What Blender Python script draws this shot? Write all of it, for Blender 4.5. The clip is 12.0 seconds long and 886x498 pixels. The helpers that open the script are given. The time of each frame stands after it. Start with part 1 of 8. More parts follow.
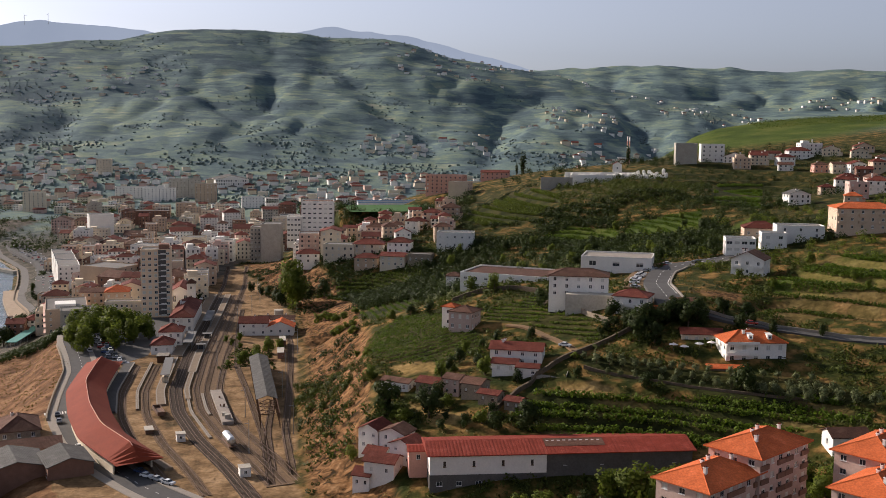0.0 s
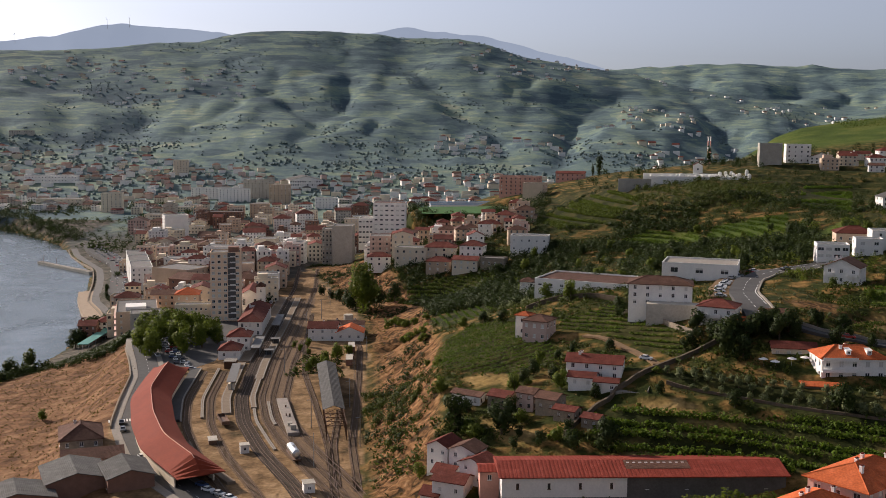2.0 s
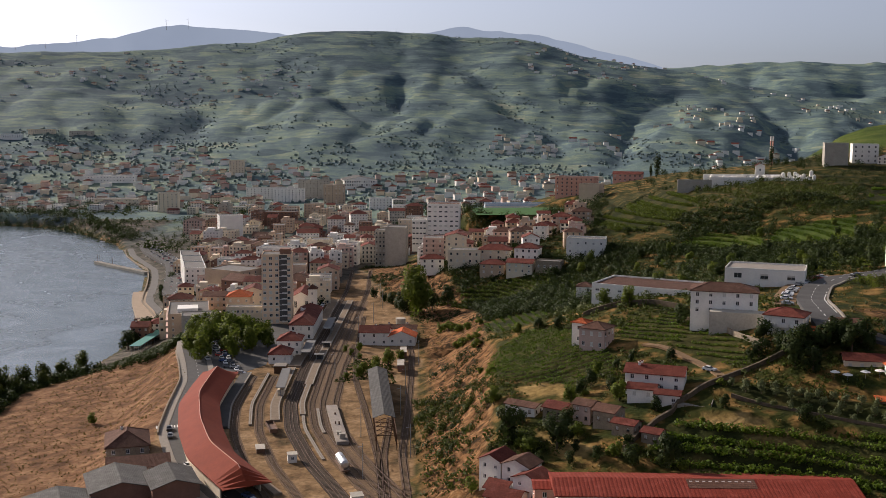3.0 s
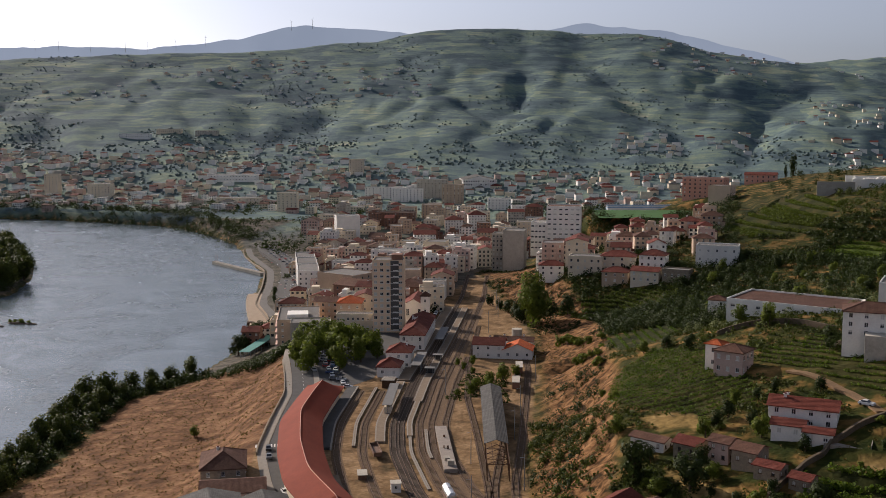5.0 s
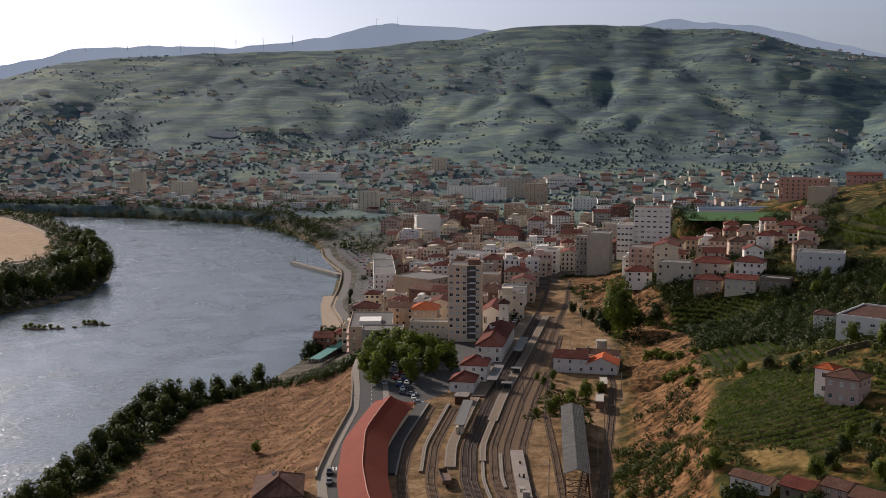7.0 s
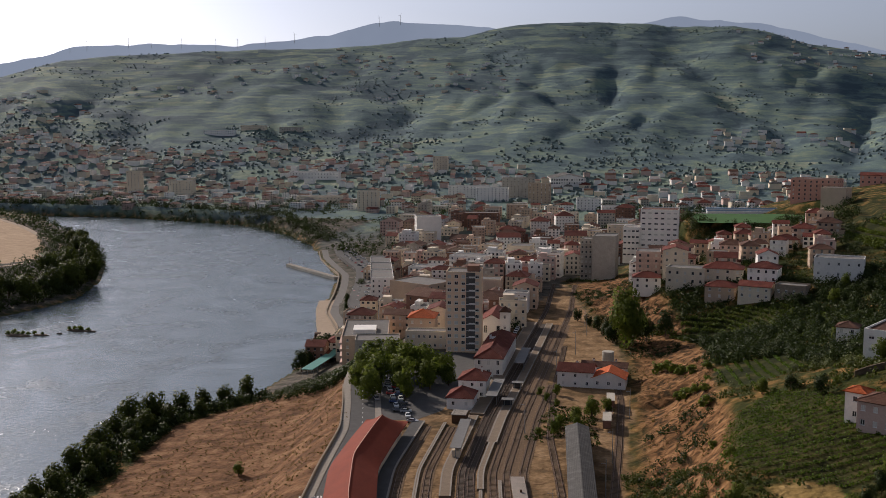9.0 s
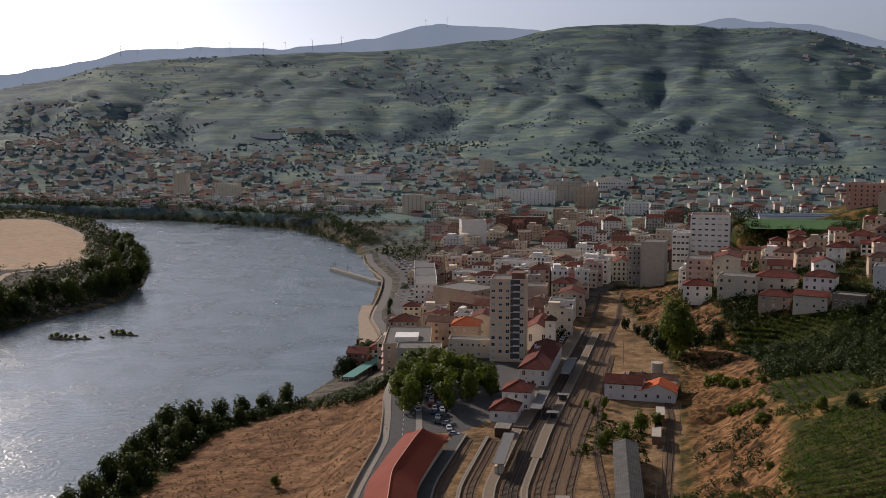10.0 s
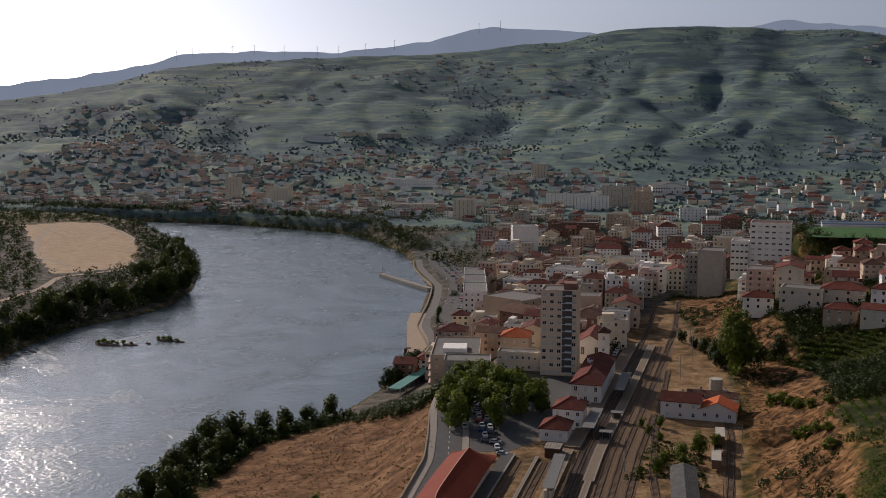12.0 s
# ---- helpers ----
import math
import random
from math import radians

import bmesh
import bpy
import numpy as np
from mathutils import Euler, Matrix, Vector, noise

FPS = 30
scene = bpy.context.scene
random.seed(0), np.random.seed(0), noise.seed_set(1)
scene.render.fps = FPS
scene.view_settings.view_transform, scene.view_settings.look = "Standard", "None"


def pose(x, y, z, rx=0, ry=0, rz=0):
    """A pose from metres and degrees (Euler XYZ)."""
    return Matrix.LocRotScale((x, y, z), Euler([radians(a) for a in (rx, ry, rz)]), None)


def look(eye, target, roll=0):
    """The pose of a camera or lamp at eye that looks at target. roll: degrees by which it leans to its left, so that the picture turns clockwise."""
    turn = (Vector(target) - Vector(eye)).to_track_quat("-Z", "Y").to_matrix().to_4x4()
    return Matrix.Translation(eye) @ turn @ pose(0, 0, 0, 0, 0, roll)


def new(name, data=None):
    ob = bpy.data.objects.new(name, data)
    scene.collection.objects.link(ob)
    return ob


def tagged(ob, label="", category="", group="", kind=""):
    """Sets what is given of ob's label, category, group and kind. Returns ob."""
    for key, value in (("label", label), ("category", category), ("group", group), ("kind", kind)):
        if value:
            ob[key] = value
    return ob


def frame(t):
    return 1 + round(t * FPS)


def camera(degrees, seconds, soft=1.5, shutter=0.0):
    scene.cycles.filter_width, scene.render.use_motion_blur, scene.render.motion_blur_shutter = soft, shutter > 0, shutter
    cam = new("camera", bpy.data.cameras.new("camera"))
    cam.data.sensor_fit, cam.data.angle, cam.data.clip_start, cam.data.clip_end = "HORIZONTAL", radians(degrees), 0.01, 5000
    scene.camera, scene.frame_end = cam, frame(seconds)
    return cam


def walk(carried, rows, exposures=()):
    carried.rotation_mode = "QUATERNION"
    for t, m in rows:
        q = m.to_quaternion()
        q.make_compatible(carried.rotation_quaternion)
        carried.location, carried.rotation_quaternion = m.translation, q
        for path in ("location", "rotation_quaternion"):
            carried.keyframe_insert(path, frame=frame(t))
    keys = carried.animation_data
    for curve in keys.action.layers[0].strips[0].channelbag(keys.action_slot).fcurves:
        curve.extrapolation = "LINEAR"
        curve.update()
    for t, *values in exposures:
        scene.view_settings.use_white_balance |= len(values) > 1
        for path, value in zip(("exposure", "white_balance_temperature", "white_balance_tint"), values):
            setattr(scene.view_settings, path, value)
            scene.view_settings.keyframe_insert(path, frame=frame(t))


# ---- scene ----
cam = camera(45.1, 12.0, soft=0.7)
PATH = [
    (0, (0.012, 0.002, 132.99), (0.012, 1.988, 132.755), 0.7),
    (0.5, (-0.016, 3.326, 132.807), (-0.036, 5.312, 132.573), 0.7),
    (1, (-0.122, 7.018, 132.837), (-0.164, 9.004, 132.603), 0.7),
    (1.5, (-0.09, 11.3, 132.922), (-0.177, 13.284, 132.687), 0.7),
    (2, (-0.056, 16.45, 133.028), (-0.194, 18.431, 132.792), 0.5),
    (2.5, (-0.221, 21.714, 133.224), (-0.409, 23.691, 132.987), 0.4),
    (4.5, (-2.851, 50.164, 133.619), (-3.257, 52.108, 133.379), 0.2),
    (5, (-3.899, 57.207, 134.03), (-4.36, 59.138, 133.788), 0.1),
    (5.5, (-5.195, 64.866, 134.382), (-5.71, 66.783, 134.138), 0.1),
    (6, (-6.598, 72.056, 134.333), (-7.167, 73.958, 134.089), 0.0),
    (6.5, (-7.766, 79.176, 134.05), (-8.368, 81.067, 133.805), 0.0),
    (7, (-8.766, 86.696, 133.655), (-9.379, 88.584, 133.409), 0.0),
    (9, (-14.579, 112.811, 133.61), (-15.198, 114.697, 133.361), 0.0),
    (9.5, (-15.67, 118.68, 133.607), (-16.33, 120.552, 133.36), -0.0),
    (10, (-17.566, 124.233, 133.763), (-18.266, 126.091, 133.519), -0.0),
    (10.5, (-18.843, 128.594, 134.317), (-19.571, 130.441, 134.075), -0.0),
    (11, (-20.083, 132.049, 134.744), (-20.837, 133.886, 134.504), 0.0),
    (11.5, (-20.984, 135.369, 134.621), (-21.759, 137.198, 134.383), -0.0),
    (12, (-21.844, 138.832, 134.417), (-22.635, 140.654, 134.179), -0.0),
]
walk(cam, [(t, look(eye, target, roll)) for t, eye, target, roll in PATH],
     exposures=[(0.0, 0.32, 5850, 17), (2.7, 0.22, 5850, 17), (5.5, -0.01, 5800, 17), (7.0, -0.11, 5770, 17), (9.0, -0.19, 5740, 17), (12.0, -0.49, 5740, 17)])


# ---- light ----
SUN_AZ, SUN_EL = -56.0, 25.0          # degrees: clockwise from +y, above the horizon
world = bpy.data.worlds.new("world")
scene.world = world
world.use_nodes = True
sky = world.node_tree.nodes.new("ShaderNodeTexSky")
sky.sky_type, sky.sun_disc = "NISHITA", False
sky.sun_elevation, sky.sun_rotation = radians(SUN_EL), radians(SUN_AZ)
sky.air_density, sky.dust_density, sky.ozone_density, sky.altitude = 0.8, 2.2, 2.0, 150
background = world.node_tree.nodes["Background"]
haze = world.node_tree.nodes.new("ShaderNodeHueSaturation")
haze.inputs["Saturation"].default_value = 0.36
world.node_tree.links.new(sky.outputs["Color"], haze.inputs["Color"])
world.node_tree.links.new(haze.outputs["Color"], background.inputs["Color"])
background.inputs["Strength"].default_value = 0.091
lamp = bpy.data.lights.new("sun", "SUN")
lamp.energy, lamp.angle, lamp.color = 5.0, radians(0.6), (1.0, 0.83, 0.62)
sun = new("sun", lamp)
sun.rotation_euler = (radians(90 - SUN_EL), 0, radians(180 - SUN_AZ))

# ---- lie of the land ----
RAIL_Z = 27.5
RIVER = [(-330, -300), (-270, 250), (-258, 350), (-262, 400), (-272, 440), (-284, 490), (-268, 530), (-256, 560), (-259, 605), (-270, 660), (-286, 706),
         (-304, 744), (-322, 773), (-338, 831), (-367, 910), (-440, 1036), (-484, 1111), (-551, 1192), (-607, 1245), (-680, 1282), (-843, 1311),
         (-1060, 1285), (-1500, 1200), (-2400, 950), (-2400, 830), (-1500, 1110), (-1150, 1225), (-1010, 1247), (-876, 1185), (-668, 1006),
         (-592, 910), (-550, 847), (-514, 768), (-510, 732), (-517, 672), (-510, 636), (-490, 584), (-520, 480), (-640, 300), (-900, -300)]
BENCH = [(-90, 200), (-108, 290), (-130, 332), (-146, 390), (-160, 448), (-176, 490), (-186, 530), (-188, 600), (-186, 680), (-184, 760), (-172, 850),
         (-150, 1000), (-100, 1300), (-80, 1900)]
FOOT = [(40, 60), (-15, 210), (-43, 301), (-53, 374), (-60, 431), (-73, 520), (-78, 550), (-90, 600), (-112, 660), (-135, 720), (-155, 790), (-145, 900),
        (-120, 1000), (-60, 1150), (0, 1300), (150, 1600), (700, 2000)]
SLOPE = [(-44, 408, 41), (-34, 385, 48), (-24, 378, 51), (-54, 490, 39), (-36, 492, 45), (-14, 360, 50), (-3, 332, 48), (14, 300, 46), (-20, 298, 37),
         (-8, 268, 33), (60, 268, 34), (75, 225, 44), (130, 230, 48), (45, 300, 47), (86, 306, 55), (40, 335, 58), (48, 358, 61), (28, 392, 62),
         (0, 398, 57), (62, 368, 69), (90, 372, 74), (84, 418, 71), (122, 372, 66), (150, 405, 76), (18, 432, 66), (-20, 478, 48)]
CREST = [(-12, 513, 49), (-43, 608, 33), (-82, 590, 32), (-64, 655, 49), (-26, 637, 53), (4, 745, 68), (50, 800, 80), (92, 640, 66), (130, 700, 93),
         (233, 750, 84), (139, 860, 96), (190, 862, 102), (80, 1030, 86), (-12, 975, 70), (-30, 905, 60), (-86, 850, 40), (-118, 780, 30), (260, 480, 98),
         (260, 300, 80), (330, 900, 112), (480, 1400, 122), (60, 1350, 45), (200, 60, 85)]
PLOTS = [[(-30, 417), (-18, 440), (-2, 418), (9, 392), (14, 372), (14, 357), (-2, 356), (-20, 366), (-30, 380)], [(16, 402), (41, 411), (53, 362), (53, 345), (42, 362), (30, 378), (16, 392)],
         [(-80, 618), (-40, 626), (2, 612), (12, 560), (-18, 535), (-52, 585)], [(-46, 500), (-16, 505), (-6, 470), (-26, 452)], [(22, 319), (60, 312), (112, 299), (118, 286), (90, 284), (40, 291), (22, 301)],
         [(105, 368), (180, 360), (185, 440), (150, 440), (128, 390)]]
LUSH = [[(56, 641), (80, 659), (105, 642), (100, 598), (75, 618)], [(102, 610), (112, 642), (155, 639), (136, 559)], [(145, 561), (180, 604), (166, 560), (146, 543)], [(124, 394), (150, 390), (176, 398), (200, 430), (172, 442), (126, 410)]]
MEADOW = [[(-19, 360), (-2, 358), (-1, 347), (-12, 349)], [(-9, 324), (-2, 322), (7, 309), (0, 304), (-4, 310)], [(35, 323), (46, 321), (54, 317), (39, 315)]]
SANDY = [(-960, 1075), (-938, 1125), (-896, 1134), (-779, 1048), (-672, 934), (-640, 880), (-645, 846), (-657, 826), (-668, 812), (-741, 878), (-831, 960)]
GROVE = [(44, 338), (84, 321), (112, 312), (122, 295), (100, 293), (80, 307), (46, 327)]
ROWS = [[(9, 727), (52, 800), (78, 808), (82, 739), (60, 685), (26, 687)], [(166, 658), (203, 789), (233, 780), (183, 615)]]
FRONT = [(-180, 0.7), (-60, 0.7), (-45.2, 0.97), (-42.7, 1.29), (-40, 1.76), (-38.3, 2.3), (-37.2, 2.6), (-35, 2.84), (-33, 2.98), (-30.2, 3.17), (-27.3, 3.24), (-23.7, 3.42),
         (-21.4, 3.65), (-19.1, 3.9), (-17.1, 4.0), (-15.8, 4.35), (-14.2, 4.58), (-12.8, 4.68), (-10.3, 4.7), (-9.2, 4.56), (-7.6, 4.53), (-6.5, 4.36), (-5.2, 4.36), (-3.3, 4.34),
         (-1.7, 3.98), (0.4, 3.37), (2.5, 3.0), (4.8, 2.7), (7.5, 2.16), (12, 1.3), (16, 0.7), (60, 1.0), (180, 1.2)]
RIGHT = [(-180, 0), (-2, 0.8), (2, 2.0), (4.8, 2.85), (6.3, 3.0), (11.6, 3.17), (13, 3.0), (15, 3.06), (17.8, 2.77), (20.4, 2.95), (30, 2.6), (180, 2.0)]
BACK = [(-180, 1.0), (-60, 1.0), (-45.4, 1.76), (-42.8, 2.06), (-40.1, 2.53), (-38.7, 2.76), (-37.4, 3.15), (-36.8, 3.33), (-33.7, 3.58), (-29.9, 3.54), (-28.2, 3.61), (-25.9, 3.9),
        (-24.1, 4.12), (-23.2, 4.4), (-22.3, 4.6), (-20.9, 4.89), (-18.6, 4.76), (-17, 4.6), (-15.6, 4.5), (-11, 4.4), (-8, 4.62), (-6.1, 5.03), (-4.4, 4.75), (-2.6, 4.66), (-0.9, 4.34),
        (1, 3.79), (2.5, 3.5), (4.3, 2.93), (9, 2.0), (180, 1.0)]


def lattice(i, j, seed):
    n = (i.astype(np.int64) * 374761393 + j.astype(np.int64) * 668265263 + seed * 974634777) & 0xFFFFFFFF
    n = ((n ^ (n >> 13)) * 1274126177) & 0xFFFFFFFF
    return ((n ^ (n >> 16)) & 0xFFFF) / 65535.0


def rough(x, y, size, seed=0, octaves=3):
    """Smooth noise from -1 to 1 with features of that size in metres."""
    total, norm = np.zeros_like(x, dtype=float), 0.0
    for k in range(octaves):
        u, v = x / size * 2**k + 17.3 * k, y / size * 2**k - 9.1 * k
        i, j = np.floor(u), np.floor(v)
        a, b = u - i, v - j
        a, b = a * a * (3 - 2 * a), b * b * (3 - 2 * b)
        n = (lattice(i, j, seed) * (1 - a) + lattice(i + 1, j, seed) * a) * (1 - b) + (lattice(i, j + 1, seed) * (1 - a) + lattice(i + 1, j + 1, seed) * a) * b
        total, norm = total + (2 * n - 1) * 0.5**k, norm + 0.5**k
    return total / norm


def step(lo, hi, v):
    t = np.clip((v - lo) / (hi - lo), 0, 1)
    return t * t * (3 - 2 * t)


def line_distance(x, y, line, closed=False):
    """Distance to a polyline; and, for an open one, on which side (right of its direction: positive)."""
    best, side = np.full(np.shape(x), 1e9), np.ones(np.shape(x))
    for (ax, ay), (bx, by) in zip(line, line[1:] + (line[:1] if closed else [])):
        dx, dy = bx - ax, by - ay
        t = np.clip(((x - ax) * dx + (y - ay) * dy) / (dx * dx + dy * dy), 0, 1)
        d = np.hypot(x - ax - t * dx, y - ay - t * dy)
        near = d < best - 1e-6
        best = np.where(near, d, best)
        side = np.where(near, np.sign((x - ax) * dy - (y - ay) * dx), side)
    return best, side


def inside(x, y, ring):
    odd = np.zeros(np.shape(x), bool)
    for (ax, ay), (bx, by) in zip(ring, ring[1:] + ring[:1]):
        if ay != by:
            odd ^= ((ay > y) != (by > y)) & (x < (bx - ax) * (y - ay) / (by - ay) + ax)
    return odd


def surface(spots):
    """A smooth surface through spot heights."""
    p = np.array(spots, float)
    r = np.hypot(p[:, None, 0] - p[None, :, 0], p[:, None, 1] - p[None, :, 1])
    n = len(p)
    a = np.zeros((n + 3, n + 3))
    a[:n, :n], a[:n, n], a[:n, n + 1], a[:n, n + 2] = r, 1, p[:, 0] / 100, p[:, 1] / 100
    a[n:, :n] = a[:n, n:].T
    w = np.linalg.solve(a, np.r_[p[:, 2], 0, 0, 0])

    def height(x, y):
        z = w[n] + w[n + 1] * x / 100 + w[n + 2] * y / 100
        for k in range(n):
            z = z + w[k] * np.sqrt((x - p[k, 0]) ** 2 + (y - p[k, 1]) ** 2 + 36.0)
        return z
    return height


HILL = surface(SLOPE + CREST)


def land(x, y):
    """Height of the ground, and what grows on it, as a dict of masks from 0 to 1."""
    x, y = np.asarray(x, float), np.asarray(y, float)
    d_shore, _ = line_distance(x, y, RIVER, True)
    water = inside(x, y, RIVER)
    d_shore = np.where(water, -d_shore, d_shore)
    d_bench, s_bench = line_distance(x, y, BENCH)
    d_foot, s_foot = line_distance(x, y, FOOT)
    r, az = np.hypot(x, y - 70), np.degrees(np.arctan2(x, y - 70))
    left_bank = (x < -470) & (y < 1250 + 0 * x) & (x < -300 - 0.6 * (1250 - y) * (y > 1000))
    # the bench of the railway and the ramp from it to the river
    bench_z = np.interp(y, [0, 760, 900, 1100, 1500], [RAIL_Z, RAIL_Z, 20, 9, 12])
    u = np.clip(d_shore, 0, None) / (np.clip(d_shore, 0, None) + np.where(s_bench > 0, 0, d_bench) + 1e-6)
    fieldy = step(540, 500, y)
    ramp = fieldy * (0.55 * u + 0.45 * step(0.75, 1.0, u)) + (1 - fieldy) * (0.35 * u + 0.65 * u**2)
    quay = step(640, 700, y) * step(1150, 1050, y)
    low = 1.5 + quay * 4.0 * step(14, 20, d_shore) * step(1.0, 0.6, u) + (bench_z - 1.5) * ramp
    far_low = 4 + 0.012 * np.clip(d_shore, 0, 1500)
    low = np.where(s_bench > 0, bench_z, low)
    low = low + (far_low - low) * step(950, 1250, y + 0.35 * (x + 300))
    low = np.where(left_bank & (d_shore > 0), 2 + 7 * step(18, 42, d_shore), low)
    # the hillside above the cutting
    hill = HILL(x, y)
    terrace = np.maximum(step(650, 690, y) * step(900, 860, y) * step(-20, 10, x), np.maximum(step(100, 115, x) * step(350, 362, y) * step(470, 450, y), 0.55 * step(18, 26, x) * step(122, 112, x) * step(282, 288, y) * step(336, 328, y)))
    band = hill / 3.2 + 0.15 * rough(x, y, 60, 5)
    hill = hill + terrace * 3.2 * (np.floor(band) + step(0.62, 0.95, band - np.floor(band)) - band)
    hill = hill + (1 - terrace) * (1.1 * rough(x, y, 26, 1) + 0.4 * rough(x, y, 7, 2)) * step(1400, 700, y)
    rise = np.interp(y, [0, 300, 400, 480, 560, 700, 900, 1300], [26, 24, 30, 32, 34, 34, 60, 120])
    t = np.where(s_foot > 0, d_foot / rise, 0) + 0.10 * rough(x, y, 14, 3) * (s_foot > 0)
    t = np.clip(t, 0, 1)
    crag = step(0, 0.25, t) * step(1.0, 0.86, t) * step(830, 780, y)
    t = 0.6 * t + 0.4 * step(0, 1, t)
    z = low + (np.maximum(hill, low) - low) * t + crag * (2.2 * rough(x, y, 12, 4) + 0.3 * rough(x, y, 4.0, 6) - 6 * np.exp(-(((x + 51) / 9) ** 2 + ((y - 497) / 6) ** 2)))
    beyond = step(1150, 1500, y - 0.35 * x)
    z = z + (far_low + 10 - z) * beyond * (d_shore > 0)
    knoll = np.interp(az, [11.5, 13.8, 15, 17.3, 20.2, 23.4, 30, 45], [0, 33, 38, 33, 24, 12, 8, 0]) * np.exp(-(((r - 1370) / 230) ** 2)) * (1 + 0.06 * rough(x, y, 160, 8))
    z = z + knoll
    turf = step(64, 50, np.hypot((x + 36) * 0.97 + (y - 892) * 0.24, 1.45 * ((y - 892) * 0.97 - (x + 36) * 0.24)))
    z = z + (61.5 - z) * turf
    # the mountains
    flow = az * 45 + 70 * rough(x, y, 700, 16, 2)
    hump = 2.4 * np.abs(rough(flow, r * 0.30, 300, 11, 2))
    rill = 2.4 * np.abs(rough(flow, r * 0.42, 95, 12, 2))
    s = np.clip((r - 1550) / 1750, 0, 1.35)
    shape = np.where(s < 1, 0.25 * s + 0.75 * s**1.5, 1 - 0.9 * (s - 1))
    front = (133 + 6 + 3300 * np.tan(np.radians(np.interp(az, [a for a, _ in FRONT], [e for _, e in FRONT])))) * shape
    bulge = np.clip(4 * s * (1.02 - s), 0, 1) * step(0.06, 0.4, s)
    front = front + bulge * (29 * (np.minimum(hump, 1.3) - 0.6) + 10 * (np.minimum(rill, 1.3) - 0.5)) + s * 5 * rough(x, y, 90, 13)
    hollow = bulge * step(0.42, 0.05, hump)
    s = np.clip((r - 2300) / 2000, 0, 1.3)
    shape = np.where(s < 1, s**1.3, 1 - 0.9 * (s - 1))
    right = (133 + 4300 * np.tan(np.radians(np.interp(az, [a for a, _ in RIGHT], [e for _, e in RIGHT])))) * shape
    right = right + np.clip(s * (1.02 - s), 0, 1) * (190 * (np.minimum(2.4 * np.abs(rough(flow, r * 0.25, 170, 14, 3)), 1.3) - 0.5)) + s * 8 * rough(x, y, 80, 15)
    up = np.maximum(front, right) * step(1300, 1700, r) * (d_shore > 0) * step(60, 400, d_shore)
    z = np.maximum(z, z * step(2600, 1500, r) + up)
    z = np.where(d_shore > 0, np.minimum(z, 0.4 + np.where(z > 3, 1.4, 0.5) * d_shore), -0.12 * np.clip(-d_shore, 0, 30) - 0.2)
    bank = step(0, 30, d_shore)
    masks = dict(
        rail=step(0.02, 0.0, t) * (s_bench > 0) * step(560, 540, y) + step(0.02, 0.0, t) * (s_bench > 0) * (x > -150) * step(540, 560, y) * step(800, 770, y),
        field=np.where((s_bench <= 0) & (y < 545), step(22, 34, d_shore) * step(548, 536, y), 0),
        crag=np.maximum(crag, step(13, 5, line_distance(x, y, [(100, 384), (112, 386), (126, 382), (138, 378), (150, 372)])[0]) * step(-0.35, 0.1, rough(x, y, 9, 9))),
        hill=t * step(1300, 1000, y - 0.3 * x),
        hollow=hollow,
        far_hazed=step(1050, 1300, r) * step(1, 6, d_shore) * (1 - left_bank) * step(8, 2, knoll),
        town=step(0.02, 0.0, t) * step(545, 560, y) * step(1500, 1200, r) * step(0, 5, d_shore),
        isle=inside(x, y, SANDY) * 1.0,
        terrace=np.maximum(np.maximum(0.6 * terrace * step(600, 640, y), 0.75 * step(150, 190, x) * step(500, 540, y) * step(1000, 950, y)), np.max([inside(x, y, p) for p in PLOTS + ROWS + [GROVE]], axis=0) * 1.0),
        green=np.maximum(step(2, 7, knoll), np.max([inside(x, y, p) for p in LUSH], axis=0) * 1.0),
        dry=np.maximum(np.max([inside(x, y, p) for p in MEADOW], axis=0) * 1.0, 0.06 * (inside(x, y, PLOTS[0]) | inside(x, y, PLOTS[1])) + 0.45 * inside(x, y, PLOTS[5]) + 0.35 * inside(x, y, PLOTS[4]) * step(-0.1, 0.3, rough(x, y, 14, 18))),
    )
    return z, masks


# ---- end of the land ----


def smooth(ob, on=True):
    ob.data.polygons.foreach_set("use_smooth", [on] * len(ob.data.polygons))
    return ob


def node_material(name, rough_value=0.9):
    mat = bpy.data.materials.new(name)
    mat.use_nodes = True
    b = mat.node_tree.nodes["Principled BSDF"]
    b.inputs["Roughness"].default_value = rough_value
    return mat, mat.node_tree.nodes, mat.node_tree.links, b


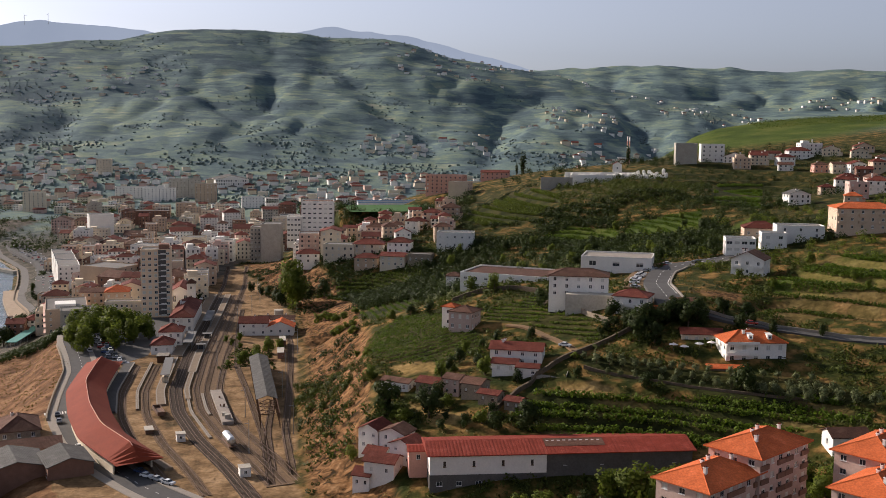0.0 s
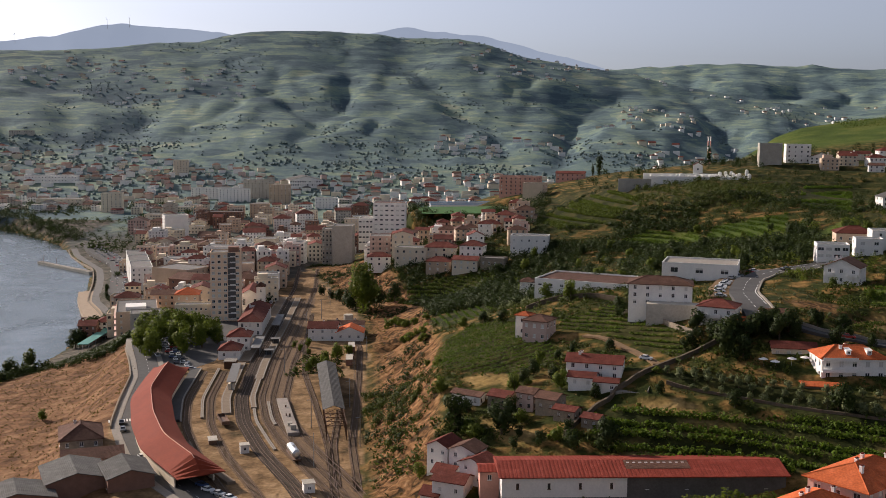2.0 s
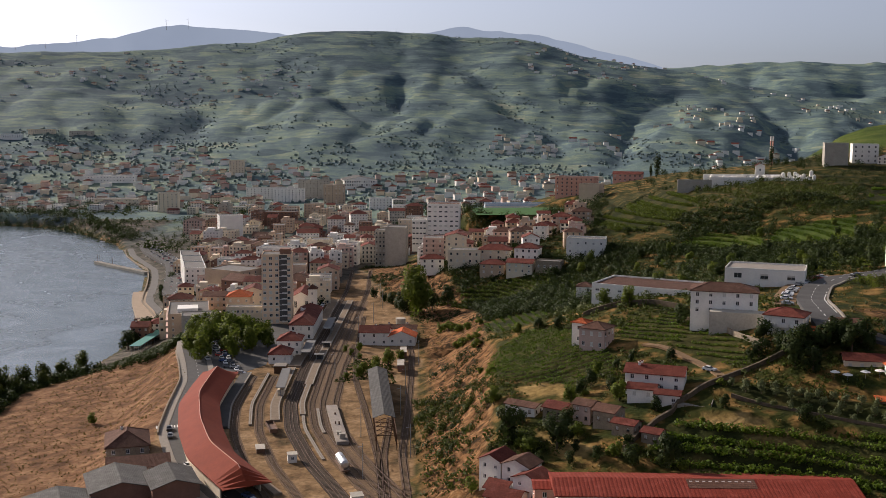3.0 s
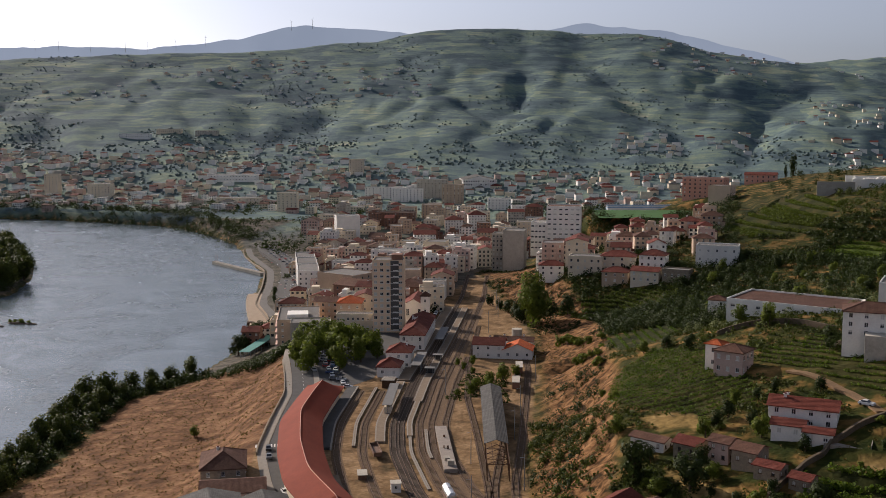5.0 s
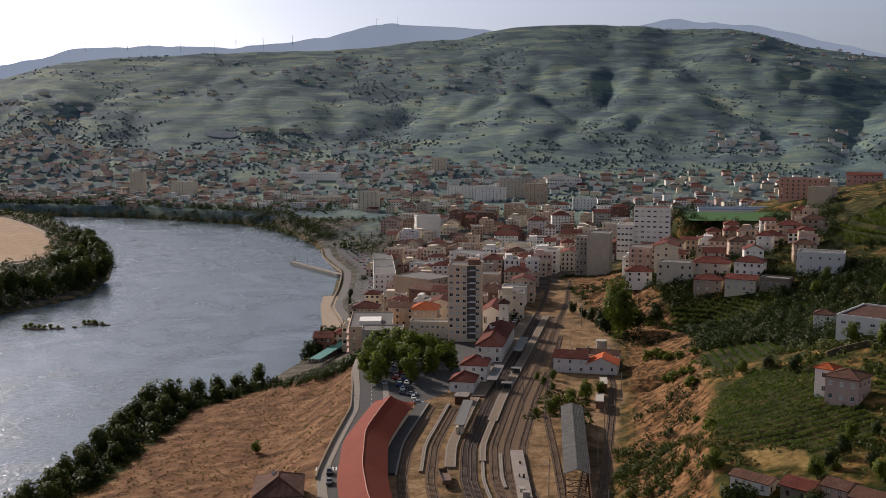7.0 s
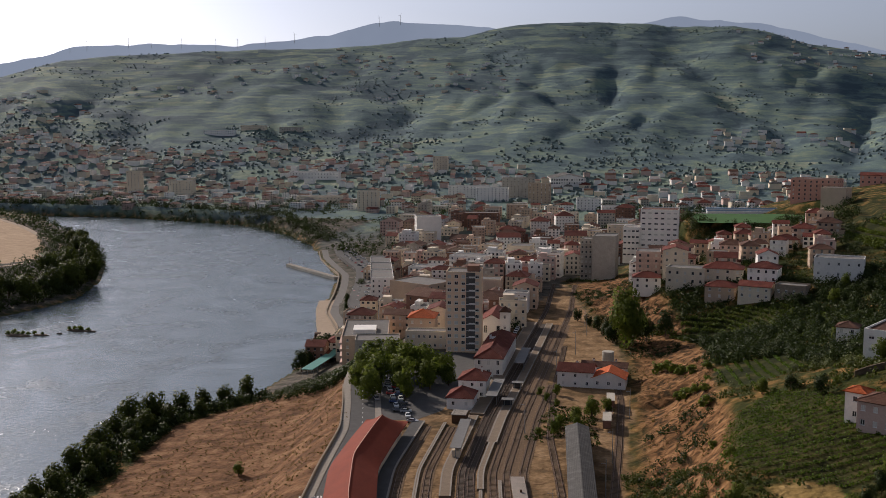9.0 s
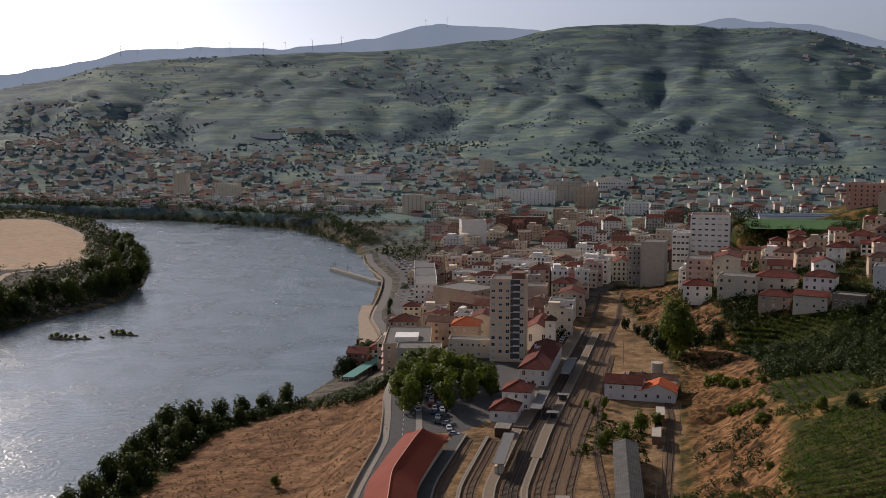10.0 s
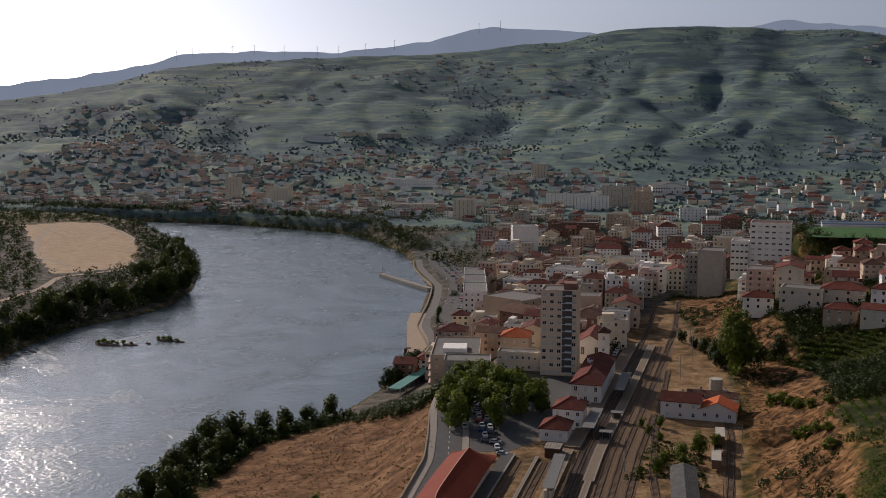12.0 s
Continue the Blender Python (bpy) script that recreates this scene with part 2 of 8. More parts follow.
def plain(name, color, rough_value=0.8, vary=0.15, size=3.0, bump=0.0, metal=0.0, random_tint=0.0):
    """A surface of one colour with two scales of stain and a little relief."""
    mat, n, l, b = node_material(name, rough_value)
    b.inputs["Specular IOR Level"].default_value = 0.5 if rough_value < 0.65 else 0.15
    geo = n.new("ShaderNodeNewGeometry")
    big, fine = n.new("ShaderNodeTexNoise"), n.new("ShaderNodeTexNoise")
    big.inputs["Scale"].default_value, fine.inputs["Scale"].default_value = 1 / size, 6 / size
    big.inputs["Detail"].default_value, fine.inputs["Detail"].default_value = 4, 5
    for k in (big, fine):
        l.new(geo.outputs["Position"], k.inputs["Vector"])
    add = n.new("ShaderNodeMath")
    l.new(big.outputs["Fac"], add.inputs[0]), l.new(fine.outputs["Fac"], add.inputs[1])
    value = n.new("ShaderNodeMapRange")
    value.inputs["From Min"].default_value, value.inputs["From Max"].default_value = 0.6, 1.4
    value.inputs["To Min"].default_value, value.inputs["To Max"].default_value = 1 - vary, 1 + vary
    l.new(add.outputs[0], value.inputs["Value"])
    out = value.outputs["Result"]
    if random_tint:
        info, span, mul = n.new("ShaderNodeObjectInfo"), n.new("ShaderNodeMapRange"), n.new("ShaderNodeMath")
        span.inputs["To Min"].default_value, span.inputs["To Max"].default_value = 1 - random_tint, 1 + random_tint
        l.new(info.outputs["Random"], span.inputs["Value"])
        mul.operation = "MULTIPLY"
        l.new(out, mul.inputs[0]), l.new(span.outputs["Result"], mul.inputs[1])
        out = mul.outputs[0]
    mix = n.new("ShaderNodeVectorMath")
    mix.operation = "SCALE"
    mix.inputs[0].default_value = color
    l.new(out, mix.inputs["Scale"])
    l.new(mix.outputs["Vector"], b.inputs["Base Color"])
    b.inputs["Metallic"].default_value = metal
    if bump:
        rel = n.new("ShaderNodeBump")
        rel.inputs["Strength"].default_value, rel.inputs["Distance"].default_value = 0.6, bump
        l.new(add.outputs[0], rel.inputs["Height"]), l.new(rel.outputs["Normal"], b.inputs["Normal"])
    return mat


def noise_node(n, l, geo, size, detail=4.0, distortion=0.0):
    k = n.new("ShaderNodeTexNoise")
    k.inputs["Scale"].default_value, k.inputs["Detail"].default_value, k.inputs["Distortion"].default_value = 1 / size, detail, distortion
    l.new(geo.outputs["Position"], k.inputs["Vector"])
    return k


def ramp_node(n, l, source, stops):
    k = n.new("ShaderNodeValToRGB")
    el = k.color_ramp.elements
    while len(el) < len(stops):
        el.new(0.5)
    for e, (pos, col) in zip(el, stops):
        e.position, e.color = pos, (*col, 1)
    l.new(source, k.inputs["Fac"])
    return k


def ground_material():
    mat, n, l, b = node_material("ground", 0.95)
    b.inputs["Specular IOR Level"].default_value = 0.06
    geo = n.new("ShaderNodeNewGeometry")
    wide, mid, fine = noise_node(n, l, geo, 38, 5), noise_node(n, l, geo, 7, 5), noise_node(n, l, geo, 1.3, 4)
    huge = noise_node(n, l, geo, 260, 7, 0.6)
    # plots of the mountain farms lie along the contours
    squash = n.new("ShaderNodeVectorMath")
    squash.operation = "MULTIPLY"
    squash.inputs[1].default_value = (1.0, 1.0, 5.5)
    l.new(geo.outputs["Position"], squash.inputs[0])
    warp = n.new("ShaderNodeVectorMath")
    warp.operation = "MULTIPLY_ADD"
    warp.inputs[1].default_value = (130, 130, 60)
    l.new(huge.outputs["Color"], warp.inputs[0]), l.new(squash.outputs["Vector"], warp.inputs[2])
    patch, cells = n.new("ShaderNodeTexVoronoi"), n.new("ShaderNodeSeparateColor")
    patch.inputs["Scale"].default_value = 1 / 74
    l.new(warp.outputs["Vector"], patch.inputs["Vector"]), l.new(patch.outputs["Color"], cells.inputs["Color"])
    streak = n.new("ShaderNodeTexNoise")
    streak.inputs["Scale"].default_value, streak.inputs["Detail"].default_value, streak.inputs["Roughness"].default_value = 1 / 40, 6, 0.68
    l.new(squash.outputs["Vector"], streak.inputs["Vector"])
    wave = n.new("ShaderNodeTexWave")
    wave.bands_direction = "Z"
    wave.inputs["Scale"].default_value, wave.inputs["Distortion"].default_value, wave.inputs["Detail"].default_value, wave.inputs["Detail Scale"].default_value = 0.042, 12.0, 3.0, 0.14
    l.new(geo.outputs["Position"], wave.inputs["Vector"])

    def weigh(source, factor, add):
        k = n.new("ShaderNodeMath")
        k.operation = "MULTIPLY_ADD"
        k.inputs[1].default_value = factor
        l.new(source, k.inputs[0])
        if isinstance(add, float):
            k.inputs[2].default_value = add
        else:
            l.new(add, k.inputs[2])
        return k.outputs[0]

    stepped = n.new("ShaderNodeMath")
    stepped.operation = "MULTIPLY"
    l.new(wave.outputs["Fac"], stepped.inputs[0]), l.new(cells.outputs["Green"], stepped.inputs[1])
    plots = weigh(huge.outputs["Fac"], 0.42, -0.31)
    plots = weigh(cells.outputs["Red"], 0.34, plots)
    plots = weigh(streak.outputs["Fac"], 0.78, plots)
    plots = weigh(stepped.outputs[0], 0.13, plots)
    # woods as darker patches along the banks; the hollow mask widens them
    wood, sink, edge, speck = noise_node(n, l, geo, 150, 7), n.new("ShaderNodeAttribute"), n.new("ShaderNodeMapRange"), noise_node(n, l, geo, 9, 3)
    l.new(squash.outputs["Vector"], wood.inputs["Vector"])
    sink.attribute_name = "hollow"
    edge.inputs["From Min"].default_value, edge.inputs["From Max"].default_value = 0.545, 0.625
    l.new(weigh(sink.outputs["Fac"], 0.10, wood.outputs["Fac"]), edge.inputs["Value"])
    plots = weigh(edge.outputs["Result"], -0.24, plots)
    plots = weigh(speck.outputs["Fac"], 0.30, weigh(plots, 1.0, -0.15))
    scrub = ramp_node(n, l, mid.outputs["Fac"], [(0.38, (0.022, 0.030, 0.006)), (0.50, (0.046, 0.046, 0.010)), (0.59, (0.15, 0.092, 0.028)), (0.72, (0.27, 0.16, 0.055))])
    color = scrub.outputs["Color"]

    def layer(color, name, stops, source, sharp=None):
        at, mix = n.new("ShaderNodeAttribute"), n.new("ShaderNodeMix")
        at.attribute_name = name
        mix.data_type = "RGBA"
        fac = at.outputs["Fac"]
        if sharp is not None:
            add, span = n.new("ShaderNodeMath"), n.new("ShaderNodeMapRange")
            l.new(fac, add.inputs[0]), l.new(sharp, add.inputs[1])
            span.inputs["From Min"].default_value, span.inputs["From Max"].default_value = 0.9, 1.1
            l.new(add.outputs[0], span.inputs["Value"])
            fac = span.outputs["Result"]
        l.new(fac, mix.inputs["Factor"]), l.new(color, mix.inputs["A"])
        l.new(ramp_node(n, l, source, stops).outputs["Color"], mix.inputs["B"])
        return mix.outputs["Result"]

    yard = n.new("ShaderNodeMath")
    yard.operation = "MULTIPLY_ADD"
    yard.inputs[1].default_value = 0.55
    half = n.new("ShaderNodeMath")
    half.operation = "MULTIPLY"
    half.inputs[1].default_value = 0.45
    l.new(wide.outputs["Fac"], half.inputs[0])
    l.new(mid.outputs["Fac"], yard.inputs[0]), l.new(half.outputs[0], yard.inputs[2])
    rock = noise_node(n, l, geo, 3.4, 7, 0.8)
    color = layer(color, "terrace", [(0.35, (0.016, 0.020, 0.005)), (0.55, (0.034, 0.038, 0.010)), (0.75, (0.085, 0.066, 0.022))], mid.outputs["Fac"])
    color = layer(color, "green", [(0.3, (0.034, 0.054, 0.010)), (0.5, (0.060, 0.085, 0.014)), (0.7, (0.100, 0.112, 0.024))], wide.outputs["Fac"])
    # low spots of the rock relief are coloured dark, as shaded crevices
    color = layer(color, "crag", [(0.36, (0.034, 0.022, 0.009)), (0.45, (0.100, 0.052, 0.020)), (0.56, (0.200, 0.104, 0.042)), (0.70, (0.285, 0.165, 0.078))], rock.outputs["Fac"])
    color = layer(color, "dry", [(0.3, (0.10, 0.075, 0.022)), (0.5, (0.24, 0.16, 0.055)), (0.7, (0.34, 0.24, 0.10))], mid.outputs["Fac"])
    # town ground colours are lowered to include the shade in its streets
    color = layer(color, "town", [(0.35, (0.045, 0.046, 0.032)), (0.5, (0.095, 0.085, 0.068)), (0.65, (0.15, 0.128, 0.10))], mid.outputs["Fac"])
    color = layer(color, "field", [(0.32, (0.085, 0.044, 0.020)), (0.5, (0.165, 0.086, 0.040)), (0.66, (0.245, 0.140, 0.070))], mid.outputs["Fac"], fine.outputs["Fac"])
    color = layer(color, "isle", [(0.3, (0.35, 0.25, 0.155)), (0.7, (0.46, 0.335, 0.215))], mid.outputs["Fac"], fine.outputs["Fac"])
    color = layer(color, "rail", [(0.36, (0.085, 0.060, 0.028)), (0.44, (0.16, 0.100, 0.048)), (0.52, (0.245, 0.155, 0.076)), (0.66, (0.34, 0.23, 0.125))], yard.outputs[0])
    # distance haze is mixed into these far ground colours as a pale blue-green
    color = layer(color, "far_hazed", [(0.22, (0.066, 0.098, 0.112)), (0.38, (0.099, 0.142, 0.146)), (0.52, (0.130, 0.180, 0.160)), (0.66, (0.174, 0.226, 0.165)), (0.84, (0.290, 0.292, 0.215))], plots)
    grain = n.new("ShaderNodeMapRange")
    grain.inputs["From Min"].default_value, grain.inputs["From Max"].default_value = 0.3, 0.7
    grain.inputs["To Min"].default_value, grain.inputs["To Max"].default_value = 0.75, 1.25
    l.new(fine.outputs["Fac"], grain.inputs["Value"])
    out = n.new("ShaderNodeVectorMath")
    out.operation = "SCALE"
    l.new(color, out.inputs[0]), l.new(grain.outputs["Result"], out.inputs["Scale"])
    l.new(out.outputs["Vector"], b.inputs["Base Color"])
    rel = n.new("ShaderNodeBump")
    rel.inputs["Strength"].default_value, rel.inputs["Distance"].default_value = 1.0, 0.7
    relief = n.new("ShaderNodeMath")
    relief.operation = "ADD"
    l.new(mid.outputs["Fac"], relief.inputs[0]), l.new(rock.outputs["Fac"], relief.inputs[1])
    l.new(relief.outputs[0], rel.inputs["Height"]), l.new(rel.outputs["Normal"], b.inputs["Normal"])
    return mat


def water_material():
    mat, n, l, b = node_material("river_water", 0.26)
    b.inputs["Base Color"].default_value = (0.085, 0.113, 0.126, 1)
    b.inputs["IOR"].default_value = 1.33
    geo = n.new("ShaderNodeNewGeometry")
    small, large = noise_node(n, l, geo, 2.4, 6, 0.6), noise_node(n, l, geo, 60, 4, 1.6)
    mul = n.new("ShaderNodeMath")
    mul.operation = "MULTIPLY"
    l.new(small.outputs["Fac"], mul.inputs[0]), l.new(large.outputs["Fac"], mul.inputs[1])
    rel = n.new("ShaderNodeBump")
    rel.inputs["Strength"].default_value, rel.inputs["Distance"].default_value = 0.85, 0.9
    l.new(mul.outputs[0], rel.inputs["Height"]), l.new(rel.outputs["Normal"], b.inputs["Normal"])
    span = n.new("ShaderNodeMapRange")
    span.inputs["From Min"].default_value, span.inputs["From Max"].default_value = 0.35, 0.65
    span.inputs["To Min"].default_value, span.inputs["To Max"].default_value = 0.12, 0.30
    l.new(large.outputs["Fac"], span.inputs["Value"]), l.new(span.outputs["Result"], b.inputs["Roughness"])
    return mat


def build_ground():
    az = np.concatenate([np.arange(-180, -56, 4.0), np.arange(-56, 30, 0.25), np.arange(30, 180, 4.0)])
    rad = np.concatenate([[15.0, 60.0, 110.0], np.geomspace(150, 4880, 540)])
    a, r = np.meshgrid(np.radians(az), rad)
    x, y = r * np.sin(a), r * np.cos(a)
    z, masks = land(x, y)
    rows, cols = x.shape
    verts = np.stack([x, y, z], -1).reshape(-1, 3)
    k = np.arange(rows * cols).reshape(rows, cols)
    nxt = np.roll(k, -1, axis=1)
    quads = np.stack([k[:-1], nxt[:-1], nxt[1:], k[1:]], -1).reshape(-1, 4)[:, ::-1]
    mesh = bpy.data.meshes.new("ground")
    mesh.vertices.add(len(verts) + 1)
    mesh.vertices.foreach_set("co", np.r_[verts.ravel(), [0, 0, float(land(0.0, 0.0)[0])]])
    fan = np.stack([np.full(cols, len(verts)), np.roll(k[0], -1), k[0]], -1)[:, ::-1]
    mesh.loops.add(quads.size + fan.size)
    mesh.loops.foreach_set("vertex_index", np.r_[quads.ravel(), fan.ravel()])
    mesh.polygons.add(len(quads) + len(fan))
    mesh.polygons.foreach_set("loop_start", np.r_[np.arange(len(quads)) * 4, quads.size + np.arange(len(fan)) * 3])
    mesh.update(calc_edges=True)
    mesh.validate()
    for name, values in masks.items():
        at = mesh.attributes.new(name, "FLOAT", "POINT")
        at.data.foreach_set("value", np.r_[np.asarray(values, float).ravel(), 0.0])
    ob = new("ground", mesh)
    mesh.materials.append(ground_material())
    return smooth(tagged(ob, "dry hillside, terraces, field and haze-tinted far mountain slopes", "ground", kind="structure"))


build_ground()
backdrop = bpy.data.meshes.new("backdrop")
far_az = np.arange(-75, 14, 0.25)
far_top = 133 + 4820 * np.tan(np.radians(np.interp(far_az, [a for a, _ in BACK], [e for _, e in BACK]))) + 9 * rough(far_az * 60, far_az * 0, 60, 51, 4)
far_x, far_y = 4820 * np.sin(np.radians(far_az)), 70 + 4820 * np.cos(np.radians(far_az))
n_far = len(far_az)
backdrop.from_pydata([*zip(far_x, far_y, far_top), *zip(far_x, far_y, far_x * 0 - 50)], [], [(k, k + 1, n_far + k + 1, n_far + k) for k in range(n_far - 1)])
# the sheet gives off its own light, in the blue-grey of distance haze
far_mat, far_n, far_l, far_b = node_material("glowing_hazy_range")
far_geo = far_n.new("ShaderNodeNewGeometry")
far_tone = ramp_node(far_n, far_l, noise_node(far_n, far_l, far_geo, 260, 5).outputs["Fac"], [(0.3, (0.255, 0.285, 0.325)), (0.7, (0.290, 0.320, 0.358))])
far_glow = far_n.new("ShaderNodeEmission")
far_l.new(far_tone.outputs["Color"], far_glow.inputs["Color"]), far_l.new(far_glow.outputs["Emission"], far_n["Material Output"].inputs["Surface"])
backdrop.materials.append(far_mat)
tagged(new("backdrop", backdrop), "distant mountain range on the skyline, a glowing haze-blue sheet", "mountains", kind="structure")
water_mesh = bpy.data.meshes.new("water")
water_mesh.from_pydata([(-2500, -400, 0), (-200, -400, 0), (-200, 1400, 0), (-2500, 1400, 0)], [], [(0, 1, 2, 3)])
water_mesh.materials.append(water_material())
tagged(new("water", water_mesh), "calm blue-grey river with ripples and sun glitter", "river", kind="structure")


# ---- materials ----
WHITE = plain("white_plaster", (0.76, 0.735, 0.68), 0.85, 0.10, 3.0, 0.01, random_tint=0.08)
CREAM = plain("cream_plaster", (0.66, 0.57, 0.43), 0.85, 0.12, 3.0, 0.01, random_tint=0.08)
TAN = plain("tan_render", (0.47, 0.36, 0.26), 0.88, 0.12, 4.0, 0.01, random_tint=0.06)
BEIGE = plain("beige_cladding", (0.76, 0.59, 0.41), 0.8, 0.10, 4.0, 0.01)
PEACH = plain("peach_plaster", (0.58, 0.44, 0.32), 0.85, 0.12, 3.0, 0.01, random_tint=0.08)
PINK = plain("pink_plaster", (0.53, 0.39, 0.33), 0.85, 0.12, 3.0, 0.01, random_tint=0.08)
BROWN = plain("brown_brick_wall", (0.21, 0.12, 0.085), 0.9, 0.2, 1.5, 0.02, random_tint=0.12)
# grey wall colour lowered further to hold the deep shade on the annex
SHADED_GREY = plain("dark_shaded_wall", (0.115, 0.108, 0.10), 0.95, 0.25, 3.0, 0.03)
GREY = plain("grey_concrete", (0.42, 0.385, 0.32), 0.9, 0.2, 4.0, 0.02, random_tint=0.1)
DARK_SCHIST = plain("dark_schist", (0.115, 0.088, 0.060), 0.95, 0.4, 1.0, 0.05)
STONE = plain("schist_stone", (0.27, 0.22, 0.16), 0.95, 0.35, 1.2, 0.05, random_tint=0.1)
TERRACOTTA = plain("terracotta_wall", (0.60, 0.33, 0.25), 0.85, 0.12, 3.0, 0.01)
FLAT_ROOF = plain("gravelled_flat_roof", (0.175, 0.165, 0.15), 0.95, 0.25, 2.0, 0.02, random_tint=0.15)
FRAME = plain("white_window_frame", (0.70, 0.69, 0.66), 0.5, 0.05, 1.0)
BLIND = plain("pale_roller_blind", (0.55, 0.53, 0.48), 0.7, 0.08, 1.0, random_tint=0.15)
DARKWOOD = plain("dark_wood", (0.10, 0.055, 0.03), 0.75, 0.25, 0.8, random_tint=0.15)
STEEL = plain("grey_painted_steel", (0.30, 0.31, 0.32), 0.45, 0.12, 1.0, metal=0.6)
RUST = plain("rusty_rail_steel", (0.17, 0.105, 0.07), 0.6, 0.25, 0.8, metal=0.5)
BALLAST = plain("dark_ballast", (0.060, 0.047, 0.036), 0.98, 0.35, 0.5, 0.06)
TAN_BALLAST = plain("sandy_brown_ballast", (0.150, 0.098, 0.056), 0.98, 0.4, 0.9, 0.06)
SLEEPER = plain("weathered_sleeper", (0.125, 0.092, 0.064), 0.95, 0.3, 0.8, 0.02)
PLATFORM = plain("worn_platform_paving", (0.21, 0.16, 0.11), 0.92, 0.22, 1.6, 0.02)
ASPHALT = plain("asphalt", (0.085, 0.082, 0.078), 0.9, 0.2, 2.5, 0.01)
KERB = plain("granite_kerb", (0.27, 0.24, 0.20), 0.9, 0.18, 1.0, 0.01)
LINE_PAINT = plain("white_road_paint", (0.62, 0.61, 0.58), 0.7, 0.2, 0.6)
CANOPY = plain("grey_canopy_sheet", (0.17, 0.165, 0.155), 0.7, 0.12, 1.5, 0.01)
SAND = plain("pale_beach_sand", (0.36, 0.28, 0.20), 0.98, 0.18, 3.0, 0.03)
DIRT = plain("trodden_earth", (0.20, 0.13, 0.07), 0.98, 0.3, 1.5, 0.03)
PITCH = plain("football_turf", (0.05, 0.12, 0.03), 0.95, 0.15, 9.0, 0.02)
BARK = plain("bark", (0.10, 0.075, 0.05), 0.95, 0.3, 0.4, 0.03)
AWNING = plain("teal_sun_cover", (0.10, 0.26, 0.23), 0.7, 0.1, 1.0)
RUBBER = plain("tyre_rubber", (0.02, 0.02, 0.02), 0.85, 0.1, 0.3)
SIGN_GREY = plain("pale_sign_bars", (0.46, 0.40, 0.37), 0.6, 0.08, 1.0)


def glass_material():
    mat, n, l, b = node_material("window_glass", 0.08)
    b.inputs["Base Color"].default_value = (0.035, 0.042, 0.05, 1)
    b.inputs["Specular IOR Level"].default_value = 0.7
    return mat


def roof_material(name, color, pitch=0.24, rough_value=0.9, relief=0.05, spread=0.22):
    """Rows of pan tiles or ribs running down the slope, with lichen and faded pieces."""
    mat, n, l, b = node_material(name, rough_value)
    b.inputs["Specular IOR Level"].default_value = 0.15
    tex, geo = n.new("ShaderNodeTexCoord"), n.new("ShaderNodeNewGeometry")
    wave = n.new("ShaderNodeTexWave")
    wave.inputs["Scale"].default_value = 0.314 / pitch
    wave.inputs["Distortion"].default_value = 0.4
    l.new(tex.outputs["Object"], wave.inputs["Vector"])
    old, fine = noise_node(n, l, geo, 2.6, 5), noise_node(n, l, geo, 0.45, 3)
    tone = ramp_node(n, l, old.outputs["Fac"], [(0.3, tuple(c * (1 - spread) for c in color)), (0.55, color), (0.75, tuple(min(1, c * (1 + spread) + 0.015) for c in color))])
    info, span = n.new("ShaderNodeObjectInfo"), n.new("ShaderNodeMapRange")
    span.inputs["To Min"].default_value, span.inputs["To Max"].default_value = 0.78, 1.2
    l.new(info.outputs["Random"], span.inputs["Value"])
    grain = n.new("ShaderNodeMapRange")
    grain.inputs["From Min"].default_value, grain.inputs["From Max"].default_value = 0.3, 0.7
    grain.inputs["To Min"].default_value, grain.inputs["To Max"].default_value = 0.8, 1.2
    l.new(fine.outputs["Fac"], grain.inputs["Value"])
    mul, out = n.new("ShaderNodeMath"), n.new("ShaderNodeVectorMath")
    mul.operation, out.operation = "MULTIPLY", "SCALE"
    l.new(span.outputs["Result"], mul.inputs[0]), l.new(grain.outputs["Result"], mul.inputs[1])
    l.new(tone.outputs["Color"], out.inputs[0]), l.new(mul.outputs[0], out.inputs["Scale"])
    l.new(out.outputs["Vector"], b.inputs["Base Color"])
    rel = n.new("ShaderNodeBump")
    rel.inputs["Strength"].default_value, rel.inputs["Distance"].default_value = 0.7, relief
    l.new(wave.outputs["Fac"], rel.inputs["Height"]), l.new(rel.outputs["Normal"], b.inputs["Normal"])
    return mat


def leaf_material(name, dark, light, glow=0.25):
    """Leaves: tone by clump and by plant, with some light coming through."""
    mat, n, l, b = node_material(name, 0.6)
    b.inputs["Specular IOR Level"].default_value = 0.12
    geo, info = n.new("ShaderNodeNewGeometry"), n.new("ShaderNodeObjectInfo")
    add = n.new("ShaderNodeMath")
    add.operation = "MULTIPLY_ADD"
    add.inputs[1].default_value = 0.6
    half = n.new("ShaderNodeMath")
    half.operation = "MULTIPLY"
    half.inputs[1].default_value = 0.4
    l.new(info.outputs["Random"], half.inputs[0])
    l.new(geo.outputs["Random Per Island"], add.inputs[0]), l.new(half.outputs[0], add.inputs[2])
    tone = ramp_node(n, l, add.outputs[0], [(0.1, dark), (0.9, light)])
    l.new(tone.outputs["Color"], b.inputs["Base Color"])
    thin, mix, end = n.new("ShaderNodeBsdfTranslucent"), n.new("ShaderNodeMixShader"), n["Material Output"]
    l.new(tone.outputs["Color"], thin.inputs["Color"])
    mix.inputs["Fac"].default_value = glow
    l.new(b.outputs["BSDF"], mix.inputs[1]), l.new(thin.outputs["BSDF"], mix.inputs[2])
    l.new(mix.outputs["Shader"], end.inputs["Surface"])
    return mat


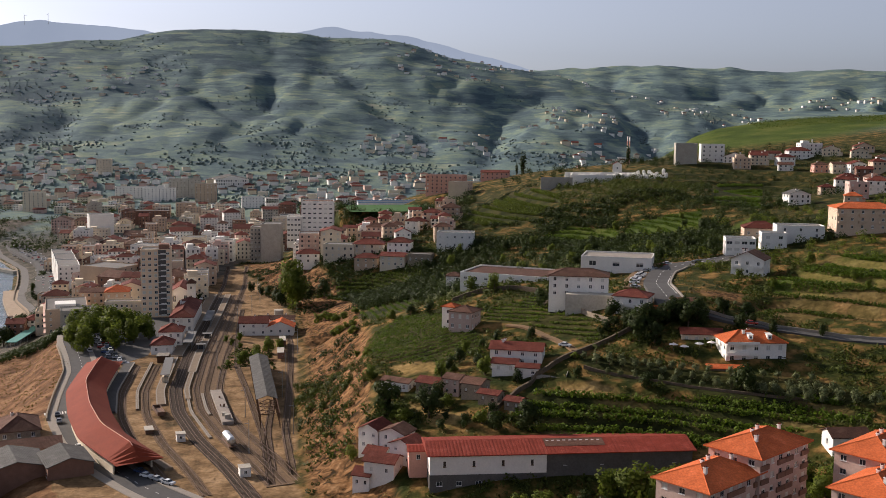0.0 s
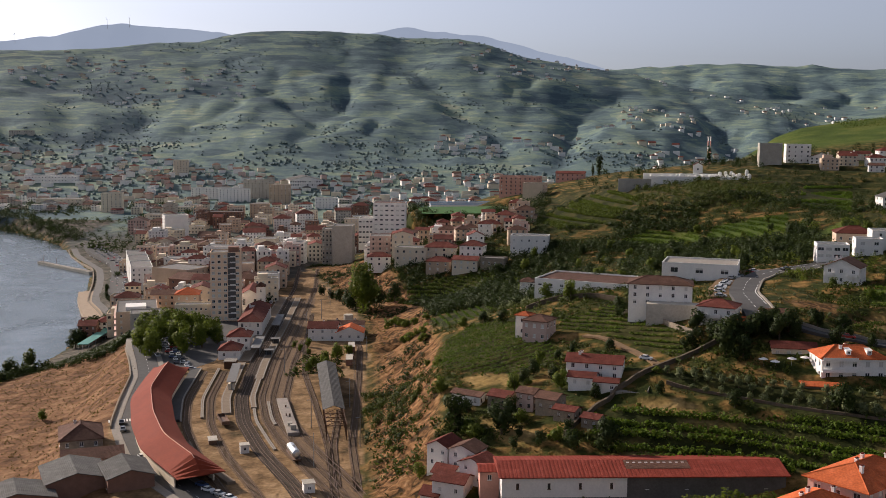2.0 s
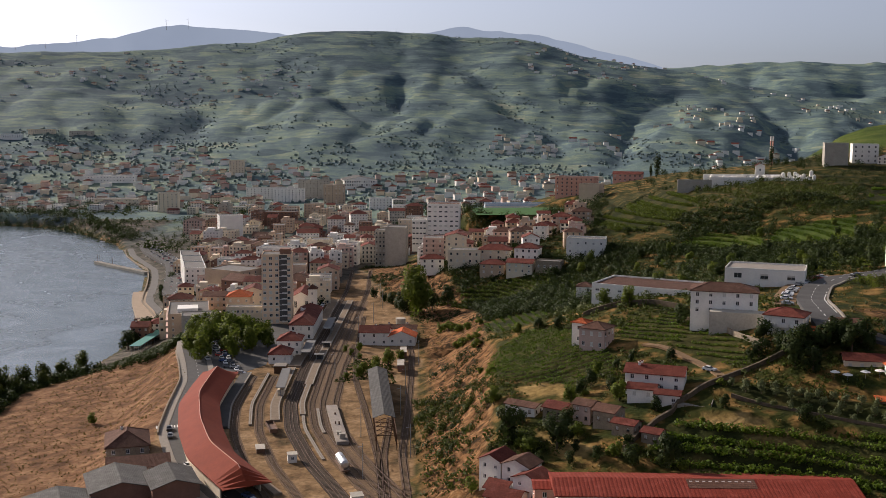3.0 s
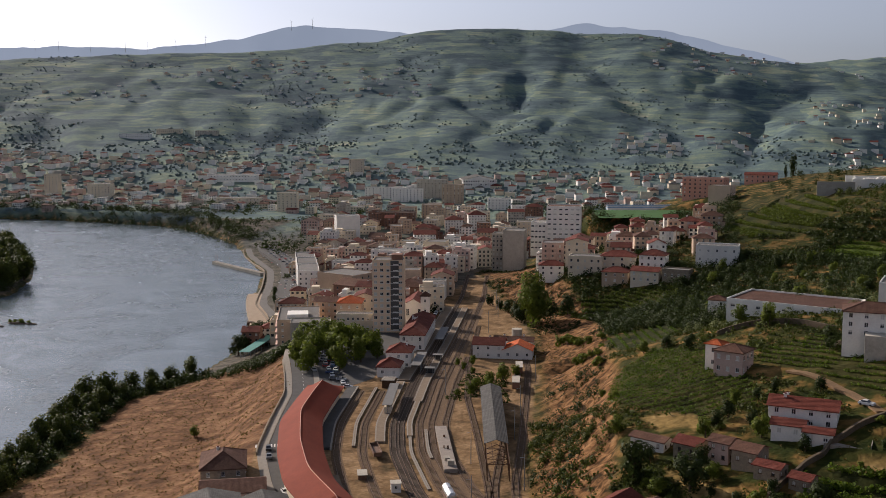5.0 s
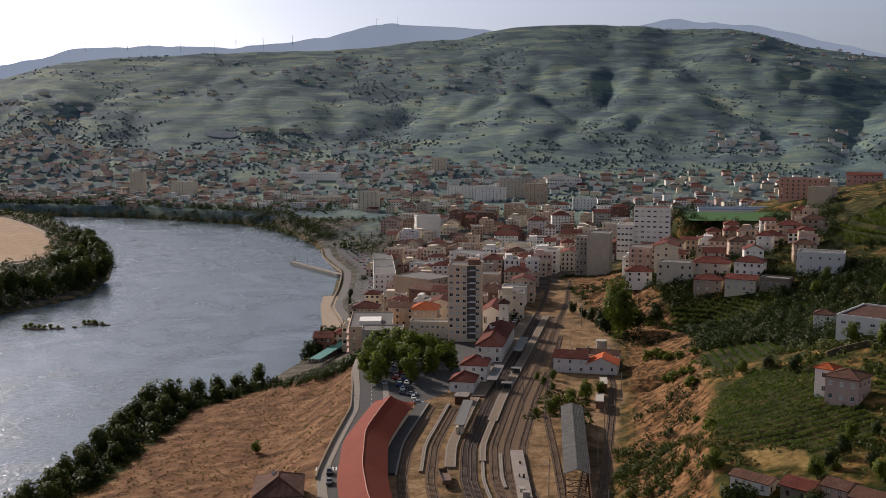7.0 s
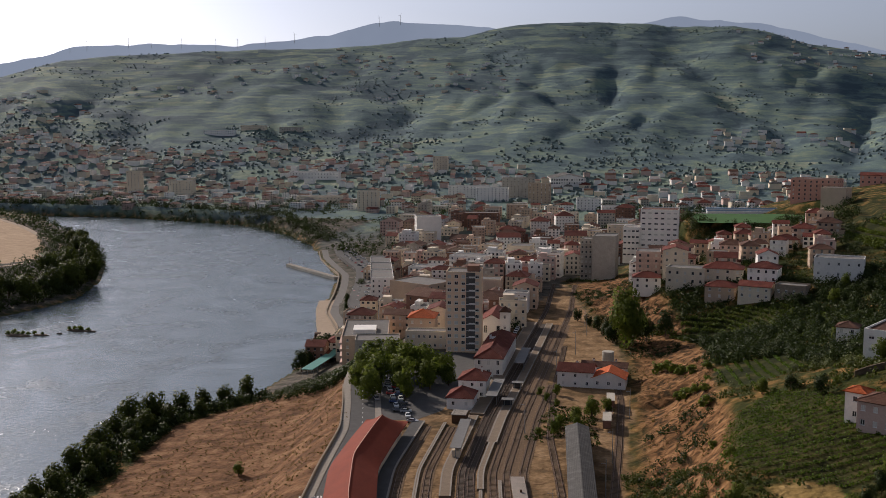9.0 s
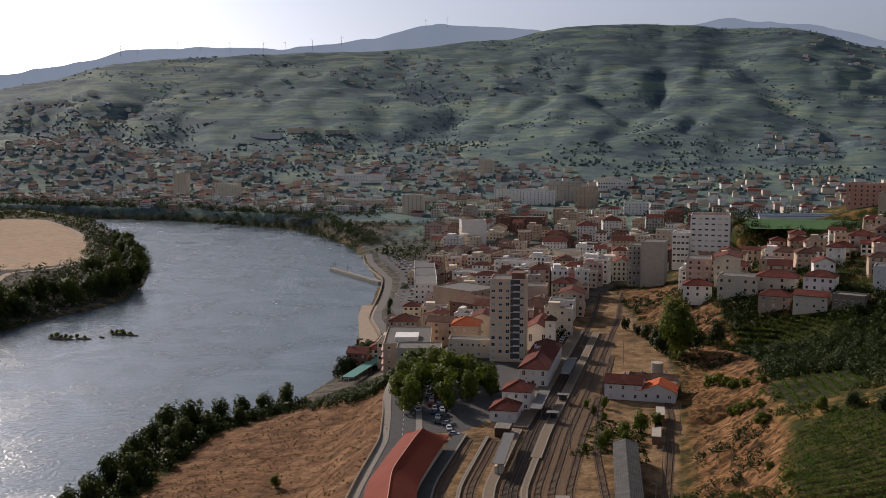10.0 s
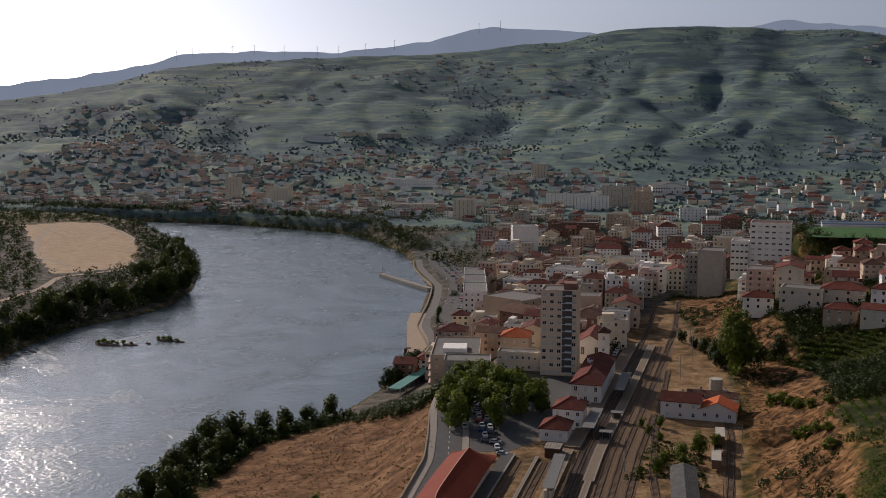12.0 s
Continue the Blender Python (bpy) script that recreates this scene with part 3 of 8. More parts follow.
GLASS = glass_material()
TILE_ORANGE = roof_material("orange_clay_tiles", (0.46, 0.108, 0.032), spread=0.16)
TILE_RED = roof_material("red_clay_tiles", (0.135, 0.036, 0.023))
TILE_BROWN = roof_material("old_brown_tiles", (0.115, 0.058, 0.038))
FAR_TILE = roof_material("muted_pink_tiles", (0.26, 0.155, 0.115))
SHEET_RED = roof_material("red_ribbed_sheet", (0.21, 0.036, 0.020), 1.0, 0.85, 0.06, 0.15)
SHED_RED = plain("faded_red_roof_sheets", (0.195, 0.034, 0.013), 0.85, 0.16, 5.0, 0.01)
SHEET_GREY = roof_material("grey_fibre_cement_sheet", (0.10, 0.096, 0.088), 0.5, 0.9, 0.05)
LEAF_BROAD = leaf_material("broad_leaves", (0.080, 0.110, 0.012), (0.140, 0.170, 0.024), 0.5)
LEAF_SCRUB = leaf_material("scrub_leaves", (0.038, 0.053, 0.008), (0.074, 0.090, 0.016), 0.35)
LEAF_ROW = leaf_material("terrace_vine_leaves", (0.038, 0.062, 0.007), (0.105, 0.135, 0.014), 0.4)
LEAF_DARK = leaf_material("dark_leaves", (0.022, 0.035, 0.008), (0.044, 0.062, 0.014), 0.3)
LEAF_OLIVE = leaf_material("olive_leaves", (0.090, 0.108, 0.042), (0.160, 0.180, 0.080), 0.25)
LEAF_VINE = leaf_material("vine_leaves", (0.054, 0.094, 0.008), (0.112, 0.165, 0.014), 0.45)
# far leaves lightened and blued, haze put into their colour
LEAF_HAZED = leaf_material("hazed_far_leaves", (0.092, 0.128, 0.124), (0.118, 0.158, 0.142), 0.1)
LEAF_DRY = leaf_material("dry_scrub", (0.085, 0.068, 0.016), (0.24, 0.165, 0.045), 0.25)


# ---- building blocks ----
class Shape:
    """Collects faces for one mesh."""

    def __init__(self):
        self.v, self.f, self.m = [], [], []

    def face(self, pts, m=0):
        k = len(self.v)
        self.v += [tuple(p) for p in pts]
        self.f.append(tuple(range(k, k + len(pts))))
        self.m.append(m)

    def box(self, x0, x1, y0, y1, z0, z1, m=0):
        k = len(self.v)
        self.v += [(x0, y0, z0), (x1, y0, z0), (x1, y1, z0), (x0, y1, z0), (x0, y0, z1), (x1, y0, z1), (x1, y1, z1), (x0, y1, z1)]
        for q in ((0, 3, 2, 1), (4, 5, 6, 7), (0, 1, 5, 4), (1, 2, 6, 5), (2, 3, 7, 6), (3, 0, 4, 7)):
            self.f.append(tuple(k + i for i in q))
            self.m.append(m)

    def tube(self, x, y, z0, z1, r0, r1, n=8, m=0):
        k = len(self.v)
        for i in range(n):
            c, s = math.cos(2 * math.pi * i / n), math.sin(2 * math.pi * i / n)
            self.v += [(x + r0 * c, y + r0 * s, z0), (x + r1 * c, y + r1 * s, z1)]
        for i in range(n):
            j = (i + 1) % n
            self.f.append((k + 2 * i, k + 2 * j, k + 2 * j + 1, k + 2 * i + 1))
            self.m.append(m)
        self.f.append(tuple(k + 2 * i + 1 for i in range(n)))
        self.m.append(m)

    def mesh(self, name, *mats):
        me = bpy.data.meshes.new(name)
        me.from_pydata(self.v, [], self.f)
        for mat in mats:
            me.materials.append(mat)
        me.polygons.foreach_set("material_index", self.m)
        me.update()
        return me


def ground_z(x, y):
    return float(land(float(x), float(y))[0])


def thing(name, x, y, z, yaw=0.0, label="", category="", group="", kind=""):
    ob = new(name)
    ob.location, ob.rotation_euler = (x, y, z), (0, 0, radians(yaw))
    return tagged(ob, label, category, group, kind)


def part(name, mesh, parent, at=(0, 0, 0), turn=0.0, label="", scale=None):
    ob = new(name, mesh)
    ob.parent = parent
    ob.location, ob.rotation_euler = at, (0, 0, turn)
    if scale:
        ob.scale = scale
    return tagged(ob, label)


WINDOWS = {}
NEAR = 640.0          # beyond this many metres a front's windows are too small to pick apart


def window_mesh(w, h, look_kind, dark=False):
    key = (round(w, 1), round(h, 1), look_kind, dark)
    if key not in WINDOWS:
        s, f = Shape(), 0.09
        x, z = w / 2, h / 2
        for a, b, c, d in ((-x, x, z - f, z), (-x, x, -z, -z + f), (-x, -x + f, -z + f, z - f), (x - f, x, -z + f, z - f), (-f / 2, f / 2, -z + f, z - f)):
            s.face([(a, -0.03, c), (b, -0.03, c), (b, -0.03, d), (a, -0.03, d)], 0)
        cut = {"clear": z - f, "half": 0.1 * h, "shut": -z + f}[look_kind]
        if cut > -z + f + 0.01:
            s.face([(-x + f, 0, -z + f), (x - f, 0, -z + f), (x - f, 0, cut), (-x + f, 0, cut)], 1)
        if cut < z - f - 0.01:
            s.face([(-x + f, -0.015, cut), (x - f, -0.015, cut), (x - f, -0.015, z - f), (-x + f, -0.015, z - f)], 2)
        s.box(-x - 0.08, x + 0.08, -0.26, -0.03, -z - 0.1, -z, 0)
        WINDOWS[key] = s.mesh("window", DARKWOOD if dark else FRAME, GLASS, BLIND)
    return WINDOWS[key]


def facade(s, place, width, height, cols, rows, z0, ww, wh, depth=0.16, mat=0, foot=0.0):
    """A wall with recessed openings; returns the openings' middles as (u, v)."""
    holes = []
    if cols < 1 or rows < 1:
        s.face([place(0, -foot, 0), place(width, -foot, 0), place(width, height, 0), place(0, height, 0)], mat)
        return holes
    pitch, storey = width / cols, (height - z0) / rows
    ww, wh = min(ww, pitch * 0.8), min(wh, storey * 0.72)
    us, vs = [0.0], [-foot]
    for c in range(cols):
        us += [pitch * (c + 0.5) - ww / 2, pitch * (c + 0.5) + ww / 2]
    for k in range(rows):
        mid = z0 + storey * (k + 0.52)
        vs += [mid - wh / 2, mid + wh / 2]
    us.append(width), vs.append(height)
    for j in range(len(vs) - 1):
        for i in range(len(us) - 1):
            a, b, c, d = us[i], us[i + 1], vs[j], vs[j + 1]
            if i % 2 and j % 2:
                holes.append(((a + b) / 2, (c + d) / 2))
                q = [(a, c), (b, c), (b, d), (a, d)]
                for (e, g), (h, k) in zip(q, q[1:] + q[:1]):
                    s.face([place(e, g, 0), place(h, k, 0), place(h, k, depth), place(e, g, depth)], mat)
            else:
                s.face([place(a, c, 0), place(b, c, 0), place(b, d, 0), place(a, d, 0)], mat)
    return holes


CHIMNEY = Shape()
CHIMNEY.box(-0.4, 0.4, -0.3, 0.3, -1.5, 1.0, 0), CHIMNEY.box(-0.5, 0.5, -0.4, 0.4, 1.0, 1.12, 0), CHIMNEY.box(-0.3, 0.3, -0.2, 0.2, 1.12, 1.4, 1)
CHIMNEY = CHIMNEY.mesh("chimney", WHITE, TILE_RED)


def roof_shape(s, kind, w, d, h, rise, over=0.5, along="x", base=0.0):
    """A pitched roof with thickness over a w by d plan whose front is at y = 0."""
    t = 0.22
    x0, x1, y0, y1, z = -w / 2 - over, w / 2 + over, -over, d + over, h - 0.05
    if kind == "gable":
        if along == "x":
            ym = d / 2
            for dz, flip in ((0, False), (-t, True)):
                for q in ([(x0, y0, z), (x1, y0, z), (x1, ym, z + rise), (x0, ym, z + rise)], [(x0, ym, z + rise), (x1, ym, z + rise), (x1, y1, z), (x0, y1, z)]):
                    q = [(a, b, c + dz) for a, b, c in q]
                    s.face(q[::-1] if flip else q)
            for xx in (x0, x1):
                for a, b in (((y0, z), (ym, z + rise)), ((ym, z + rise), (y1, z))):
                    s.face([(xx, a[0], a[1]), (xx, b[0], b[1]), (xx, b[0], b[1] - t), (xx, a[0], a[1] - t)])
            for yy in (y0, y1):
                s.face([(x0, yy, z), (x1, yy, z), (x1, yy, z - t), (x0, yy, z - t)])
        else:
            for dz, flip in ((0, False), (-t, True)):
                for q in ([(x0, y0, z), (0, y0, z + rise), (0, y1, z + rise), (x0, y1, z)], [(0, y0, z + rise), (x1, y0, z), (x1, y1, z), (0, y1, z + rise)]):
                    q = [(a, b, c + dz) for a, b, c in q]
                    s.face(q if flip else q[::-1])
            for yy in (y0, y1):
                for a, b in (((x0, z), (0, z + rise)), ((0, z + rise), (x1, z))):
                    s.face([(a[0], yy, a[1]), (b[0], yy, b[1]), (b[0], yy, b[1] - t), (a[0], yy, a[1] - t)])
            for xx in (x0, x1):
                s.face([(xx, y0, z), (xx, y1, z), (xx, y1, z - t), (xx, y0, z - t)])
    elif kind == "hip":
        if w >= d:
            r0, r1 = (x0 + (d / 2 + over), d / 2), (x1 - (d / 2 + over), d / 2)
        else:
            r0, r1 = (0, y0 + (w / 2 + over)), (0, y1 - (w / 2 + over))
        a, b, c, e = (x0, y0, z), (x1, y0, z), (x1, y1, z), (x0, y1, z)
        p, q = (*r0, z + rise), (*r1, z + rise)
        if w >= d:
            quads = ([a, b, q, p], [b, c, q], [c, e, p, q], [e, a, p])
        else:
            quads = ([a, b, p], [b, c, q, p], [c, e, q], [e, a, p, q])
        for f in quads:
            s.face(f)
        s.box(x0, x1, y0, y1, z - t, z - 0.004)
        ridge = [(p, q)] + [(k, p if abs(k[0] - p[0]) + abs(k[1] - p[1]) < abs(k[0] - q[0]) + abs(k[1] - q[1]) else q) for k in (a, b, c, e)]
        for k, m in ridge:
            k, m = Vector(k), Vector(m)
            if (m - k).length < 0.2:
                continue
            side = (m - k).cross(Vector((0, 0, 1))).normalized() * 0.16
            up = Vector((0, 0, 0.13))
            s.face([k - side, m - side, m + up, k + up]), s.face([k + up, m + up, m + side, k + side])


def building(name, x, y, yaw, w, d, h, storeys=2, cols=3, side=2, wall=None, roof="hip", tiles=None, rise=None, label="", category="house", group="",
             ww=1.1, wh=1.4, along="x", chimneys=0, z=None, dark=False, balcony=0, over=0.5, ground=0.0, back=0, blank=(), sink=4.0, rng=None, extra=0.0):
    """A house or block whose front's middle stands at (x, y); yaw turns it to the left."""
    rng = rng or random.Random(int(x * 7 + y * 13))
    wall, tiles = wall or WHITE, tiles or TILE_RED
    c, sn = math.cos(radians(yaw)), math.sin(radians(yaw))
    if z is None:
        z = max(ground_z(x + c * a - sn * b, y + sn * a + c * b) for a, b in ((-w / 2, 0), (w / 2, 0), (0, d * 0.4))) - 0.1
    home = thing(name, x, y, z, yaw, label, category, group)
    s = Shape()
    sides = [(lambda u, v, t: (-w / 2 + u, t, v), w, cols, 0.0, "front"), (lambda u, v, t: (w / 2 - t, u, v), d, side, math.pi / 2, "right"),
             (lambda u, v, t: (-w / 2 + t, d - u, v), d, side, -math.pi / 2, "left"), (lambda u, v, t: (w / 2 - u, d - t, v), w, back, math.pi, "back")]
    panes = []
    for place, span, n, turn, which in sides:
        for u, v in facade(s, place, span, h, 0 if which in blank else n, storeys, ground, ww, wh, foot=sink):
            panes.append((place(u, v, 0.13), turn))
    rise = rise if rise is not None else (0.24 * min(w, d) if roof == "hip" else 0.2 * (d if along == "x" else w))
    if roof == "gable":
        if along == "x":
            for xx in (-w / 2, w / 2):
                s.face([(xx, 0, h), (xx, d, h), (xx, d / 2, h + rise - 0.28)])
        else:
            for yy in (0, d):
                s.face([(-w / 2, yy, h), (w / 2, yy, h), (0, yy, h + rise - 0.28)])
    part("wall_shell", s.mesh("wall_shell", wall), home)
    if roof == "flat":
        q, p = Shape(), 0.25
        outer = [(-w / 2, 0), (w / 2, 0), (w / 2, d), (-w / 2, d)]
        inner = [(-w / 2 + p, p), (w / 2 - p, p), (w / 2 - p, d - p), (-w / 2 + p, d - p)]
        for k in range(4):
            a, b, c2, d2 = outer[k], outer[(k + 1) % 4], inner[(k + 1) % 4], inner[k]
            q.face([(*a, h), (*b, h), (*b, h + 0.7), (*a, h + 0.7)]), q.face([(*a, h + 0.7), (*b, h + 0.7), (*c2, h + 0.7), (*d2, h + 0.7)]), q.face([(*d2, h + 0.7), (*c2, h + 0.7), (*c2, h), (*d2, h)])
        part("parapet", q.mesh("parapet", wall), home)
    r = Shape()
    if roof == "flat":
        r.box(-w / 2 + 0.26, w / 2 - 0.26, 0.26, d - 0.26, h - 0.3, h + 0.12)
        part("roof", r.mesh("roof", tiles if tiles is not TILE_RED else FLAT_ROOF), home)
    else:
        roof_shape(r, roof, w, d, h + 0.06, rise, over, along)
        part("roof", r.mesh("roof", tiles), home)
    if extra > 0.35 and roof == "flat":
        b = Shape()
        b.box(-w * 0.36, -w * 0.36 + w * 0.5 * extra, d * 0.3, d * 0.85, h + 0.1, h + 1.6 + 1.6 * extra)
        part("roof_house", b.mesh("roof_house", wall), home)
    if extra > 0.45 and roof != "flat":
        b, low = Shape(), h * 0.55
        b.box(w / 2 + 0.003, w / 2 + 3.4 * extra, d * 0.15, d * 0.8, -4, low)
        part("side_wing", b.mesh("side_wing", wall), home)
        b = Shape()
        b.box(w / 2 + 0.003, w / 2 + 3.6 * extra, d * 0.13, d * 0.82, low, low + 0.25)
        part("wing_roof", b.mesh("wing_roof", tiles), home)
    if math.hypot(x, y) < NEAR:
        for at, turn in panes:
            part("window", window_mesh(ww, wh, rng.choice(("clear", "clear", "half", "shut")), dark), home, at, turn)
    elif panes:
        q = Shape()
        for (px, py, pz), turn in panes:
            c2, s2, a, b = math.cos(turn), math.sin(turn), min(ww, 3) / 2, min(wh, 2.2) / 2
            at = lambda u, v, o: (px + u * c2 - o * s2, py + u * s2 + o * c2, pz + v)
            m = rng.choice((0, 0, 0, 1))
            q.face([at(-a, -b, 0), at(a, -b, 0), at(a, b, 0), at(-a, b, 0)], m)
            q.face([at(-a - 0.1, -b - 0.12, -0.2), at(a + 0.1, -b - 0.12, -0.2), at(a + 0.1, -b, -0.2), at(-a - 0.1, -b, -0.2)], 2)
        tagged(part("far_glazing", q.mesh("far_glazing", GLASS, BLIND, FRAME), home), kind="stuff")
    for k in range(chimneys):
        part("chimney", CHIMNEY, home, (rng.uniform(-0.3, 0.3) * w, d * rng.uniform(0.35, 0.65), h + rise * 0.7), 0)
    if balcony:
        b = Shape()
        span = w / max(cols, 1) * 0.8
        b.box(-span / 2, span / 2, -1.1, -0.003, -0.15, 0), b.box(-span / 2, span / 2, -1.1, -1.02, 0, 0.95), b.box(-span / 2, -span / 2 + 0.06, -1.02, 0, 0, 0.95), b.box(span / 2 - 0.06, span / 2, -1.02, 0, 0, 0.95)
        me = b.mesh("balcony", wall)
        if math.hypot(x, y) > NEAR:
            q = Shape()
            for k in range(1, storeys):
                for i in range(0, cols, balcony):
                    n = len(q.v)
                    q.v += [(a - w / 2 + w / cols * (i + 0.5), e, g + ground + (h - ground) / storeys * k) for a, e, g in b.v]
                    q.f += [tuple(n + j for j in f) for f in b.f]
                    q.m += b.m
            if q.v:
                tagged(part("far_balcony_rail", q.mesh("far_balcony_rail", wall), home), kind="stuff")
            return home
        for k in range(1, storeys):
            for i in range(cols):
                if i % balcony == 0:
                    part("balcony", me, home, (-w / 2 + w / cols * (i + 0.5), 0, ground + (h - ground) / storeys * k), 0)
    return home


# ---- plants ----
def cards(points, sizes, rng, away):
    """Small leaf sprays: one bent four-cornered face at each point, turned loosely outwards."""
    n = len(points)
    k = away / np.maximum(np.linalg.norm(away, axis=1), 1e-6)[:, None] + rng.normal(size=(n, 3)) * 0.45
    k /= np.linalg.norm(k, axis=1)[:, None]
    a = np.cross(k, rng.normal(size=(n, 3)))
    a /= np.linalg.norm(a, axis=1)[:, None]
    b = np.cross(k, a)
    s = np.asarray(sizes)[:, None]
    corners = [points - s * a * 0.5, points - s * b * 0.42 + s * k * 0.1, points + s * a * 0.55, points + s * b * 0.38 + s * k * 0.12]
    return np.stack(corners, 1).reshape(-1, 3)


def card_mesh(name, verts, mat, away=None):
    """away: for each spray the direction in which its side of the crown faces."""
    n = len(verts) // 4
    me = bpy.data.meshes.new(name)
    me.vertices.add(len(verts))
    me.vertices.foreach_set("co", np.asarray(verts, float).ravel())
    me.loops.add(4 * n)
    me.loops.foreach_set("vertex_index", np.arange(4 * n))
    me.polygons.add(n)
    me.polygons.foreach_set("loop_start", np.arange(n) * 4)
    me.polygons.foreach_set("use_smooth", [True] * n)
    me.update(calc_edges=True)
    if away is not None:
        away = away / np.maximum(np.linalg.norm(away, axis=1), 1e-6)[:, None]
        me.normals_split_custom_set_from_vertices(np.repeat(away, 4, axis=0).tolist())
    me.materials.append(mat)
    return me


def crown_points(rng, lobes, n):
    """Points near the skins of a heap of lobes (x, y, z, rx, rz)."""
    pick = rng.choice(len(lobes), n, p=np.array([q[3] ** 2 for q in lobes]) / sum(q[3] ** 2 for q in lobes))
    L = np.array(lobes)[pick]
    v = rng.normal(size=(n, 3))
    v /= np.linalg.norm(v, axis=1)[:, None]
    v *= (rng.uniform(0.45, 1.05, n) ** 0.6)[:, None]
    return L[:, :3] + v * np.stack([L[:, 3], L[:, 3], L[:, 4]], 1), v


def trunk_mesh(rng, height, radius, limbs, reach):
    s = Shape()
    s.tube(0, 0, -0.6, height, radius, radius * 0.6, 8)
    for k in range(limbs):
        a, z = 2 * math.pi * (k + rng.uniform(0, 0.5)) / limbs, height * rng.uniform(0.75, 1.0)
        p, q = Vector((0, 0, z)), Vector((math.cos(a) * reach, math.sin(a) * reach, z + reach * rng.uniform(0.6, 1.2)))
        u = (q - p).cross(Vector((0, 0, 1))).normalized()
        w = (q - p).cross(u).normalized()
        r0, r1 = radius * 0.45, radius * 0.15
        ring = [(math.cos(i * math.pi / 2.5), math.sin(i * math.pi / 2.5)) for i in range(5)]
        for (c1, s1), (c2, s2) in zip(ring, ring[1:] + ring[:1]):
            s.face([p + u * r0 * c1 + w * r0 * s1, p + u * r0 * c2 + w * r0 * s2, q + u * r1 * c2 + w * r1 * s2, q + u * r1 * c1 + w * r1 * s1])
    return s.mesh("trunk", BARK)


def plant_kind(seed, height, spread, bole, n, size, mat, tall=1.0, lobes=9):
    rng = np.random.default_rng(seed)
    heap = []
    for k in range(lobes):
        a, q = 2 * math.pi * rng.random(), spread * 0.62 * math.sqrt(rng.random())
        z = bole + (height - bole) * (0.12 + 0.7 * (k + rng.random()) / lobes)
        taper = 1.0 - 0.55 * abs((z - bole) / (height - bole) - 0.38)
        heap.append((q * math.cos(a) * taper, q * math.sin(a) * taper, z, spread * rng.uniform(0.32, 0.52) * taper, (height - bole) * rng.uniform(0.18, 0.28) * tall))
    pts, face = crown_points(rng, heap, n)
    out = pts - np.array([0, 0, bole + (height - bole) * 0.4])
    face = face + 1.2 * out / np.linalg.norm(out, axis=1)[:, None] + rng.normal(size=(n, 3)) * 0.25 + np.array([0, 0, 0.25])
    pts[:, 2] = np.maximum(pts[:, 2], bole * 0.5)
    return trunk_mesh(rng, bole + (height - bole) * 0.4, 0.03 * height + 0.08, 4, spread * 0.45), card_mesh("crown", cards(pts, rng.uniform(0.6, 1.3, n) * size, rng, face), mat, face)


PLANTS = {
    "broad": [plant_kind(k, 9, 4.4, 1.0, 1300, 0.68, LEAF_BROAD, lobes=12) for k in (1, 2, 3)],
    "giant": [plant_kind(2, 27, 11.5, 2.0, 4500, 1.25, LEAF_BROAD, lobes=12)],
    "dark": [plant_kind(k, 9, 4.2, 0.6, 1150, 0.70, LEAF_DARK, lobes=12) for k in (4, 5, 6)],
    "river": [plant_kind(k, 11, 5.6, 0.3, 1250, 0.92, LEAF_SCRUB, 1.0, 14) for k in (7, 8)],
    "olive": [plant_kind(k, 3.4, 1.9, 0.6, 620, 0.33, LEAF_OLIVE, lobes=11) for k in (9, 10, 11)],
    "bush": [plant_kind(k, 2.2, 1.6, 0.2, 260, 0.42, LEAF_BROAD) for k in (12, 13)],
    "poplar": [plant_kind(k, 14, 2.2, 1.2, 900, 0.7, LEAF_DARK, 1.3, 14) for k in (14,)],
}
PLANT_LABEL = {"giant": "very tall broad green tree", "broad": "leafy broad-crowned green tree", "dark": "dark green dense-crowned tree", "river": "tall dark riverside tree", "olive": "round grey-green olive tree",
               "bush": "low round green bush", "poplar": "slender tall dark green tree"}


def plant(kind, x, y, scale=1.0, group="", z=None, where="on the slope"):
    rng = random.Random(int(x * 31 + y * 17))
    trunk, crown = rng.choice(PLANTS[kind])
    name = {"olive": "olive_tree", "bush": "bush", "poplar": "poplar_tree"}.get(kind, "tree")
    ob = thing(name, x, y, (ground_z(x, y) if z is None else z) - 0.1, rng.uniform(0, 360), f"{PLANT_LABEL[kind]} {where}", "bush" if kind == "bush" else "tree", group)
    ob.scale = (scale * rng.uniform(0.9, 1.1), scale * rng.uniform(0.9, 1.1), scale * rng.uniform(0.9, 1.12))
    part("trunk", trunk, ob), part("crown", crown, ob)
    return ob


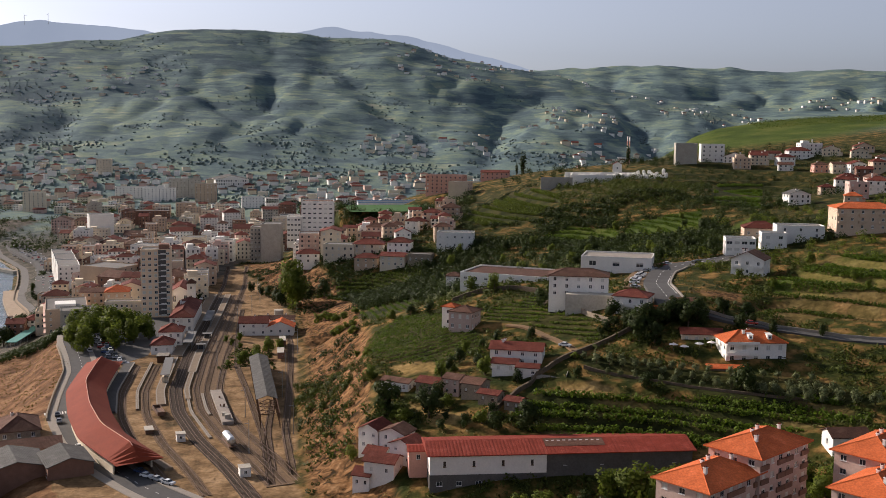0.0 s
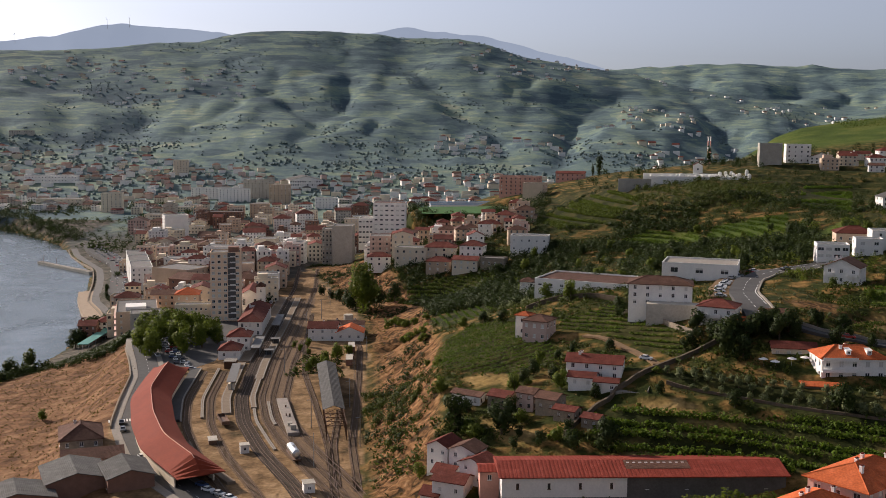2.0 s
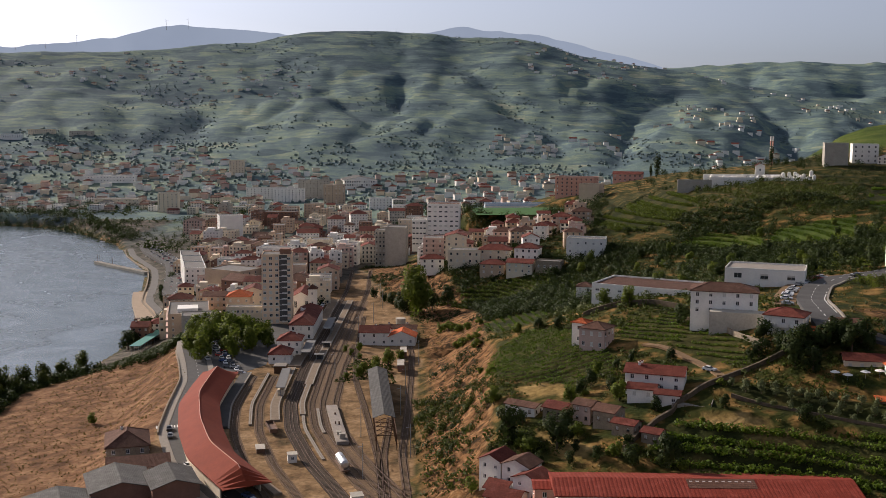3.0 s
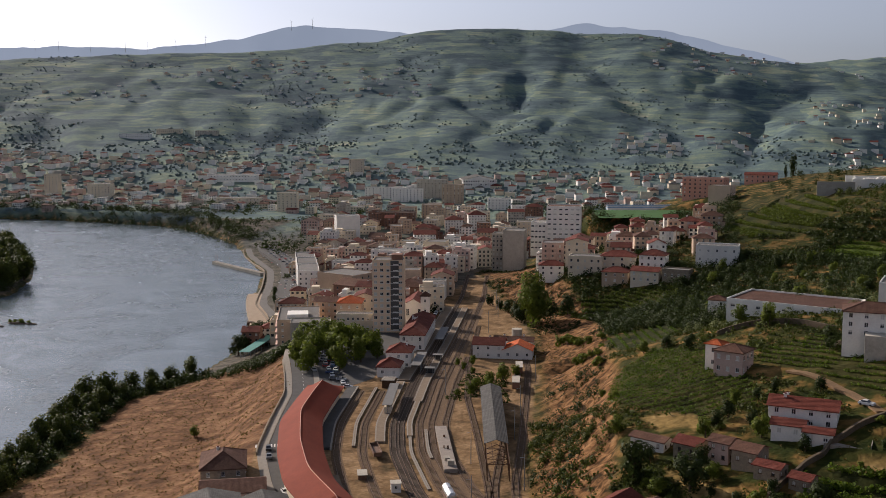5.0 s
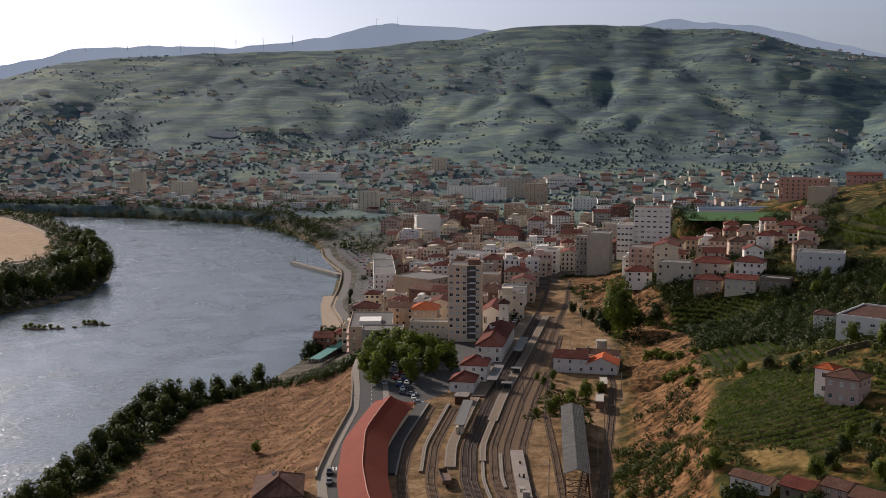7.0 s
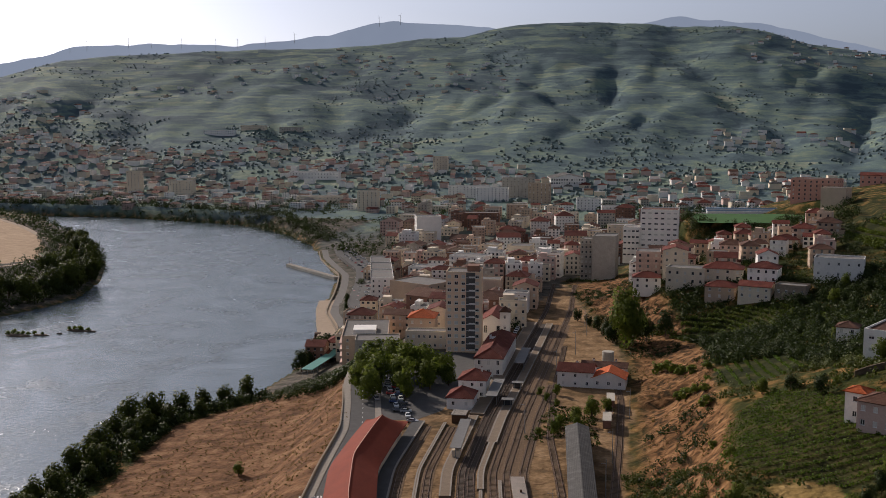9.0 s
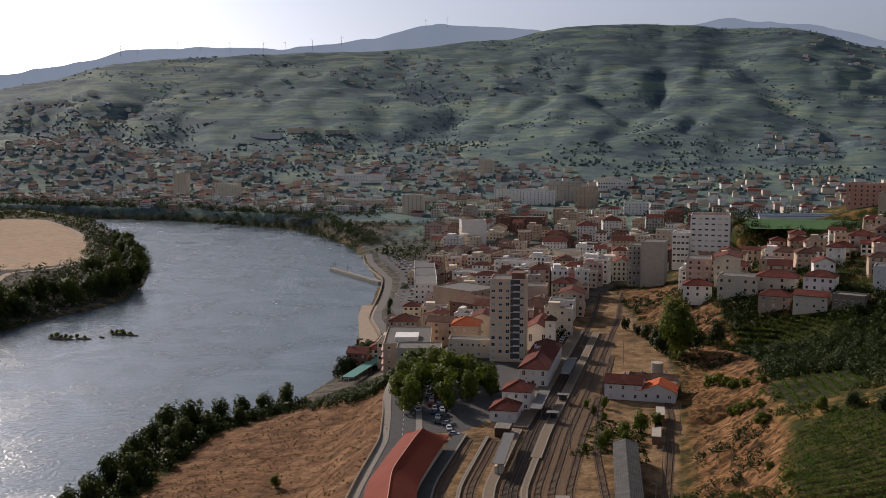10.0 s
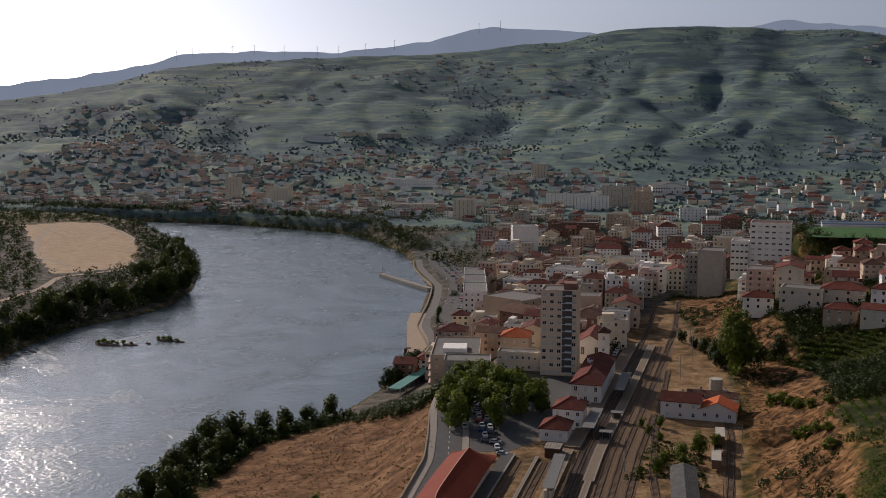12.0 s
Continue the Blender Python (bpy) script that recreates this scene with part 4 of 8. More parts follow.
def scatter(name, xs, ys, size, per, leaf, mat, label, category="scrub", seed=0, flat=0.0, tall=0.7):
    """Many small plants as one object: per leaf sprays round each place."""
    rng = np.random.default_rng(seed)
    xs, ys = np.asarray(xs, float), np.asarray(ys, float)
    zs = land(xs, ys)[0]
    s = np.broadcast_to(size, xs.shape) * rng.uniform(0.55, 1.4, len(xs))
    v = rng.normal(size=(len(xs), per, 3))
    v /= np.linalg.norm(v, axis=2)[:, :, None]
    v *= rng.uniform(0.4, 1.0, (len(xs), per, 1)) * s[:, None, None] * np.array([1, 1, tall])
    pts = (np.stack([xs, ys, zs + s * tall * 0.75], -1)[:, None] + v).reshape(-1, 3)
    face = v.reshape(-1, 3) / np.maximum(np.linalg.norm(v.reshape(-1, 3), axis=1), 1e-6)[:, None] + rng.normal(size=(len(pts), 3)) * 0.3 + np.array([0, 0, 0.35])
    ob = new(name, card_mesh(name, cards(pts, np.repeat(s, per) * leaf * rng.uniform(0.7, 1.3, len(pts)), rng, face), mat, face))
    return tagged(ob, label, category, kind="stuff")


def far_woods(name, xs, ys, radius, height, label, seed, mat=None):
    """Far tree crowns as small uneven heads in one mesh."""
    rng = np.random.default_rng(seed)
    n, m = len(xs), 5
    r, h = radius * rng.uniform(0.5, 1.5, n), height * rng.uniform(0.6, 1.4, n)
    a = np.arange(m) * 2 * math.pi / m + rng.uniform(0, 6, (n, 1))
    z = land(xs, ys)[0]
    rings = []
    for wide, up in ((0.75, -0.15), (1.0, 0.5)):
        rr = r[:, None] * rng.uniform(0.7, 1.25, (n, m)) * wide
        rings.append(np.stack([xs[:, None] + rr * np.cos(a), ys[:, None] + rr * np.sin(a), np.broadcast_to((z + h * up)[:, None], (n, m))], -1))
    top = np.stack([xs + r * rng.uniform(-0.3, 0.3, n), ys, z + h], -1)
    verts = np.concatenate([*rings, top[:, None]], 1).reshape(-1, 3)
    k, i = np.arange(n)[:, None] * (2 * m + 1), np.arange(m)[None]
    j = (i + 1) % m
    tris = np.concatenate([np.stack(q, -1).reshape(-1, 3) for q in ((k + i, k + j, k + m + j), (k + i, k + m + j, k + m + i), (k + m + i, k + m + j, np.broadcast_to(k + 2 * m, (n, m))))])
    me = bpy.data.meshes.new(name)
    me.from_pydata(verts.tolist(), [], tris.tolist())
    me.materials.append(mat or LEAF_HAZED)
    return smooth(tagged(new(name, me), label, "woods", kind="stuff"))


# ---- ways and tracks ----
def resample(line, gap):
    p = np.array(line, float)
    d = np.r_[0, np.cumsum(np.hypot(*np.diff(p, axis=0).T))]
    t = np.linspace(0, d[-1], max(2, int(d[-1] / gap) + 1))
    out = np.stack([np.interp(t, d, p[:, 0]), np.interp(t, d, p[:, 1])], 1)
    for _ in range(max(1, int(16 / gap))):
        out[1:-1] = 0.25 * out[:-2] + 0.5 * out[1:-1] + 0.25 * out[2:]
    return out


def offset(line, by):
    """The line moved to its right."""
    p = np.array(line, float)
    t = np.gradient(p, axis=0)
    t /= np.linalg.norm(t, axis=1)[:, None]
    return p + by * np.stack([t[:, 1], -t[:, 0]], 1)


def between(line, lo, hi):
    return line[(line[:, 1] >= lo) & (line[:, 1] <= hi)]


def ribbon(s, line, half, z0, z1, m=0, closed_ends=True):
    """A bar with a rectangular section along a line; z0, z1 may be arrays."""
    a, b = offset(line, -half), offset(line, half)
    z0, z1 = np.broadcast_to(z0, len(line)), np.broadcast_to(z1, len(line))
    for i in range(len(line) - 1):
        j = i + 1
        p = [(*a[i], z1[i]), (*b[i], z1[i]), (*b[j], z1[j]), (*a[j], z1[j])]
        q = [(*a[i], z0[i]), (*b[i], z0[i]), (*b[j], z0[j]), (*a[j], z0[j])]
        s.face(p, m), s.face([q[0], p[0], p[3], q[3]], m), s.face([p[1], q[1], q[2], p[2]], m)
    for i, flip in ((0, False), (-1, True)):
        s.face([(*a[i], z0[i]), (*b[i], z0[i]), (*b[i], z1[i]), (*a[i], z1[i])], m)


def strip(name, line, half, lift, mat, label, category, thick=0.5, kind="structure"):
    """A flat way laid on the ground."""
    z = np.maximum(land(line[:, 0], line[:, 1])[0], np.maximum(land(*offset(line, -half).T)[0], land(*offset(line, half).T)[0]))
    s = Shape()
    ribbon(s, line, half, z - thick, z + lift)
    return tagged(new(name, s.mesh(name, mat)), label, category, kind=kind), z + lift


def track(line, label="rusty railway track on dark ballast", bed=1.75, bedmat=None):
    ob = thing("railway_track", 0, 0, RAIL_Z, 0, label, "railway track", "railway tracks")
    s = Shape()
    ribbon(s, line, bed, -0.3, 0.08)
    part("ballast", s.mesh("ballast", bedmat or BALLAST), ob)
    for side in (-0.83, 0.83):
        s = Shape()
        ribbon(s, offset(line, side), 0.06, 0.14, 0.31)
        part("rail", s.mesh("rail", RUST), ob)
    s = Shape()
    d = resample(line, 1.0)
    t = np.gradient(d, axis=0)
    t /= np.linalg.norm(t, axis=1)[:, None]
    for (x, y), (tx, ty) in zip(d, t):
        r, u = Vector((ty, -tx, 0)) * 1.25, Vector((tx, ty, 0)) * 0.13
        p = Vector((x, y, 0.15))
        q = [p - r - u, p + r - u, p + r + u, p - r + u]
        s.face(q)
        for a, b in ((0, 1), (1, 2), (2, 3), (3, 0)):
            s.face([q[a], q[b], q[b] - Vector((0, 0, 0.12)), q[a] - Vector((0, 0, 0.12))])
    tagged(part("sleeper_bed", s.mesh("sleeper_bed", SLEEPER), ob), kind="stuff")
    return ob


# ---- railway ----
SPINE = resample([(-45, 283), (-60, 315), (-77, 346), (-91, 378), (-100, 409), (-109, 467), (-122, 576), (-135, 680), (-151, 773)], 2.0)
for by, lo, hi in ((-24.0, 300, 450), (-15.6, 290, 452), (-5.6, 283, 770), (-2.9, 283, 560), (3.6, 300, 640), (7.6, 300, 770), (12.5, 283, 520)):
    main = -6 < by < -2
    track(between(offset(SPINE, by), lo, hi), "rusty railway track on dark ballast" if main else "rusty railway track on sandy brown ballast", 1.34 if main else 1.75, BALLAST if main else TAN_BALLAST)
for by, half, lo, hi, mat, lab in ((-4.3, 2.6, 283, 640, BALLAST, "oil-dark ballast bed between the platforms"), (6.2, 4.4, 300, 640, TAN_BALLAST, "brown ballast bed of the side tracks")):
    strip("ground_bed", between(offset(SPINE, by), lo, hi), half, 0.03, mat, lab, "ballast", 0.3)
EAST_A = resample([(-44, 310), (-53, 354), (-58, 396), (-65, 450), (-72, 500), (-82, 545)], 2.0)
track(EAST_A, "rusty railway track on sandy brown ballast", 1.5, TAN_BALLAST)
track(between(offset(EAST_A, -6.0), 312, 398), "disused railway track half sunk in dry earth", 1.3, TAN_BALLAST)
track(resample([(-49, 300), (-60, 350), (-75, 405), (-88, 450), (-98, 500), (-112, 590)], 2.0), "disused railway track half sunk in dry earth", 1.3, TAN_BALLAST)


def platform(line, half, top, label):
    ob = thing("railway_platform", 0, 0, RAIL_Z, 0, label, "platform")
    s, e = Shape(), Shape()
    ribbon(s, line, half, -0.4, top)
    part("paving", s.mesh("paving", PLATFORM), ob)
    for side in (-half + 0.2, half - 0.2):
        e = Shape()
        ribbon(e, offset(line, side), 0.22, top - 0.1, top + 0.03)
        part("edge_stone", e.mesh("edge_stone", KERB), ob)
    return ob


platform(between(SPINE, 436, 640), 1.7, 0.75, "long worn railway platform between tracks")
platform(between(SPINE, 394, 438), 1.0, 0.7, "narrow worn end of a railway platform")
platform(between(SPINE, 344, 396), 0.5, 0.45, "low crumbling kerb of a former platform")
platform(between(offset(SPINE, -10.0), 384, 466), 1.7, 0.7, "railway platform with a grey canopy")
platform(between(offset(SPINE, -18.6), 379, 456), 0.55, 0.6, "narrow low railway platform with pale edges")
platform(between(offset(SPINE, -9.3), 466, 640), 2.6, 0.75, "paved station platform beside the station buildings")
platform(between(offset(SPINE, 5.6), 372, 405), 0.5, 0.5, "short low loading kerb beside a track")


def shed_roof(name, line, half, eave, ridge, post_gap, label, walls, roofmat):
    """A long shed along a curve, with sloping hipped ends."""
    ob = thing(name, 0, 0, RAIL_Z, 0, label, "shed")
    n = len(line)
    taper = np.minimum(np.minimum(np.arange(n), np.arange(n)[::-1]) * 2.0 / half, 1.0)
    a, b = offset(line, -half), offset(line, half)
    z = eave + (ridge - eave) * taper
    top = line
    for nm, e, flip in (("roof_slope", a, 1), ("roof_slope", b, 0)):
        s = Shape()
        for i in range(n - 1):
            q = [(*e[i], eave), (*e[i + 1], eave), (*top[i + 1], z[i + 1]), (*top[i], z[i])]
            s.face(q[::-1] if flip else q)
            q = [(x, y, k - 0.2) for x, y, k in q]
            s.face(q)
            s.face([(*e[i], eave), (*e[i + 1], eave), (*e[i + 1], eave - 0.25), (*e[i], eave - 0.25)])
        part(nm, s.mesh(nm, roofmat), ob)
    s = Shape()
    mid = slice(int(half / 2), n - int(half / 2))
    ribbon(s, line[mid], 0.11, z[mid] - 0.1, z[mid] + 0.09)
    part("ridge_cap", s.mesh("ridge_cap", TERRACOTTA), ob, label="pale ridge line")
    inner = line[3:-3]
    for off in (-half + 1.3, half - 1.3):
        s = Shape()
        ribbon(s, offset(inner, off), 0.2, -0.5, eave + 0.05)
        part("wall", s.mesh("wall", walls), ob)
    return ob


RED_LINE = resample([(-141, 438), (-138, 418), (-133, 390), (-121, 358), (-109, 333), (-89, 307)], 2.0)
shed_roof("goods_shed", RED_LINE, 7.2, 4.4, 8.6, 6, "long curved goods shed with a red ribbed roof", CREAM, SHED_RED)
s = Shape()
lower = between(offset(RED_LINE, -8.9), 300, 350)
ribbon(s, lower, 1.3, -0.4, 0.9)
dock = thing("loading_dock", 0, 0, RAIL_Z, 0, "curved pale loading dock along the goods shed", "loading dock")
part("dock_slab", s.mesh("dock_slab", PLATFORM), dock)
# this slab's dark top also stands in for the goods shed's shadow
s = Shape()
ribbon(s, between(offset(SPINE, -27.9), 372, 454), 2.1, -0.4, 0.85)
part("dock_slab", s.mesh("dock_slab", ASPHALT), dock)
s = Shape()
ribbon(s, between(offset(SPINE, -25.9), 372, 454), 0.3, 0.6, 0.9)
part("edge_stone", s.mesh("edge_stone", KERB), dock)


def open_shed():
    """The grey-roofed shed with half its length stripped to the frame."""
    ob = thing("wagon_shed", -70.6, 412, RAIL_Z, 12.4, "long grey-roofed wagon shed, one end stripped to its timber frame", "shed")
    w, y0, y1, e, r = 3.3, -35, 37, 5.2, 6.6
    for side in (-1, 1):
        s = Shape()
        q = [(side * (w + 0.6), y0, e), (side * (w + 0.6), y1, e), (0, y1, r), (0, y0, r)]
        s.face(q), s.face([(x, y, z - 0.15) for x, y, z in q[::-1]])
        s.face([q[0], q[3], (0, y0, r - 0.15), (q[0][0], y0, e - 0.15)])
        part("roof_slope", s.mesh("roof_slope", SHEET_GREY), ob)
    s = Shape()
    s.box(w - 0.1, w + 0.1, y0 + 6, y1, -0.3, e)
    part("side_wall", s.mesh("side_wall", DARKWOOD), ob)
    s = Shape()
    s.box(-w, w, y1 - 0.2, y1, -0.3, e)
    part("end_wall", s.mesh("end_wall", DARKWOOD), ob)
    post = Shape()
    post.box(-0.13, 0.13, -0.13, 0.13, -0.3, e)
    post = post.mesh("post", DARKWOOD)
    for y in range(int(y0) - 20, int(y1), 5):
        for x in (-w, w):
            part("post", post, ob, (x, y, 0))
    beam = Shape()
    for a, b in (((-w, e), (0, r)), ((0, r), (w, e))):
        beam.face([(a[0], -0.1, a[1]), (b[0], -0.1, b[1]), (b[0], 0.1, b[1]), (a[0], 0.1, a[1])])
        beam.face([(a[0], -0.1, a[1] - 0.2), (b[0], -0.1, b[1] - 0.2), (b[0], -0.1, b[1]), (a[0], -0.1, a[1])])
    beam.box(-w, w, -0.1, 0.1, e - 0.22, e)
    beam = beam.mesh("truss", DARKWOOD)
    for y in range(int(y0) - 20, int(y0), 5):
        part("truss", beam, ob, (0, y, 0))
    for x in (-w, -1.5, 1.5, w):
        s = Shape()
        s.box(x - 0.1, x + 0.1, y0 - 20, y0, e, e + 0.2)
        part("purlin", s.mesh("purlin", DARKWOOD), ob)


open_shed()

# island canopy and platform shelters
CAN = thing("platform_canopy", -113.6, 433, RAIL_Z, 11, "grey flat platform canopy on steel posts", "canopy")
s = Shape()
s.box(-1.7, 1.7, -16, 16, 4.0, 4.2), s.box(-1.8, -1.65, -16, 16, 3.8, 4.25), s.box(1.65, 1.8, -16, 16, 3.8, 4.25)
part("roof", s.mesh("roof", CANOPY), CAN)
s = Shape()
s.tube(0, 0, 0.5, 4.0, 0.14, 0.12, 8)
s = s.mesh("post", STEEL)
for y in range(-15, 16, 6):
    part("post", s, CAN, (0, y, 0))
s = Shape()
s.box(-1.2, 1.2, -2.6, 2.6, 0.5, 2.9)
part("waiting_room", s.mesh("waiting_room", CREAM), CAN, (0, -12, 0))
for x, y in ((-113.2, 506), (-110.6, 481)):
    ob = thing("platform_shelter", x, y, RAIL_Z, 10, "small flat grey platform shelter", "shelter", "platform shelters")
    s = Shape()
    s.box(-2.2, 2.2, -1.6, 1.6, 3.2, 3.4)
    part("roof", s.mesh("roof", CANOPY), ob)
    for px in (-1.2, 1.2):
        s = Shape()
        s.tube(px, 0, 0.7, 3.2, 0.09, 0.09, 6)
        part("post", s.mesh("post", STEEL), ob)
    s = Shape()
    s.box(-1.6, 1.6, 0.6, 0.68, 0.8, 2.8)
    part("back_panel", s.mesh("back_panel", GLASS), ob)

# station buildings
station = building("station_building", -130, 524, 8, 11.5, 50, 7.6, 2, 3, 13, WHITE, "hip", TILE_RED, 3.2, "long white station building with a dark red hipped roof", "station", z=RAIL_Z, chimneys=3, ww=1.2, wh=1.9)
building("station_house", -126.5, 489, 8, 10.5, 12, 7.2, 2, 3, 3, WHITE, "hip", TILE_RED, 3.0, "white two-storey station annex with a red hipped roof", "station", z=RAIL_Z, chimneys=1)
building("station_house", -126.5, 473, 8, 9.5, 11, 4.4, 1, 2, 3, WHITE, "hip", TILE_RED, 3.0, "low white station annex with a red pyramid roof", "station", z=RAIL_Z)
for k, (x, y, w, d) in enumerate(((-118.2, 492, 4.2, 26), (-121.5, 548, 4.0, 30))):
    ob = thing("platform_awning", x, y, RAIL_Z, 8, "flat grey awning along the station front", "awning", "platform awnings")
    s = Shape()
    s.box(-w / 2, w / 2, -d / 2, d / 2, 4.2, 4.4)
    part("roof", s.mesh("roof", CANOPY), ob)
    for py in np.arange(-d / 2 + 2, d / 2, 5.0):
        s = Shape()
        s.tube(w / 2 - 0.3, py, 0.6, 4.2, 0.09, 0.09, 6)
        part("post", s.mesh("post", STEEL), ob)
kiosk = thing("kiosk", -122, 459, RAIL_Z, 8, "dark kiosk with a pale slatted roof", "kiosk")
s = Shape()
s.box(-2.4, 2.4, -3, 3, 0, 3.0)
part("body", s.mesh("body", DARKWOOD), kiosk)
for k in range(6):
    s = Shape()
    s.box(-2.7 + k * 0.9, -2.7 + k * 0.9 + 0.78, -3.3, 3.3, 3.0, 3.25)
    part("roof_panel", s.mesh("roof_panel", KERB), kiosk)
building("railway_house", -93, 518, 4, 14, 10, 6.2, 2, 3, 2, WHITE, "gable", TILE_RED, 2.6, "white railway house with a red tiled roof and dormer", "house", z=RAIL_Z, chimneys=1)
building("railway_house", -80, 519, 4, 13, 11, 4.2, 1, 3, 2, WHITE, "gable", TILE_ORANGE, 3.0, "white single-storey house with an orange gable roof", "house", z=RAIL_Z, along="y")
building("railway_house", -84, 532, 4, 18, 7, 5.6, 2, 4, 2, WHITE, "gable", TILE_BROWN, 1.6, "white rear wing with an old tiled roof", "house", z=RAIL_Z, chimneys=2)
s = Shape()
s.tube(-88, 566, 0, 4.5, 2.6, 2.6, 14)
ob = thing("water_tank", 0, 0, RAIL_Z, 0, "round grey concrete water tank on the yard", "tank")
part("drum", s.mesh("drum", GREY), ob)


def wagon(kind, x, y, yaw, label):
    ob = thing("railway_wagon", x, y, RAIL_Z + 0.31, yaw, label, "wagon", "railway wagons")
    s = Shape()
    s.box(-1.35, 1.35, -5.5, 5.5, 0.7, 1.1)
    part("chassis", s.mesh("chassis", RUST), ob)
    wheel = Shape()
    for k in range(10):
        a, b = 2 * math.pi * k / 10, 2 * math.pi * (k + 1) / 10
        wheel.face([(-0.06, 0.45 * math.cos(a), 0.45 * math.sin(a)), (-0.06, 0.45 * math.cos(b), 0.45 * math.sin(b)), (0.06, 0.45 * math.cos(b), 0.45 * math.sin(b)), (0.06, 0.45 * math.cos(a), 0.45 * math.sin(a))])
    wheel.face([(0.06, 0.45 * math.cos(2 * math.pi * k / 10), 0.45 * math.sin(2 * math.pi * k / 10)) for k in range(10)])
    wheel = wheel.mesh("wheel", RUST)
    for wx in (-0.83, 0.83):
        for wy in (-3.6, 3.6):
            part("wheel", wheel, ob, (wx, wy, 0.45))
    s = Shape()
    if kind == "tank":
        n = 14
        for k in range(n):
            a, b = 2 * math.pi * k / n, 2 * math.pi * (k + 1) / n
            p = lambda t, yy, r=1.35: (r * math.cos(t), yy, 2.5 + r * math.sin(t))
            s.face([p(a, -4.3), p(b, -4.3), p(b, 4.3), p(a, 4.3)])
            for yy, e in ((-4.3, -4.8), (4.3, 4.8)):
                s.face([p(a, yy), p(b, yy), p(b, e, 0.7), p(a, e, 0.7)])
        for e in (-4.8, 4.8):
            s.face([p(2 * math.pi * k / n, e, 0.7) for k in range(n)])
        s.tube(0, 0, 3.8, 4.2, 0.4, 0.4, 10)
        part("tank", s.mesh("tank", plain("aluminium_tank", (0.62, 0.62, 0.60), 0.35, 0.15, 1.0, metal=0.85)), ob, label="dull silver tank")
    elif kind == "box":
        s.box(-1.35, 1.35, -5.4, 5.4, 1.1, 3.4)
        part("box_body", s.mesh("box_body", BROWN), ob)
        s = Shape()
        s.box(-1.5, 1.5, -5.5, 5.5, 3.4, 3.55)
        part("roof", s.mesh("roof", GREY), ob)
    else:
        for q in ((-1.35, -1.25, -5.4, 5.4), (1.25, 1.35, -5.4, 5.4), (-1.25, 1.25, -5.4, -5.3), (-1.25, 1.25, 5.3, 5.4)):
            s.box(*q, 1.1, 2.0)
        part("side_boards", s.mesh("side_boards", RUST), ob)
    return ob


wagon("tank", -69, 338, 24, "small silver tank wagon on a siding")
wagon("box", -75, 494, 10, "brown goods wagon in the shade")
wagon("open", -73.5, 481, 10, "rusty low open wagon")
wagon("box", -72, 468, 9, "old goods wagon with a grey roof")
wagon("open", -80, 545, 12, "rusty low open wagon")
wagon("open", -101.5, 374, 25, "rusty low open wagon beside the platform end")
ramp = thing("loading_ramp", -81, 384, RAIL_Z, 17.5, "long pale concrete loading ramp with scrap on it", "loading ramp")
s = Shape()
s.box(-2.0, 2.0, -23, 23, -0.3, 1.2)
part("slab", s.mesh("slab", plain("pale_concrete", (0.29, 0.25, 0.21), 0.9, 0.2, 2.0, 0.02)), ramp)
for k, (x, y, a, b, c) in enumerate(((-0.5, -14, 1.6, 2.4, 1.0), (0.6, -3, 0.5, 0.6, 1.1), (-0.6, -2, 0.4, 0.5, 0.9), (0.2, -19, 1.9, 1.6, 1.6), (0.3, 10, 0.6, 0.5, 0.7))):
    s = Shape()
    s.box(x - a / 2, x + a / 2, y - b / 2, y + b / 2, 1.2, 1.2 + c)
    part("crate", s.mesh("crate", (GREY, DARKWOOD, RUST)[k % 3]), ramp)
for x, y, w, d, h, mat, lab in ((-58.5, 309, 3.2, 3.6, 2.8, WHITE, "small white hut with a flat roof beside the tracks"), (-86, 343, 2.8, 3.0, 2.6, WHITE, "small white cabin between the tracks"), (-99, 352, 2.6, 5, 1.4, RUST, "heap of rusty scrap boxes beside the track")):
    ob = thing("hut" if h > 2 else "scrap_container", x, y, RAIL_Z, 20, lab, "hut" if h > 2 else "scrap")
    s = Shape()
    s.box(-w / 2, w / 2, -d / 2, d / 2, -0.2, h)
    part("body", s.mesh("body", mat), ob)
    s = Shape()
    s.box(-w / 2 - 0.2, w / 2 + 0.2, -d / 2 - 0.2, d / 2 + 0.2, h, h + 0.15)
    part("lid", s.mesh("lid", GREY), ob)
    if h > 2:
        part("window", window_mesh(0.9, 1.0, "clear"), ob, (0, -d / 2 - 0.05, 1.5))

POLE = Shape()
POLE.tube(0, 0, -0.5, 11, 0.15, 0.09, 8)
POLE = POLE.mesh("mast", STEEL)
ARM = Shape()
ARM.box(-1.4, 0.1, -0.05, 0.05, 9.9, 10.0), ARM.box(-1.4, -1.2, -0.15, 0.15, 9.8, 9.9)
ARM = ARM.mesh("lamp_arm", STEEL)
for x, y in ((-97, 452), (-104, 535), (-64, 430), (-61, 400), (-66, 480), (-50, 352), (-70, 372), (-107, 618), (-112, 640), (-61, 330), (-104, 575)):
    ob = thing("lamp_post", x, y, ground_z(x, y), 20, "tall thin grey steel lamp post in the yard", "lamp post", "yard lamp posts")
    part("mast", POLE, ob), part("lamp_arm", ARM, ob)

